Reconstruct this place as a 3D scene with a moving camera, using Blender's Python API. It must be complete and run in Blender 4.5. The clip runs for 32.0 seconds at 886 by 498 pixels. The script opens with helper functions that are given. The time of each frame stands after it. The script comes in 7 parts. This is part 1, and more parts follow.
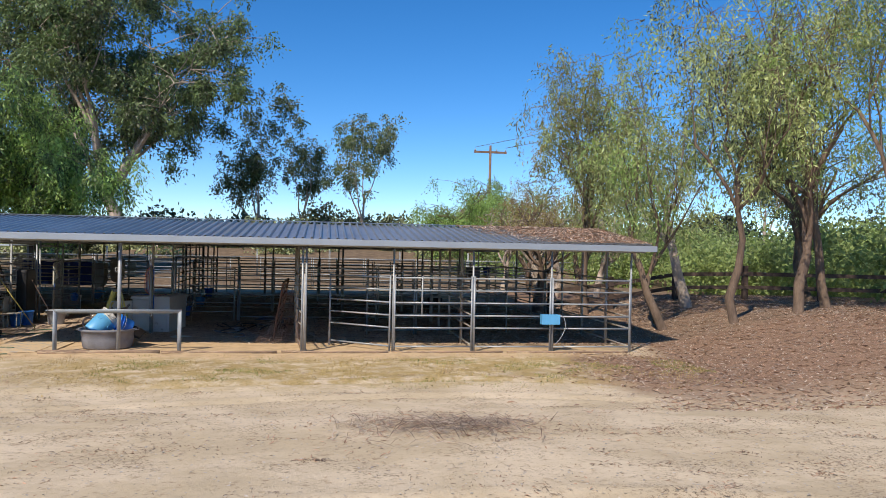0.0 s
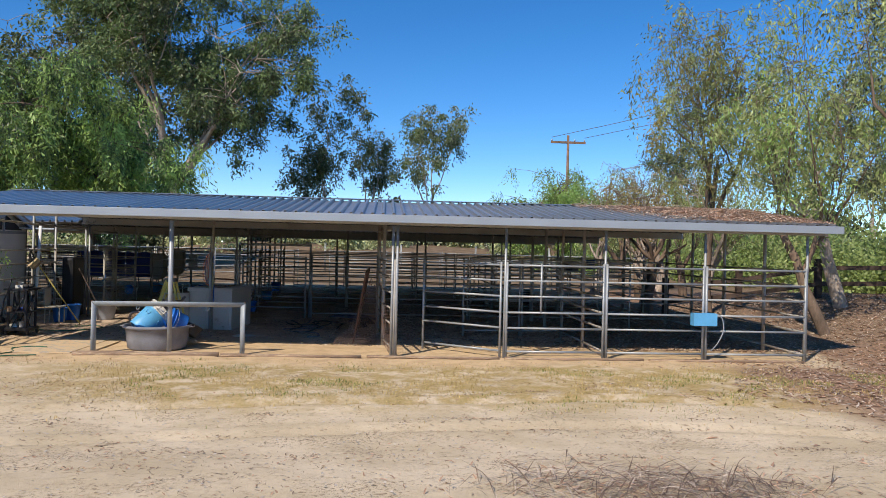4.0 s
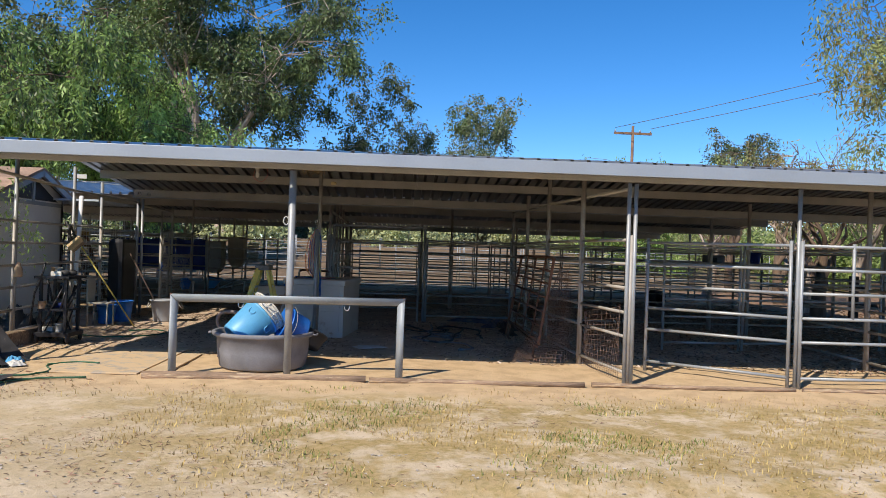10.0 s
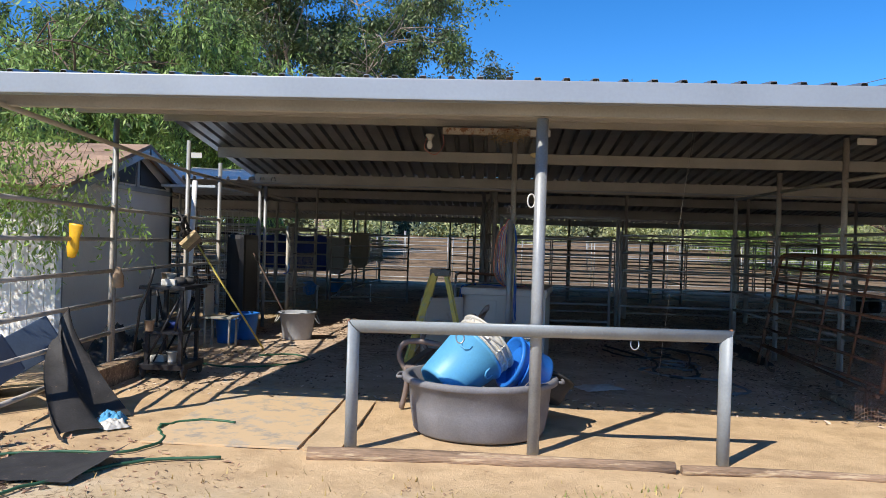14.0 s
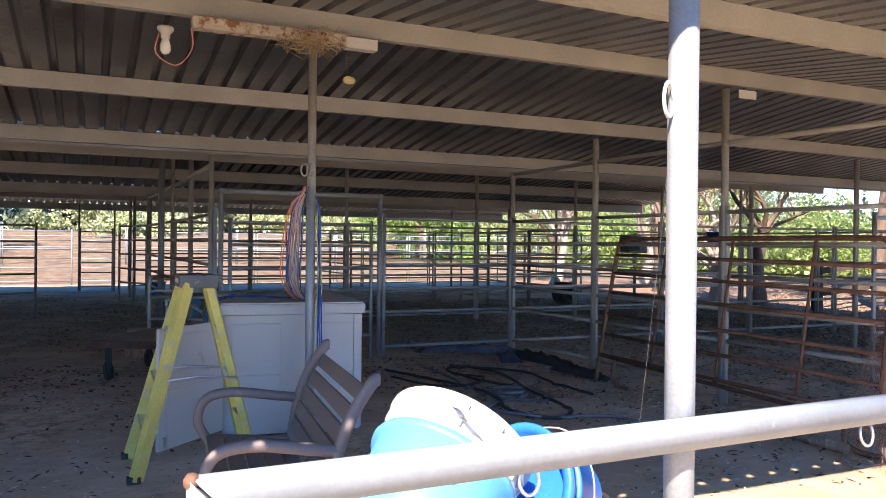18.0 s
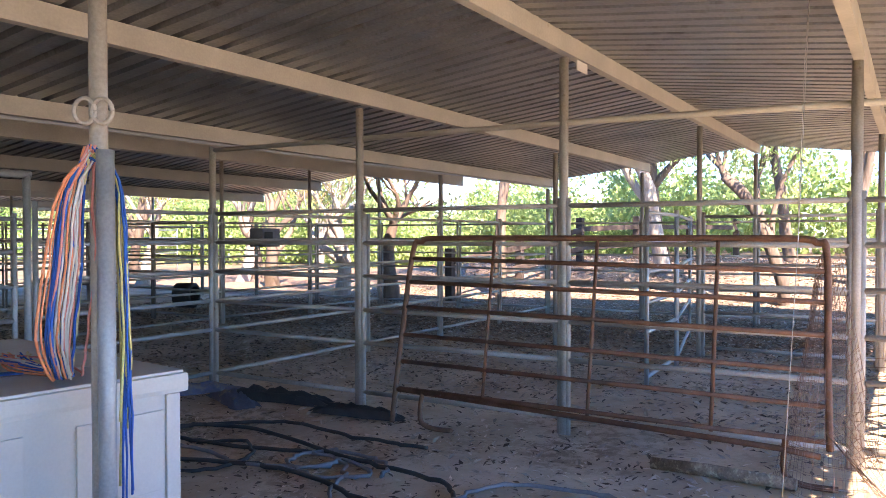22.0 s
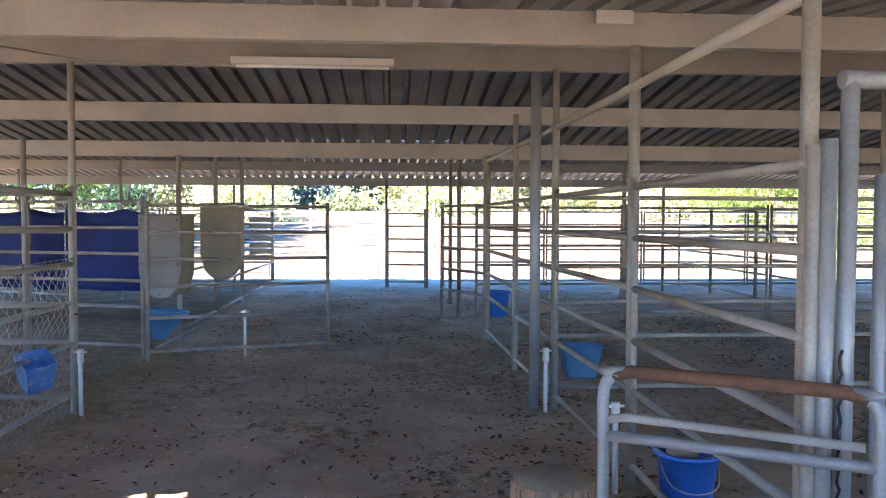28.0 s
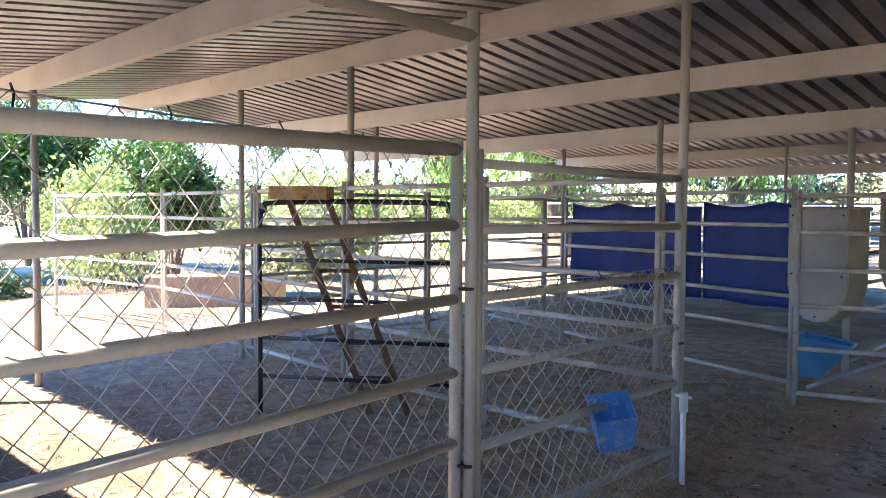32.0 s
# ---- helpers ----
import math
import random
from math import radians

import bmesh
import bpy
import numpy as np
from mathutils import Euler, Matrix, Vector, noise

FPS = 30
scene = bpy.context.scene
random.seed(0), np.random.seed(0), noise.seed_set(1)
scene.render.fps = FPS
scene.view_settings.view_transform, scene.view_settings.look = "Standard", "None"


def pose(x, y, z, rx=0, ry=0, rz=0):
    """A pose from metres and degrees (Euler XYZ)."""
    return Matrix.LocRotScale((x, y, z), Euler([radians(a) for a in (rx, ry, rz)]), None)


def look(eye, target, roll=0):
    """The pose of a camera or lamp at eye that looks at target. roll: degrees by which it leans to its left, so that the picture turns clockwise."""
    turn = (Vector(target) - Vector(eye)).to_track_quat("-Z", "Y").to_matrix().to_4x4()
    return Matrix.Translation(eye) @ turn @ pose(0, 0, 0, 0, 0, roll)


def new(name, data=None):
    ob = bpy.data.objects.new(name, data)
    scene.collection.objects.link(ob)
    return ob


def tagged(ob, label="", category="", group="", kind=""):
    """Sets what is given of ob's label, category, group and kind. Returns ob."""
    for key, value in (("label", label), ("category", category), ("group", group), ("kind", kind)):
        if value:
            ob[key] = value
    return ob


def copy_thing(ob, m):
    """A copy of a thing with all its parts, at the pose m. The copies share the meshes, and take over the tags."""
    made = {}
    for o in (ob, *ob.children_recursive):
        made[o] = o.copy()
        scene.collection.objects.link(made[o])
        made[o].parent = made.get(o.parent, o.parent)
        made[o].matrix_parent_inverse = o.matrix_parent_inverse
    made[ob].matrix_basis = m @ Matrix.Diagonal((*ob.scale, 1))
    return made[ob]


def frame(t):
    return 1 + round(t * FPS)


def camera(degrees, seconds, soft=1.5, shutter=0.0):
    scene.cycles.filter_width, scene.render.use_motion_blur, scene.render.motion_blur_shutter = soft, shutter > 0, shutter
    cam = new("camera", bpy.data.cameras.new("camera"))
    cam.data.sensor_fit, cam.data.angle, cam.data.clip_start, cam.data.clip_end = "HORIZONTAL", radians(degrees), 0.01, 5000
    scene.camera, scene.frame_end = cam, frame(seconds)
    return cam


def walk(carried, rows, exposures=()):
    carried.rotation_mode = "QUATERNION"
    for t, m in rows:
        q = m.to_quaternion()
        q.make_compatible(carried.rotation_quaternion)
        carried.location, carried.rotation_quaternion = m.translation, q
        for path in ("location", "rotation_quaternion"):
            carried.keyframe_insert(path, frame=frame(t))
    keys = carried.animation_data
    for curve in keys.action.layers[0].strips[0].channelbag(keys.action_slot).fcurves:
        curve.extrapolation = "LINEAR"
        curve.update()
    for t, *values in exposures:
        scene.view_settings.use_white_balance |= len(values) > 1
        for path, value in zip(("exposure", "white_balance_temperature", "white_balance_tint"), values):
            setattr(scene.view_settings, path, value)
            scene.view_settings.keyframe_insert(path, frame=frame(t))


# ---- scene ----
cam = camera(59.9, 32.0, soft=0.7)
PATH = [
    (0, (4.654, -19.172, 2.496), (4.958, -17.195, 2.496), 1.2),
    (0.5, (4.515, -18.653, 2.423), (4.744, -16.666, 2.421), 1.2),
    (1, (4.421, -18.172, 2.412), (4.61, -16.181, 2.407), 1.3),
    (1.5, (4.331, -17.703, 2.379), (4.501, -15.711, 2.374), 1.3),
    (2, (4.263, -17.217, 2.304), (4.417, -15.223, 2.3), 1.3),
    (2.5, (4.176, -16.759, 2.25), (4.321, -14.765, 2.246), 1.3),
    (4.5, (3.977, -14.763, 2.033), (4.126, -12.769, 2.031), 1.4),
    (5, (3.905, -14.23, 1.999), (4.059, -12.236, 1.996), 1.4),
    (5.5, (3.759, -13.774, 1.942), (3.919, -11.781, 1.941), 1.4),
    (6, (3.62, -13.314, 1.89), (3.783, -11.321, 1.888), 1.5),
    (6.5, (3.454, -12.884, 1.823), (3.623, -10.891, 1.824), 1.5),
    (7, (3.271, -12.426, 1.771), (3.453, -10.434, 1.772), 1.5),
    (7.5, (2.999, -12.069, 1.715), (3.197, -10.079, 1.716), 1.5),
    (8, (2.7, -11.64, 1.673), (2.913, -9.651, 1.677), 1.6),
    (8.5, (2.342, -11.219, 1.609), (2.532, -9.228, 1.613), 1.7),
    (9, (1.988, -10.808, 1.609), (2.173, -8.816, 1.615), 1.7),
    (9.5, (1.681, -10.401, 1.58), (1.858, -8.408, 1.587), 1.8),
    (10, (1.375, -10.007, 1.567), (1.478, -8.01, 1.572), 1.9),
    (10.5, (1.091, -9.67, 1.576), (0.866, -7.683, 1.575), 1.8),
    (11, (0.801, -9.229, 1.562), (-0.018, -7.404, 1.547), 1.7),
    (11.5, (0.573, -8.796, 1.529), (-0.456, -7.081, 1.507), 1.7),
    (12, (0.406, -8.307, 1.53), (-0.611, -6.585, 1.507), 1.6),
    (12.5, (0.22, -7.855, 1.564), (-0.516, -5.996, 1.539), 1.6),
    (13, (0.035, -7.304, 1.567), (-0.35, -5.341, 1.553), 1.9),
    (13.5, (-0.16, -6.848, 1.558), (-0.368, -4.859, 1.546), 1.8),
    (14, (-0.358, -6.318, 1.526), (-0.477, -4.321, 1.515), 1.7),
    (14.5, (-0.557, -5.8, 1.497), (-0.661, -3.802, 1.487), 1.6),
    (15, (-0.688, -5.209, 1.484), (-0.686, -3.209, 1.48), 1.7),
    (15.5, (-0.861, -4.727, 1.483), (-0.58, -2.747, 1.482), 1.6),
    (17.5, (-1.501, -2.863, 1.452), (-0.787, -0.995, 1.444), 0.8),
    (18, (-1.575, -2.349, 1.442), (-0.738, -0.533, 1.432), 0.6),
    (18.5, (-1.643, -1.877, 1.458), (-0.618, -0.159, 1.448), 0.7),
    (19, (-1.646, -1.519, 1.473), (-0.346, 0.001, 1.457), 0.3),
    (19.5, (-1.721, -1.054, 1.524), (-0.238, 0.288, 1.503), 0.4),
    (20, (-1.769, -0.743, 1.565), (-0.172, 0.46, 1.532), 0.4),
    (20.5, (-1.733, -0.408, 1.523), (-0.068, 0.699, 1.492), 0.2),
    (21, (-1.802, -0.045, 1.539), (-0.096, 0.999, 1.506), 0.1),
    (21.5, (-1.859, 0.347, 1.531), (-0.127, 1.347, 1.497), -0.0),
    (22, (-1.777, 0.769, 1.549), (-0.073, 1.816, 1.514), -0.1),
    (22.5, (-1.841, 1.15, 1.541), (-0.15, 2.217, 1.506), -0.0),
    (23, (-1.85, 1.502, 1.542), (-0.196, 2.627, 1.502), -0.1),
    (23.5, (-1.774, 1.863, 1.585), (-0.233, 3.137, 1.541), -0.2),
    (24, (-1.807, 2.173, 1.577), (-0.408, 3.602, 1.532), -0.3),
    (24.5, (-1.815, 2.458, 1.504), (-0.586, 4.036, 1.495), 1.2),
    (26.5, (-1.634, 3.694, 1.567), (-0.792, 5.507, 1.503), 0.7),
    (27, (-1.697, 3.985, 1.597), (-1.025, 5.868, 1.524), 0.4),
    (27.5, (-1.69, 4.263, 1.575), (-1.26, 6.215, 1.501), 0.3),
    (28, (-1.695, 4.525, 1.583), (-1.563, 6.519, 1.507), 0.2),
    (28.5, (-1.75, 4.78, 1.596), (-1.915, 6.771, 1.512), 0.2),
    (29, (-1.793, 5.047, 1.549), (-2.214, 7.001, 1.472), 0.2),
    (29.5, (-1.73, 5.308, 1.567), (-2.49, 7.156, 1.486), 0.2),
    (30, (-1.833, 5.529, 1.557), (-2.885, 7.227, 1.469), 0.1),
    (30.5, (-1.934, 5.763, 1.541), (-3.115, 7.375, 1.454), 0.3),
    (31, (-1.973, 6.125, 1.559), (-3.265, 7.649, 1.469), 0.4),
    (31.5, (-2.103, 6.401, 1.578), (-3.477, 7.852, 1.482), 0.4),
    (32, (-2.123, 6.677, 1.575), (-3.512, 8.114, 1.479), 0.4),
]
EXPOSURES = [(0, -0.12, 6950, 10), (9.0, -0.05, 6950, 10), (12.0, 0.18, 6950, 9), (13.0, 0.12, 6800, 9), (14.5, 0.25, 6600, 10), (15.5, 0.6, 6600, 12), (17.0, 1.3, 6800, 18), (18.0, 1.6, 6850, 19), (20.5, 2.45, 7100, 20), (23.0, 2.5, 7050, 20), (24.0, 2.5, 7050, 20), (26.5, 3.0, 7050, 21), (29.0, 3.4, 6850, 19), (31.0, 3.2, 6750, 18), (32.0, 3.05, 6750, 18)]
walk(cam, [(t, look(eye, target, roll)) for t, eye, target, roll in PATH], EXPOSURES)

# ---- light ----
SUN_FROM = Vector((-0.62, -0.8, 0.97)).normalized()
world = bpy.data.worlds.new("sky")
scene.world = world
world.use_nodes = True
wn = world.node_tree.nodes
sky = wn.new("ShaderNodeTexSky")
sky.sky_type, sky.sun_disc = "NISHITA", False
sky.sun_elevation = math.asin(SUN_FROM.z)
sky.sun_rotation = math.atan2(SUN_FROM.x, SUN_FROM.y)
sky.altitude, sky.air_density, sky.dust_density, sky.ozone_density = 1500, 0.85, 0.0, 5.0
deep = wn.new("ShaderNodeHueSaturation")
deep.inputs["Hue"].default_value, deep.inputs["Saturation"].default_value, deep.inputs["Value"].default_value = 0.503, 1.27, 1.22
world.node_tree.links.new(sky.outputs[0], deep.inputs["Color"])
world.node_tree.links.new(deep.outputs[0], wn["Background"].inputs[0])
wn["Background"].inputs[1].default_value = 0.15
sun = bpy.data.lights.new("sun", "SUN")
sun.energy, sun.angle, sun.color = 5.3, radians(0.5), (1.0, 0.93, 0.82)
sun_ob = new("sun", sun)
sun_ob.matrix_world = look(SUN_FROM * 60, (0, 0, 0))


# ---- materials ----
def material(name, colour, rough=0.6, metal=0.0, vary=0.25, scale=6.0, bump=0.15, bump_scale=60.0, second=None, amount=0.0, stretch=(1, 1, 1), spread=0.0, bump_dist=0.004):
    """A surface whose colour drifts at two scales, with grain in relief; second: a stain colour that covers about that amount."""
    m = bpy.data.materials.new(name)
    m.use_nodes = True
    n, l = m.node_tree.nodes, m.node_tree.links
    b = n["Principled BSDF"]
    b.inputs["Roughness"].default_value, b.inputs["Metallic"].default_value = rough, metal
    co = n.new("ShaderNodeTexCoord")
    mp = n.new("ShaderNodeMapping")
    mp.inputs["Scale"].default_value = stretch
    l.new(co.outputs["Object"], mp.inputs[0])
    big, small = n.new("ShaderNodeTexNoise"), n.new("ShaderNodeTexNoise")
    big.inputs["Scale"].default_value, small.inputs["Scale"].default_value = scale, bump_scale
    big.inputs["Detail"].default_value, small.inputs["Detail"].default_value = 5, 3
    l.new(mp.outputs[0], big.inputs["Vector"])
    l.new(mp.outputs[0], small.inputs["Vector"])
    ramp = n.new("ShaderNodeMapRange")
    ramp.inputs[1].default_value, ramp.inputs[2].default_value = 0.3, 0.7
    ramp.inputs[3].default_value, ramp.inputs[4].default_value = 1 - vary, 1 + vary
    l.new(big.outputs[0], ramp.inputs[0])
    grain = n.new("ShaderNodeMapRange")
    grain.inputs[1].default_value, grain.inputs[2].default_value = 0.25, 0.75
    grain.inputs[3].default_value, grain.inputs[4].default_value = 1 - vary * 0.6, 1 + vary * 0.6
    l.new(small.outputs[0], grain.inputs[0])
    mul = n.new("ShaderNodeMath")
    mul.operation = "MULTIPLY"
    l.new(ramp.outputs[0], mul.inputs[0])
    l.new(grain.outputs[0], mul.inputs[1])
    value = mul.outputs[0]
    if spread:
        info = n.new("ShaderNodeObjectInfo")
        geo = n.new("ShaderNodeNewGeometry")
        add = n.new("ShaderNodeMath")
        add.operation = "ADD"
        l.new(info.outputs["Random"], add.inputs[0])
        l.new(geo.outputs["Random Per Island"], add.inputs[1])
        sp = n.new("ShaderNodeMapRange")
        sp.inputs[2].default_value, sp.inputs[3].default_value, sp.inputs[4].default_value = 2.0, 1 - spread, 1 + spread
        l.new(add.outputs[0], sp.inputs[0])
        m2 = n.new("ShaderNodeMath")
        m2.operation = "MULTIPLY"
        l.new(value, m2.inputs[0])
        l.new(sp.outputs[0], m2.inputs[1])
        value = m2.outputs[0]
    tint = n.new("ShaderNodeMix")
    tint.data_type, tint.blend_type = "RGBA", "MULTIPLY"
    tint.inputs["Factor"].default_value = 1.0
    tint.inputs["A"].default_value = (*colour, 1)
    l.new(value, tint.inputs["B"])
    out = tint.outputs["Result"]
    if second:
        st = n.new("ShaderNodeTexNoise")
        st.inputs["Scale"].default_value, st.inputs["Detail"].default_value = scale * 2.3, 8
        st.inputs["Roughness"].default_value = 0.7
        l.new(mp.outputs[0], st.inputs["Vector"])
        cut = n.new("ShaderNodeMapRange")
        cut.inputs[1].default_value, cut.inputs[2].default_value = 0.72 - 0.42 * amount, 0.82 - 0.42 * amount
        l.new(st.outputs[0], cut.inputs[0])
        mix = n.new("ShaderNodeMix")
        mix.data_type = "RGBA"
        l.new(cut.outputs[0], mix.inputs["Factor"])
        l.new(out, mix.inputs["A"])
        mix.inputs["B"].default_value = (*second, 1)
        out = mix.outputs["Result"]
    l.new(out, b.inputs["Base Color"])
    if bump:
        bp = n.new("ShaderNodeBump")
        bp.inputs["Strength"].default_value, bp.inputs["Distance"].default_value = bump, bump_dist
        l.new(small.outputs[0], bp.inputs["Height"])
        l.new(bp.outputs[0], b.inputs["Normal"])
    return m


GALV = material("galvanised_pipe", (0.31, 0.325, 0.34), 0.45, 0.25, 0.2, 3.0, 0.1, 90, (0.46, 0.47, 0.48), 0.15)
CREAM = material("cream_paint", (0.41, 0.39, 0.345), 0.55, 0.0, 0.12, 2.0, 0.1, 60, (0.30, 0.20, 0.12), 0.12)
GREYPAINT = material("grey_pipe_paint", (0.36, 0.33, 0.295), 0.55, 0.05, 0.25, 3.0, 0.1, 80, (0.20, 0.14, 0.105), 0.2)
RUST = material("rusty_pipe", (0.16, 0.075, 0.045), 0.75, 0.1, 0.35, 8.0, 0.3, 90, (0.28, 0.22, 0.2), 0.2)
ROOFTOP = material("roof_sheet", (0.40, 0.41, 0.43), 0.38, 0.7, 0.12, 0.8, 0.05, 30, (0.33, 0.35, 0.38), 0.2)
# same sheet from below: stained zinc, darkened to add shade under the roofs
ROOFUNDER_SHADED = material("roof_underside_shaded", (0.25, 0.255, 0.265), 0.33, 0.72, 0.28, 1.2, 0.12, 40, (0.17, 0.16, 0.15), 0.35)
FASCIA = material("fascia_metal", (0.33, 0.36, 0.40), 0.4, 0.3, 0.06, 1.5, 0.05, 40)
BARK = material("pale_bark", (0.42, 0.34, 0.28), 0.85, 0, 0.3, 2.5, 0.5, 30, (0.20, 0.11, 0.07), 0.35, (1, 1, 0.35), bump_dist=0.02)
DARKBARK = material("dark_bark", (0.16, 0.11, 0.08), 0.9, 0, 0.35, 4, 0.6, 25, (0.30, 0.23, 0.18), 0.25, (1, 1, 0.3), bump_dist=0.02)


def leafy(name, colour, back=0.5, spread=0.45):
    m = material(name, colour, 0.5, 0, 0.25, 0.6, 0, 20, spread=spread)
    n, l = m.node_tree.nodes, m.node_tree.links
    b = n["Principled BSDF"]
    tr = n.new("ShaderNodeBsdfTranslucent")
    mix = n.new("ShaderNodeMixShader")
    mix.inputs[0].default_value = back
    l.new(b.inputs["Base Color"].links[0].from_socket, tr.inputs[0])
    l.new(b.outputs[0], mix.inputs[1])
    l.new(tr.outputs[0], mix.inputs[2])
    l.new(mix.outputs[0], n["Material Output"].inputs[0])
    return m


LEAF_EUC = leafy("eucalyptus_leaves", (0.14, 0.165, 0.085), 0.2, 0.75)
LEAF_GUM = leafy("bank_gum_leaves", (0.36, 0.41, 0.16), 0.3, 0.7)
LEAF_CITRUS = leafy("citrus_leaves", (0.075, 0.165, 0.03), 0.25, 0.6)
LEAF_DARK = leafy("dark_leaves", (0.115, 0.165, 0.06), 0.25, 0.75)
LEAF_PEPPER = leafy("pepper_tree_leaves", (0.28, 0.41, 0.115), 0.4, 0.65)
LEAF_DRY = leafy("drying_leaves", (0.34, 0.27, 0.09), 0.35)
LEAF_BRIGHT = leafy("bright_bush_leaves", (0.38, 0.41, 0.22), 0.4)
LEAF_LIME = leafy("sunlit_lime_leaves", (0.30, 0.38, 0.13), 0.45)
LITTER = material("dry_litter", (0.37, 0.23, 0.155), 0.85, 0, 0.3, 5, 0, 20, spread=0.6)


# ---- mesh helpers ----
ORIGIN = {}


def thing(name, at=(0, 0, 0), label="", category="", group="", kind=""):
    ob = new(name)
    ob.location = at
    ORIGIN[ob] = Vector(at)
    return tagged(ob, label, category, group, kind)


def part(name, bm, mat, parent=None, label="", smooth=False):
    """Links a bmesh, given in world places, as one mesh object under a thing or part."""
    me = bpy.data.meshes.new(name)
    o = ORIGIN[parent] if parent else Vector((0, 0, 0))
    if parent:
        bmesh.ops.translate(bm, verts=bm.verts, vec=-o)
    bm.to_mesh(me)
    bm.free()
    for m in mat if isinstance(mat, (list, tuple)) else [mat]:
        me.materials.append(m)
    if smooth:
        me.shade_smooth()
    ob = new(name, me)
    if parent:
        ob.parent = parent
    ORIGIN[ob] = o
    if label:
        ob["label"] = label
    return ob


def solo(name, bm, mat, at, label, category, group="", kind="", smooth=False):
    """A thing that is one mesh, with its origin at the given place."""
    at = Vector(at)
    bmesh.ops.translate(bm, verts=bm.verts, vec=-at)
    me = bpy.data.meshes.new(name)
    bm.to_mesh(me)
    bm.free()
    for m in mat if isinstance(mat, (list, tuple)) else [mat]:
        me.materials.append(m)
    if smooth:
        me.shade_smooth()
    ob = new(name, me)
    ob.location = at
    ORIGIN[ob] = at
    return tagged(ob, label, category, group, kind)


def tube(pts, r, n=8, bm=None, cap=True, mat=0):
    """A round tube along points, with one radius or one a point."""
    bm = bm or bmesh.new()
    pts = [Vector(p) for p in pts]
    rs = r if isinstance(r, (list, tuple)) else [r] * len(pts)
    rings, side = [], None
    for i, p in enumerate(pts):
        a = (p - pts[i - 1]).normalized() if i else (pts[1] - p).normalized()
        b = (pts[i + 1] - p).normalized() if i < len(pts) - 1 else a
        d = (a + b).normalized() if (a + b).length > 1e-6 else a
        if side is None:
            side = d.cross(Vector((0, 0, 1)))
            if side.length < 0.05:
                side = d.cross(Vector((1, 0, 0)))
        side = (side - d * side.dot(d)).normalized()
        up = d.cross(side)
        k = 1 / max(0.5, math.sqrt(max(0.0, (1 + a.dot(b)) / 2)))
        ring = []
        for j in range(n):
            t = 2 * math.pi * j / n
            ring.append(bm.verts.new(p + (side * math.cos(t) + up * math.sin(t)) * rs[i] * (k if 0 < i < len(pts) - 1 else 1)))
        rings.append(ring)
    for u, v in zip(rings, rings[1:]):
        for j in range(n):
            f = bm.faces.new((u[j], u[(j + 1) % n], v[(j + 1) % n], v[j]))
            f.smooth = True
            f.material_index = mat
    if cap:
        for ring in (rings[0][::-1], rings[-1]):
            bm.faces.new(ring).material_index = mat
    return bm


def box(x0, x1, y0, y1, z0, z1, bevel=0.0, bm=None, m=None):
    bm2 = bmesh.new()
    bmesh.ops.create_cube(bm2, size=1)
    for v in bm2.verts:
        v.co = Vector(((x0 + x1) / 2 + v.co.x * (x1 - x0), (y0 + y1) / 2 + v.co.y * (y1 - y0), (z0 + z1) / 2 + v.co.z * (z1 - z0)))
    if bevel:
        bmesh.ops.bevel(bm2, geom=bm2.edges[:] + bm2.verts[:], offset=bevel, segments=2, affect="EDGES", profile=0.7)
    if m:
        bm2.transform(m)
    return join(bm, bm2)


def join(bm, other):
    if bm is None:
        return other
    tmp = bpy.data.meshes.new("tmp")
    other.to_mesh(tmp)
    other.free()
    bm.from_mesh(tmp)
    bpy.data.meshes.remove(tmp)
    return bm


def lathe(profile, n=24, bm=None, at=(0, 0, 0), sx=1.0, sy=1.0):
    """A surface of revolution about z from (radius, height) pairs."""
    bm = bm or bmesh.new()
    at = Vector(at)
    rings = []
    for r, z in profile:
        rings.append([bm.verts.new(at + Vector((r * sx * math.cos(2 * math.pi * j / n), r * sy * math.sin(2 * math.pi * j / n), z))) for j in range(n)])
    for u, v in zip(rings, rings[1:]):
        for j in range(n):
            f = bm.faces.new((u[j], u[(j + 1) % n], v[(j + 1) % n], v[j]))
            f.smooth = True
    if profile[0][0] > 1e-4:
        bm.faces.new(rings[0][::-1])
    if profile[-1][0] > 1e-4:
        bm.faces.new(rings[-1])
    return bm


def ball(c, r, n=8, scale=(1, 1, 1)):
    b = bmesh.new()
    bmesh.ops.create_uvsphere(b, u_segments=n, v_segments=max(4, n // 2 + 1), radius=r)
    b.transform(Matrix.Translation(c) @ Matrix.Diagonal((*scale, 1)))
    for f in b.faces:
        f.smooth = True
    return b


# ---- ground ----
def smooth01(a, b, v):
    t = min(1.0, max(0.0, (v - a) / (b - a)))
    return t * t * (3 - 2 * t)


def ground_z(x, y):
    """Height of the earth: level under the sheds, rising towards the drive and to the bank on the east side."""
    z = 0.0
    if y < -5.5:
        d = -5.5 - y
        z += 0.068 * d * smooth01(0, 4, d) if d < 17 else 0.068 * 17
    bank = smooth01(13.2, 19.0, x) * smooth01(-16, -3, y) * (1 - smooth01(9, 22, y))
    z += 0.85 * bank
    z += 2.4 * smooth01(27, 62, y) * (1 - 0.75 * smooth01(-10, -22, x))
    return z


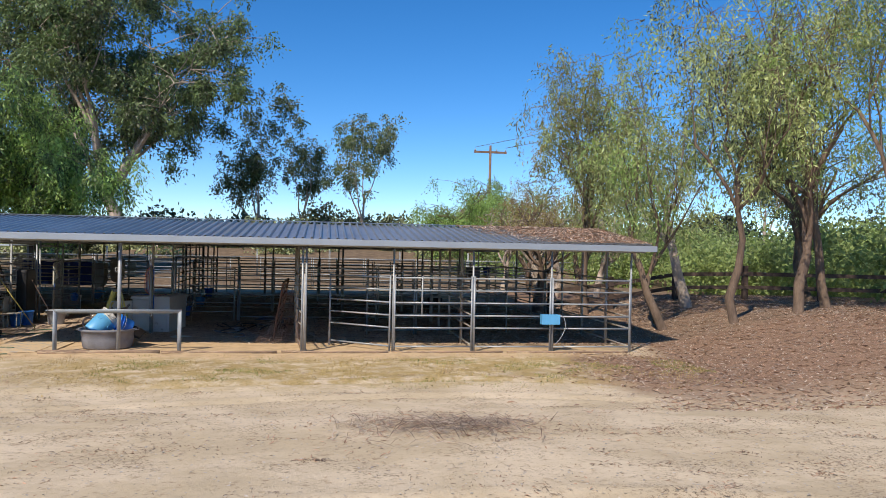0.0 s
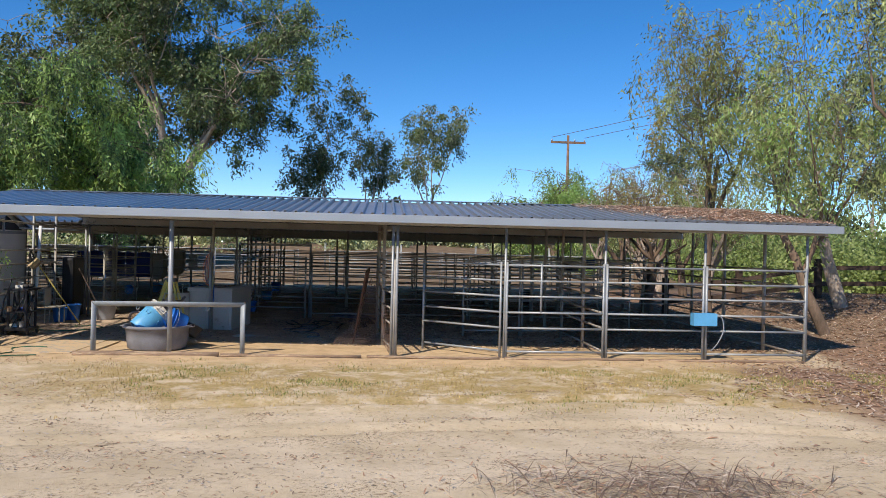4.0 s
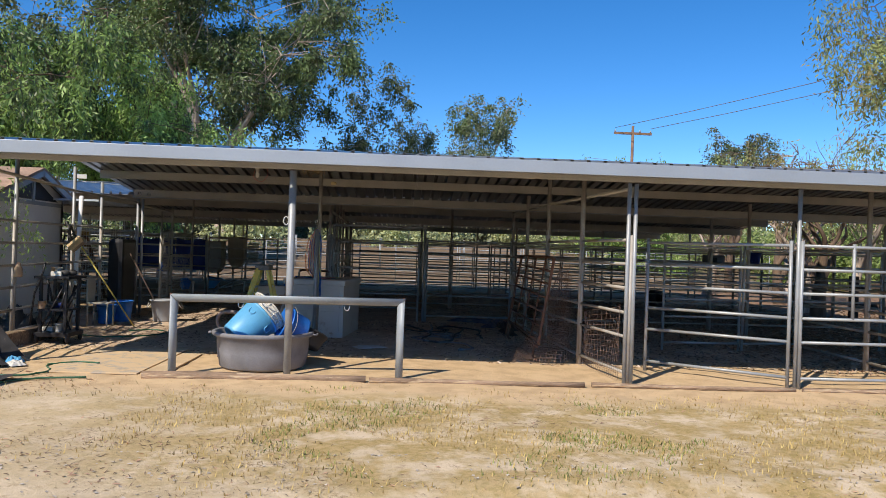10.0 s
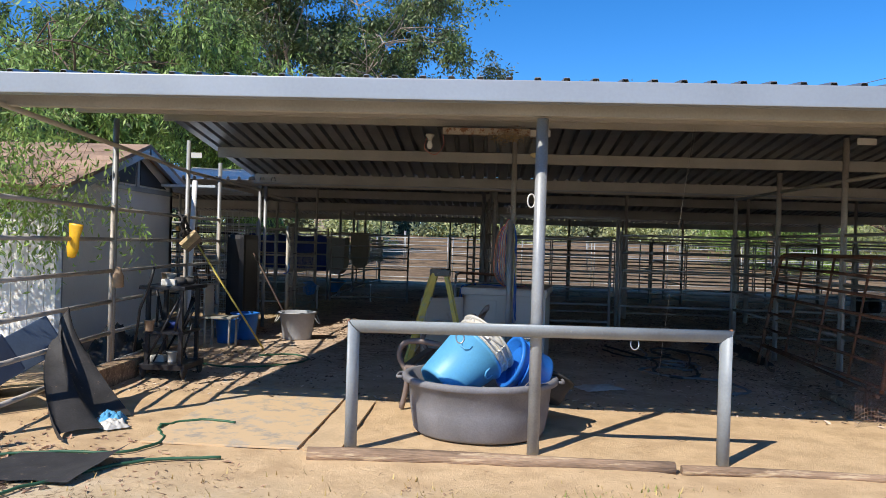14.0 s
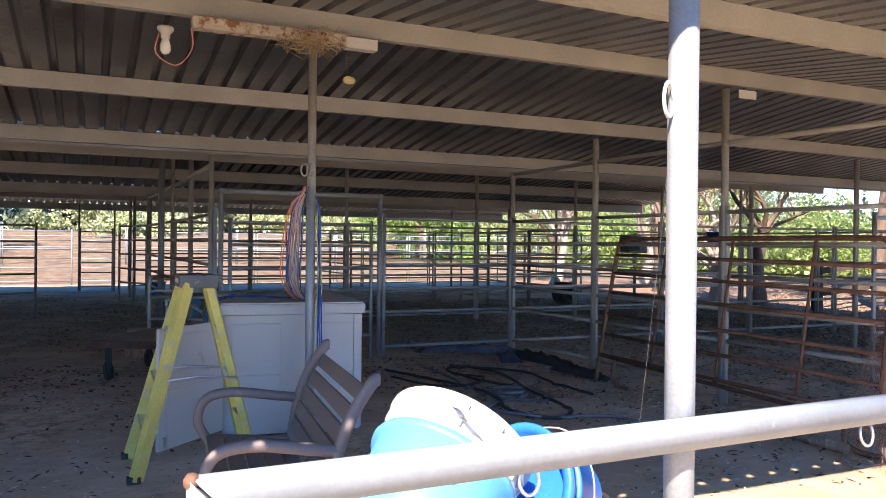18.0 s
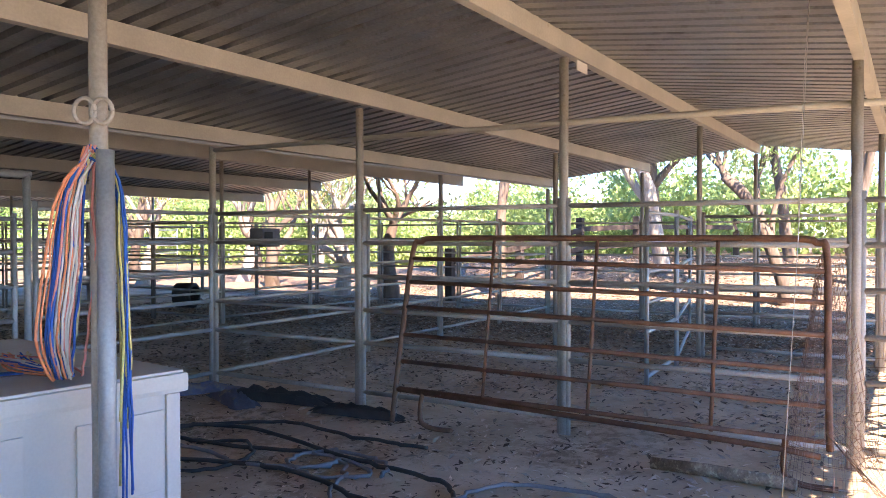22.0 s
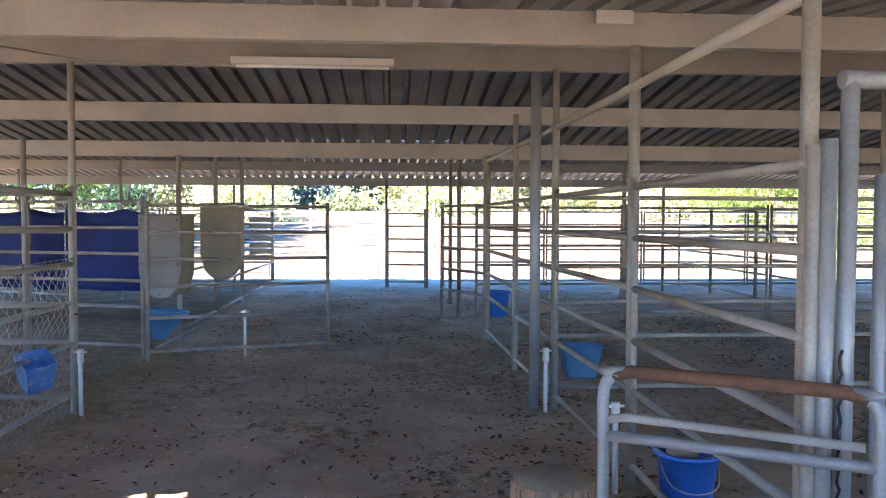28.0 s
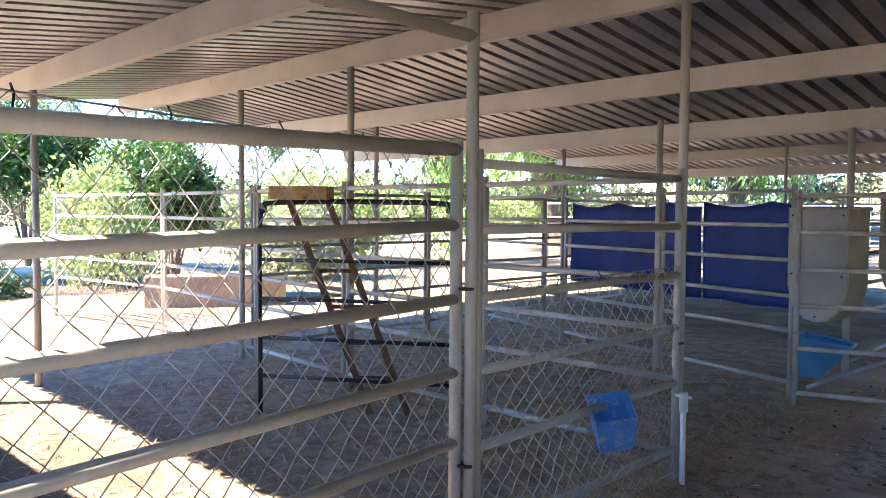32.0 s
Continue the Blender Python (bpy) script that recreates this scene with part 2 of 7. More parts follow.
def earth_z(x, y):
    """Ground height with its small bumps."""
    z = ground_z(x, y)
    if -16 < x < 24 and -24 < y < 30:
        z += 0.035 * noise.noise((x * 0.35, y * 0.35, 0)) * (1.0 if y < -1.2 else 0.3)
        z += 0.016 * noise.noise((x * 1.6, y * 1.6, 3)) + 0.009 * noise.noise((x * 4.3, y * 4.3, 7))
    if -9 < x < 14 and -22 < y < -3:
        # wheel ruts that swing across the drive
        for r0 in (9.0, 10.6, 17.5, 19.2):
            d = math.hypot(x - 6.0, y + 24.0) - r0 - 0.5 * noise.noise((x * 0.2, y * 0.2, r0))
            z -= 0.045 * math.exp(-(d / 0.15) ** 2) - 0.022 * math.exp(-((abs(d) - 0.3) / 0.12) ** 2)
    return z - 0.01


def build_ground():
    def steps(lo, hi, a, b, fine):
        inner = list(np.arange(a, b + 1e-6, fine))
        left, right, s, v = [], [], fine, a
        while v > lo:
            s *= 1.35
            v = max(lo, v - s)
            left.append(v)
        s, v = fine, b
        while v < hi:
            s *= 1.35
            v = min(hi, v + s)
            right.append(v)
        return left[::-1] + inner + right
    xs, ys = steps(-2500, 2500, -14, 20, 0.15), steps(-2500, 2500, -21, 16, 0.15)
    verts, faces = [], []
    for y in ys:
        for x in xs:
            verts.append((x, y, earth_z(x, y)))
    w = len(xs)
    for j in range(len(ys) - 1):
        for i in range(w - 1):
            faces.append((j * w + i, j * w + i + 1, (j + 1) * w + i + 1, (j + 1) * w + i))
    me = bpy.data.meshes.new("ground")
    me.from_pydata(verts, [], faces)
    me.shade_smooth()
    me.materials.append(EARTH)
    return tagged(new("ground", me), "pale sandy yard with worn dry grass and brown stable dirt", "ground", kind="structure")


def earth_material():
    m = bpy.data.materials.new("earth")
    m.use_nodes = True
    n, l = m.node_tree.nodes, m.node_tree.links
    b = n["Principled BSDF"]
    b.inputs["Roughness"].default_value = 0.95
    b.inputs["Specular IOR Level"].default_value = 0.15
    geo = n.new("ShaderNodeNewGeometry")
    sep = n.new("ShaderNodeSeparateXYZ")
    l.new(geo.outputs["Position"], sep.inputs[0])

    def nz(scale, detail=6, rough=0.6, vec=None):
        t = n.new("ShaderNodeTexNoise")
        t.inputs["Scale"].default_value, t.inputs["Detail"].default_value, t.inputs["Roughness"].default_value = scale, detail, rough
        l.new(vec or geo.outputs["Position"], t.inputs["Vector"])
        return t.outputs[0]

    def mr(src, a, c, lo=0.0, hi=1.0, smooth=True):
        t = n.new("ShaderNodeMapRange")
        t.interpolation_type = "SMOOTHSTEP" if smooth else "LINEAR"
        for i, v in enumerate((a, c, lo, hi)):
            t.inputs[i + 1].default_value = v
        l.new(src, t.inputs[0])
        return t.outputs[0]

    def op(kind, a, c):
        t = n.new("ShaderNodeMath")
        t.operation = kind
        for i, v in enumerate((a, c)):
            if isinstance(v, (int, float)):
                t.inputs[i].default_value = v
            else:
                l.new(v, t.inputs[i])
        return t.outputs[0]

    def mix(fac, a, c):
        t = n.new("ShaderNodeMix")
        t.data_type = "RGBA"
        l.new(fac, t.inputs["Factor"])
        for k, v in (("A", a), ("B", c)):
            if isinstance(v, tuple):
                t.inputs[k].default_value = (*v, 1)
            else:
                l.new(v, t.inputs[k])
        return t.outputs["Result"]

    warp = nz(0.5, 4)
    x = op("ADD", sep.outputs[0], op("MULTIPLY", op("SUBTRACT", warp, 0.5), 3.0))
    y = op("ADD", sep.outputs[1], op("MULTIPLY", op("SUBTRACT", warp, 0.5), 2.2))
    # bare sand of the drive
    col = mix(mr(nz(0.7), 0.35, 0.68), (0.54, 0.43, 0.29), (0.69, 0.56, 0.405))
    col = mix(mr(nz(9, 8, 0.75), 0.52, 0.70), col, (0.36, 0.26, 0.17))
    col = mix(op("MULTIPLY", mr(nz(0.9, 3), 0.5, 0.62), mr(nz(26, 6, 0.8), 0.52, 0.6)), col, (0.20, 0.14, 0.09))
    # dry turf band before the shed
    band = op("MULTIPLY", mr(y, -6.0, -4.4), mr(y, -1.2, -2.0))
    turf = mix(mr(nz(14, 6, 0.8), 0.42, 0.62), (0.46, 0.33, 0.16), (0.33, 0.25, 0.10))
    col = mix(op("MULTIPLY", op("MULTIPLY", band, mr(x, -3.5, 0.5, 0.2, 1.0)), mr(nz(2.2, 5, 0.7), 0.36, 0.58)), col, turf)
    # orange-tan sand under the eave
    col = mix(op("MULTIPLY", mr(y, -2.1, -1.3), op("MULTIPLY", mr(y, 5.5, 2.0), mr(x, 12.8, 11.5))), col, mix(mr(nz(3), 0.4, 0.65), (0.62, 0.45, 0.275), (0.50, 0.355, 0.215)))
    # trodden dirt inside
    dirt = mix(mr(nz(1.3, 7, 0.65), 0.38, 0.66), (0.48, 0.36, 0.265), (0.66, 0.515, 0.395))
    dirt = mix(mr(nz(11, 8, 0.75), 0.56, 0.68), dirt, (0.33, 0.24, 0.17))
    dirt = mix(op("MULTIPLY", mr(nz(0.55, 4, 0.6), 0.45, 0.62), mr(nz(7, 8, 0.8), 0.46, 0.58)), dirt, (0.29, 0.205, 0.145))
    inside = op("MULTIPLY", mr(sep.outputs[1], 0.6, 2.6), op("MULTIPLY", mr(x, 18.0, 13.5), mr(sep.outputs[1], 25.5, 23.0)))
    inside = op("MULTIPLY", inside, mr(x, -11.5, -9.5))
    col = mix(inside, col, dirt)
    # grey-brown leaf litter on the bank
    bank = op("MULTIPLY", mr(x, 9.6, 11.2), mr(sep.outputs[1], -9.5, -4.5))
    inyard = op("MULTIPLY", mr(x, 12.5, 13.5), bank)
    litter = mix(mr(nz(18, 8, 0.8), 0.4, 0.62), (0.20, 0.125, 0.085), (0.35, 0.225, 0.155))
    col = mix(op("MAXIMUM", inyard, op("MULTIPLY", bank, mr(sep.outputs[1], -1.0, -1.9))), col, litter)
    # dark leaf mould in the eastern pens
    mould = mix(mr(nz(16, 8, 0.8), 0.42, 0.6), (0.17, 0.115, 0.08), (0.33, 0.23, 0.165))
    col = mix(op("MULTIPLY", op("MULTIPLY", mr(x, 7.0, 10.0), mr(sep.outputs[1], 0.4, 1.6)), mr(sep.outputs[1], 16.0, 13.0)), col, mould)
    # brown paddock earth behind the sheds
    paddock = mix(mr(nz(1.6, 7, 0.7), 0.4, 0.62), (0.15, 0.105, 0.07), (0.25, 0.18, 0.12))
    col = mix(op("MULTIPLY", mr(sep.outputs[1], 24.0, 27.5), mr(x, -26.0, -22.0)), col, paddock)
    col = mix(op("MULTIPLY", mr(sep.outputs[1], 7.0, 8.2), op("MULTIPLY", mr(sep.outputs[0], -4.3, -5.0), mr(x, -24.0, -21.0))), col, paddock)
    # pale trodden straw and dust in the west stalls
    bed = mix(mr(nz(5, 8, 0.8), 0.4, 0.62), (0.27, 0.205, 0.15), (0.48, 0.385, 0.29))
    col = mix(op("MULTIPLY", op("MULTIPLY", mr(sep.outputs[1], 8.6, 9.6), mr(sep.outputs[1], 17.5, 15.5)), op("MULTIPLY", mr(sep.outputs[0], -4.2, -4.7), mr(x, -13.0, -11.0))), col, bed)
    # small dark crumbs
    col = mix(mr(nz(60, 4, 0.8), 0.62, 0.72), col, (0.22, 0.15, 0.09))
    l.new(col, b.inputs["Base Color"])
    bp = n.new("ShaderNodeBump")
    bp.inputs["Strength"].default_value, bp.inputs["Distance"].default_value = 0.7, 0.014
    l.new(op("ADD", nz(22, 8, 0.75), op("MULTIPLY", nz(3.5, 5), 1.5)), bp.inputs["Height"])
    l.new(bp.outputs[0], b.inputs["Normal"])
    return m


EARTH = earth_material()
build_ground()

# ---- sheds: roofs, beams ----
SLOPE = 0.12
SHEDS = [("roof_1", 3.15, 3.2, -0.95, 7.08, -4.6, 12.85), ("roof_2", 11.1, 3.12, 7.0, 15.02, -12.5, 12.6), ("roof_3", 19.0, 3.1, 14.94, 23.0, -12.5, 12.6)]


def sheet(y0, z0, y1, z1, x0, x1, pitch=0.2, depth=0.06):
    """A ribbed metal sheet that slopes from y0 to y1, 4 mm thick."""
    prof, x = [], x0
    while x < x1 - 1e-6:
        for dx, h in ((0, 0), (0.11, 0), (0.128, 1), (0.165, 1), (0.183, 0)):
            if x + dx <= x1:
                prof.append((x + dx, h * depth))
        x += pitch
    bm = bmesh.new()
    rows = []
    for dz in (0, -0.004):
        for y, z in ((y0, z0), (y1, z1)):
            rows.append([bm.verts.new((px, y, z + h + dz - depth)) for px, h in prof])
    a, b, c, d = rows
    for i in range(len(prof) - 1):
        bm.faces.new((a[i], a[i + 1], b[i + 1], b[i]))
        # lower face takes the second material, with shade put into its colour
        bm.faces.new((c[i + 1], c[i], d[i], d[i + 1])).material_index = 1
        bm.faces.new((a[i + 1], a[i], c[i], c[i + 1]))
        bm.faces.new((b[i], b[i + 1], d[i + 1], d[i]))
    return bm


def purlin(x0, x1, y, ztop, h=0.22, w=0.075, t=0.006):
    """A cold-formed C beam with lips, its back to the south."""
    s = [(0, 0), (w, 0), (w, -0.02), (w - t, -0.02), (w - t, -t), (t, -t), (t, -h + t), (w - t, -h + t), (w - t, -h + 0.02), (w, -h + 0.02), (w, -h), (0, -h)]
    bm = bmesh.new()
    ends = [[bm.verts.new((x, y - w / 2 + a, ztop + b)) for a, b in s] for x in (x0, x1)]
    n = len(s)
    for i in range(n):
        bm.faces.new((ends[0][i], ends[1][i], ends[1][(i + 1) % n], ends[0][(i + 1) % n]))
    bm.faces.new(ends[0])
    bm.faces.new(ends[1][::-1])
    return bm


def roof_z(i, y):
    _, ry, rz, *_ = SHEDS[i]
    return rz - SLOPE * abs(y - ry)


BEAMS = [[-0.6, 1.1, 3.15, 5.1, 6.98], [9.05, 11.1, 13.0, 14.9], [17.0, 19.0, 21.0, 22.9]]
for i, (name, ry, rz, y0, y1, x0, x1) in enumerate(SHEDS):
    r = thing(name, (0, ry, rz), "ribbed galvanised metal shed roof on cream steel beams", "roof", kind="structure")
    for a, b, ys in ((x0, -4.1, 6.9), (-4.3, x1, y0)) if i == 1 else ((x0, x1, y0),):
        part("roof_sheet", sheet(ys, roof_z(i, ys), ry, rz, a, b), [ROOFTOP, ROOFUNDER_SHADED], r)
    part("roof_sheet", sheet(ry, rz, y1, roof_z(i, y1), x0, x1), [ROOFTOP, ROOFUNDER_SHADED], r)
    # folded cap along the ridge
    cap = bmesh.new()
    ends = [[cap.verts.new((x, ry + d, rz + 0.007 - SLOPE * abs(d) + e)) for d, e in ((-0.18, 0), (0, 0), (0.18, 0), (0.18, 0.003), (0, 0.003), (-0.18, 0.003))] for x in (x0, x1)]
    for k in range(6):
        cap.faces.new((ends[0][k], ends[1][k], ends[1][(k + 1) % 6], ends[0][(k + 1) % 6]))
    cap.faces.new(ends[0])
    cap.faces.new(ends[1][::-1])
    bmesh.ops.recalc_face_normals(cap, faces=cap.faces)
    part("ridge_cap", cap, ROOFTOP, r)
    # flashing that closes the joint to the next roof
    if i < 2:
        jy, z0, z1 = ((7.03, 2.6, 2.71), (14.975, 2.585, 2.64))[i]
        part("flashing", box(-4.4 if i == 0 else x0, x1 - 0.3, jy, jy + 0.005, z0, z1), CREAM, r)
    for y in BEAMS[i]:
        h = (0.15, 0.2, 0.19)[i] if y != -0.6 else 0.19
        part("beam", purlin(x0 + 0.12, x1 - 0.12, y, roof_z(i, y) - 0.065, h), CREAM, r)
    if i == 0:
        zf = roof_z(0, y0)
        b = box(x0 - 0.02, x1 + 0.02, y0 - 0.05, y0 - 0.006, zf - 0.18, zf - 0.032, 0.008)
        join(b, box(x0 - 0.02, x1 + 0.02, y0 - 0.006, y0 + 0.05, zf - 0.18, zf - 0.17))
        part("fascia", b, FASCIA, r, "pale grey folded metal fascia")

    if i == 0:
        part("valley_flashing", box(-4.55, x1, y1 + 0.004, y1 + 0.012, roof_z(1, 7.0) - 0.12, roof_z(0, y1) - 0.01), FASCIA, r)

# ---- pipe fences ----
RAILS = (0.14, 0.59, 0.89, 1.2, 1.5, 1.8)


def panel(p0, p1, rails=RAILS, mat=None, r=0.022, posts=(1, 1), post_r=0.024, h=1.86, mids=0, label="", name="corral_panel", z0=None, category="fence", group="pipe corral panels"):
    """A welded pipe panel between two places on the ground."""
    mat = mat or GREYPAINT
    p0, p1 = Vector((*p0, 0)), Vector((*p1, 0))
    if z0 is None:
        p0.z, p1.z = max(0, ground_z(p0.x, p0.y)) - 0.02, max(0, ground_z(p1.x, p1.y)) - 0.02
    t = thing(name, p0, label or "grey painted welded pipe corral panel standing on dirt", category, group)
    d = (p1 - p0).normalized()
    for k, p in enumerate((p0, p1)):
        if posts[k]:
            q = p + d * post_r * (1.4 if k == 0 else -1.4)
            part("post", tube([q, q + Vector((0, 0, h))], post_r, 8), mat, t)
    for z in rails:
        part("rail", tube([p0 + Vector((0, 0, z)) + d * 0.03, p1 + Vector((0, 0, z)) - d * 0.03], r, 6), mat, t)
    for k in range(mids):
        q = p0 + (p1 - p0) * (k + 1) / (mids + 1)
        part("upright", tube([q + Vector((0, 0, rails[0])), q + Vector((0, 0, rails[-1]))], r * 0.8, 6), mat, t)
    return t


def roof_post(x, y, top, r=0.036, mat=None, label="round grey steel post carrying the shed roof"):
    return solo("roof_post", tube([(x, y, -0.05), (x, y, top)], r, 12), mat or GREYPAINT, (x, y, 0), label, "post", "shed roof posts")


def rz1(y):
    return roof_z(0, y) - 0.27



PROW = [(4.2, -0.65), (3.98, 1.1), (3.86, 3.12), (3.82, 5.1), (3.81, 7.02)]
roof_post(0.012, -0.585, rz1(-0.6), 0.045, GALV, "thick galvanised steel post beside the hitching rail")
for x in (4.15, 4.235, 6.32, 8.28, 10.27, 12.35):
    roof_post(x, -0.62, rz1(-0.6), 0.026, GALV)
for x, y in PROW[1:]:
    roof_post(x, y, roof_z(0, y) - 0.26)
for y in (1.1, 3.12, 5.1, 7.0):
    roof_post(12.35, y, roof_z(0, y) - 0.26)
    roof_post(8.3, y, roof_z(0, y) - 0.26)
for x in (-4.08,):
    roof_post(x, -0.8, rz1(-0.6), 0.04, GALV)
for x, y in ((-4.3, 1.55), (-4.48, 3.95), (-4.52, 5.3), (-4.4, 7.0), (-4.31, 7.03)):
    roof_post(x, y, roof_z(0, y) - 0.26, 0.03, GALV)
roof_post(-0.07, 3.265, 2.9, 0.032, GREYPAINT, "grey pipe post hung with lead ropes")
roof_post(-0.1, 3.185, 1.85, 0.031, GALV, "short thick galvanised post beside the rope post")
for a, b in zip(PROW, PROW[1:]):
    panel(a, b)
for x in (6.32, 8.28, 10.27):
    panel((x, -0.65), (x + (1.96, 1.99, 2.08)[int((x - 6.3) // 1.95)], -0.65), mat=GALV, label="galvanised six-rail pipe panel along the shed front")
stub = thing("upright_pipe", (7.0, -0.65, 0.9), "short galvanised upright welded between panel rails", "pipe")
part("pipe", tube([(7.02, -0.65, 0.87), (7.02, -0.65, 1.82)], 0.022, 8), GALV, stub)
panel((6.27, -0.6), (4.79, 0.66), mat=GALV, name="pipe_gate", label="galvanised pipe gate standing open into the pen", category="gate")
panel((3.81, 7.02), (1.87, 7.02), mat=GALV)
panel((1.76, 7.02), (-0.08, 7.02), rails=(0.3, 0.6, 0.88, 1.16, 1.44, 1.71), h=1.76, mat=GALV, name="pipe_gate", label="galvanised six-rail stall gate, shut, in a tall pipe frame", category="gate")
for x, h in ((1.85, 2.06), (-0.15, 2.06), (-0.222, 1.86)):
    roof_post(x, 7.045, h, 0.03, GALV, "galvanised gate post of a stall")
roof_post(-0.255, 7.11, roof_z(0, 7) - 0.26, 0.031, GREYPAINT)
fr = thing("gate_header", (-0.2, 7.02, 2.08), "galvanised pipe joining the tops of two gate posts", "pipe")
part("pipe", tube([(-0.18, 7.045, 2.06), (1.88, 7.045, 2.06)], 0.032, 12), GALV, fr)
AISLE = [(-0.27, 7.02), (-0.27, 9.0), (-0.34, 10.85), (-0.4, 12.55), (-0.44, 14.68), (-0.98, 15.8)]
for a, b in zip(AISLE, AISLE[1:]):
    panel(a, b)
for (x, y), r in zip(AISLE[1:5], (0.035, 0.03, 0.03, 0.05)):
    roof_post(x, y, roof_z(1, y) - 0.26, r)
roof_post(-0.5, 10.9, 2.8, 0.045, GALV)


def long_pipe(pts, r, label, mat=None):
    o = thing("brace_pipe", pts[0], label, "pipe", "brace pipes under the roofs")
    part("pipe", tube(pts, r, 8), mat or CREAM, o)


long_pipe([(4.2, -0.6, 2.42), (3.86, 3.12, 2.43), (3.81, 7.0, 2.44)], 0.024, "long horizontal pipe tying the posts below the beams")
long_pipe([(-0.255, 7.13, 2.37), (-0.3, 10.0, 2.36), (-0.44, 14.7, 2.36)], 0.028, "long cream pipe tying the aisle posts below the beams")
long_pipe([(-4.31, 7.03, 2.33), (-4.27, 9.07, 2.3)], 0.028, "cream pipe tying two stall posts overhead")
long_pipe([(-4.08, -0.8, 2.5), (-4.48, 3.95, 2.42), (-4.4, 7.0, 2.4)], 0.024, "horizontal pipe tying the west posts below the roof")
# cross fences of the pens
for y, xs in ((7.02, (3.81, 6.45, 8.3, 10.3, 12.35)), (11.15, (-0.3, 2.7, 5.37, 7.7, 10.0, 12.35)), (16.6, (-0.4, 2.0, 4.4, 6.9, 9.2, 11.7)), (22.9, (-0.5, 2.0, 4.4, 7.0, 9.5, 12.0))):
    for a, b in zip(xs, xs[1:]):
        panel((a, y), (b, y))
for x, ys in ((8.3, (-0.6, 1.1, 3.1)), (12.35, (-0.6, 1.1, 3.1, 5.1, 7.0, 9.05, 11.1, 13.0, 15.0, 17.0, 19.0, 21.0, 23.0)), (7.7, (11.15, 13.0, 15.0, 16.6)), (5.3, (16.6, 18.9, 21.0, 22.9))):
    for a, b in zip(ys, ys[1:]):
        panel((x, a), (x, b))
for a, b in (((5.86, 3.07), (7.3, 3.14)), ((7.3, 3.14), (10.2, 3.7))):
    panel(a, b, mat=GALV, label="pale galvanised pipe panel dividing the pen")
for x, y in ((2.7, 11.15), (5.37, 11.15), (7.7, 11.15), (10.0, 11.15), (12.35, 11.15), (2.0, 16.6), (5.3, 16.6), (9.2, 16.6), (-0.6, 17.1), (-0.6, 19.0), (4.4, 21.5), (9.5, 21.0), (12.35, 19.0)):
    roof_post(x, y, (roof_z(1, y) if y < 15 else roof_z(2, y)) - 0.24, 0.035)
# stalls west of the aisle
MP, SP = (-4.27, 9.07), (-4.28, 10.95)
t = thing("stall_gate", (-3.88, 6.99, 0), "dusty cream pipe stall gate covered in wire mesh, ajar", "gate")
G0, G1 = Vector((-3.885, 6.995, 0)), Vector((MP[0] - 0.05, MP[1] - 0.04, 0))
for p, h in ((G0, 1.76), (G1, 1.88)):
    part("post", tube([p, p + Vector((0, 0, h))], 0.027, 12), CREAM, t)
part("top_rail", tube([G0 + Vector((0, 0, 1.755)), G1 + Vector((0, 0, 1.835))], 0.028, 12), CREAM, t)
for z0, z1 in ((0.3, 0.25), (0.72, 0.6), (0.97, 0.9), (1.24, 1.21), (1.485, 1.52)):
    part("rail", tube([G0 + Vector((0, 0, z0)), G1 + Vector((0, 0, z1))], 0.024, 10), CREAM, t)
panel(MP, SP, rails=(0.19, 0.59, 0.92, 1.235, 1.52, 1.8), mat=CREAM, r=0.023, post_r=0.025, label="dusty pipe stall panel covered in wire mesh")
roof_post(*MP, 2.4, 0.027, CREAM)
roof_post(*SP, roof_z(1, 10.95) - 0.26, 0.028, CREAM)
panel((-4.43, 13.2), (-2.43, 13.75), mat=material("dull_brown_pipe", (0.35, 0.315, 0.28), 0.6, 0.1, 0.25, 6, 0.2, 80, (0.16, 0.08, 0.05), 0.3), rails=(0.13, 0.5, 0.85, 1.15, 1.45, 1.75), h=1.8, name="pipe_gate", label="brown pipe gate swung across the dirt aisle", category="gate")
for x, y in ((-4.48, 14.8), (-4.5, 17.0), (-4.49, 19.1)):
    roof_post(x, y, (roof_z(1, y) if y < 15 else roof_z(2, y)) - 0.26, 0.035, CREAM)
for y0, y1 in ((14.8, 17.0), (17.0, 19.1), (19.1, 22.9)):
    panel((-4.5, y0), (-4.5, y1))
panel((-4.4, 7.0), (-6.5, 6.85), mat=GALV)
for a, b in (((-4.28, 11.0), (-5.9, 11.0)), ((-5.9, 11.0), (-7.5, 11.0)), ((-7.5, 11.0), (-9.1, 11.1)), ((-9.1, 11.1), (-11.6, 11.3)), ((-11.6, 11.3), (-14.3, 10.9))):
    panel(a, b, mat=CREAM)
for a, b in (((-4.52, 13.52), (-6.05, 14.0)), ((-6.05, 14.0), (-7.6, 14.48)), ((-7.6, 14.48), (-9.4, 15.0)), ((-7.9, 19.7), (-9.9, 20.6)), ((-9.9, 20.6), (-12.4, 20.6)), ((-9.4, 13.9), (-9.4, 16.5)), ((-9.4, 16.5), (-9.4, 19.0)), ((-9.4, 11.2), (-9.4, 13.9)), ((-4.5, 22.9), (-7.0, 22.9)), ((-7.0, 22.9), (-9.5, 22.9))):
    panel(a, b)
for x, y in ((-9.4, 9.05), (-9.4, 11.1), (-9.4, 13.0), (-7.5, 11.05), (-9.4, 17.0), (-9.4, 21.0), (-6.0, 13.85), (-7.0, 20.0)):
    roof_post(x, y, (roof_z(1, y) if y < 15 else roof_z(2, y)) - 0.26, 0.032, CREAM)
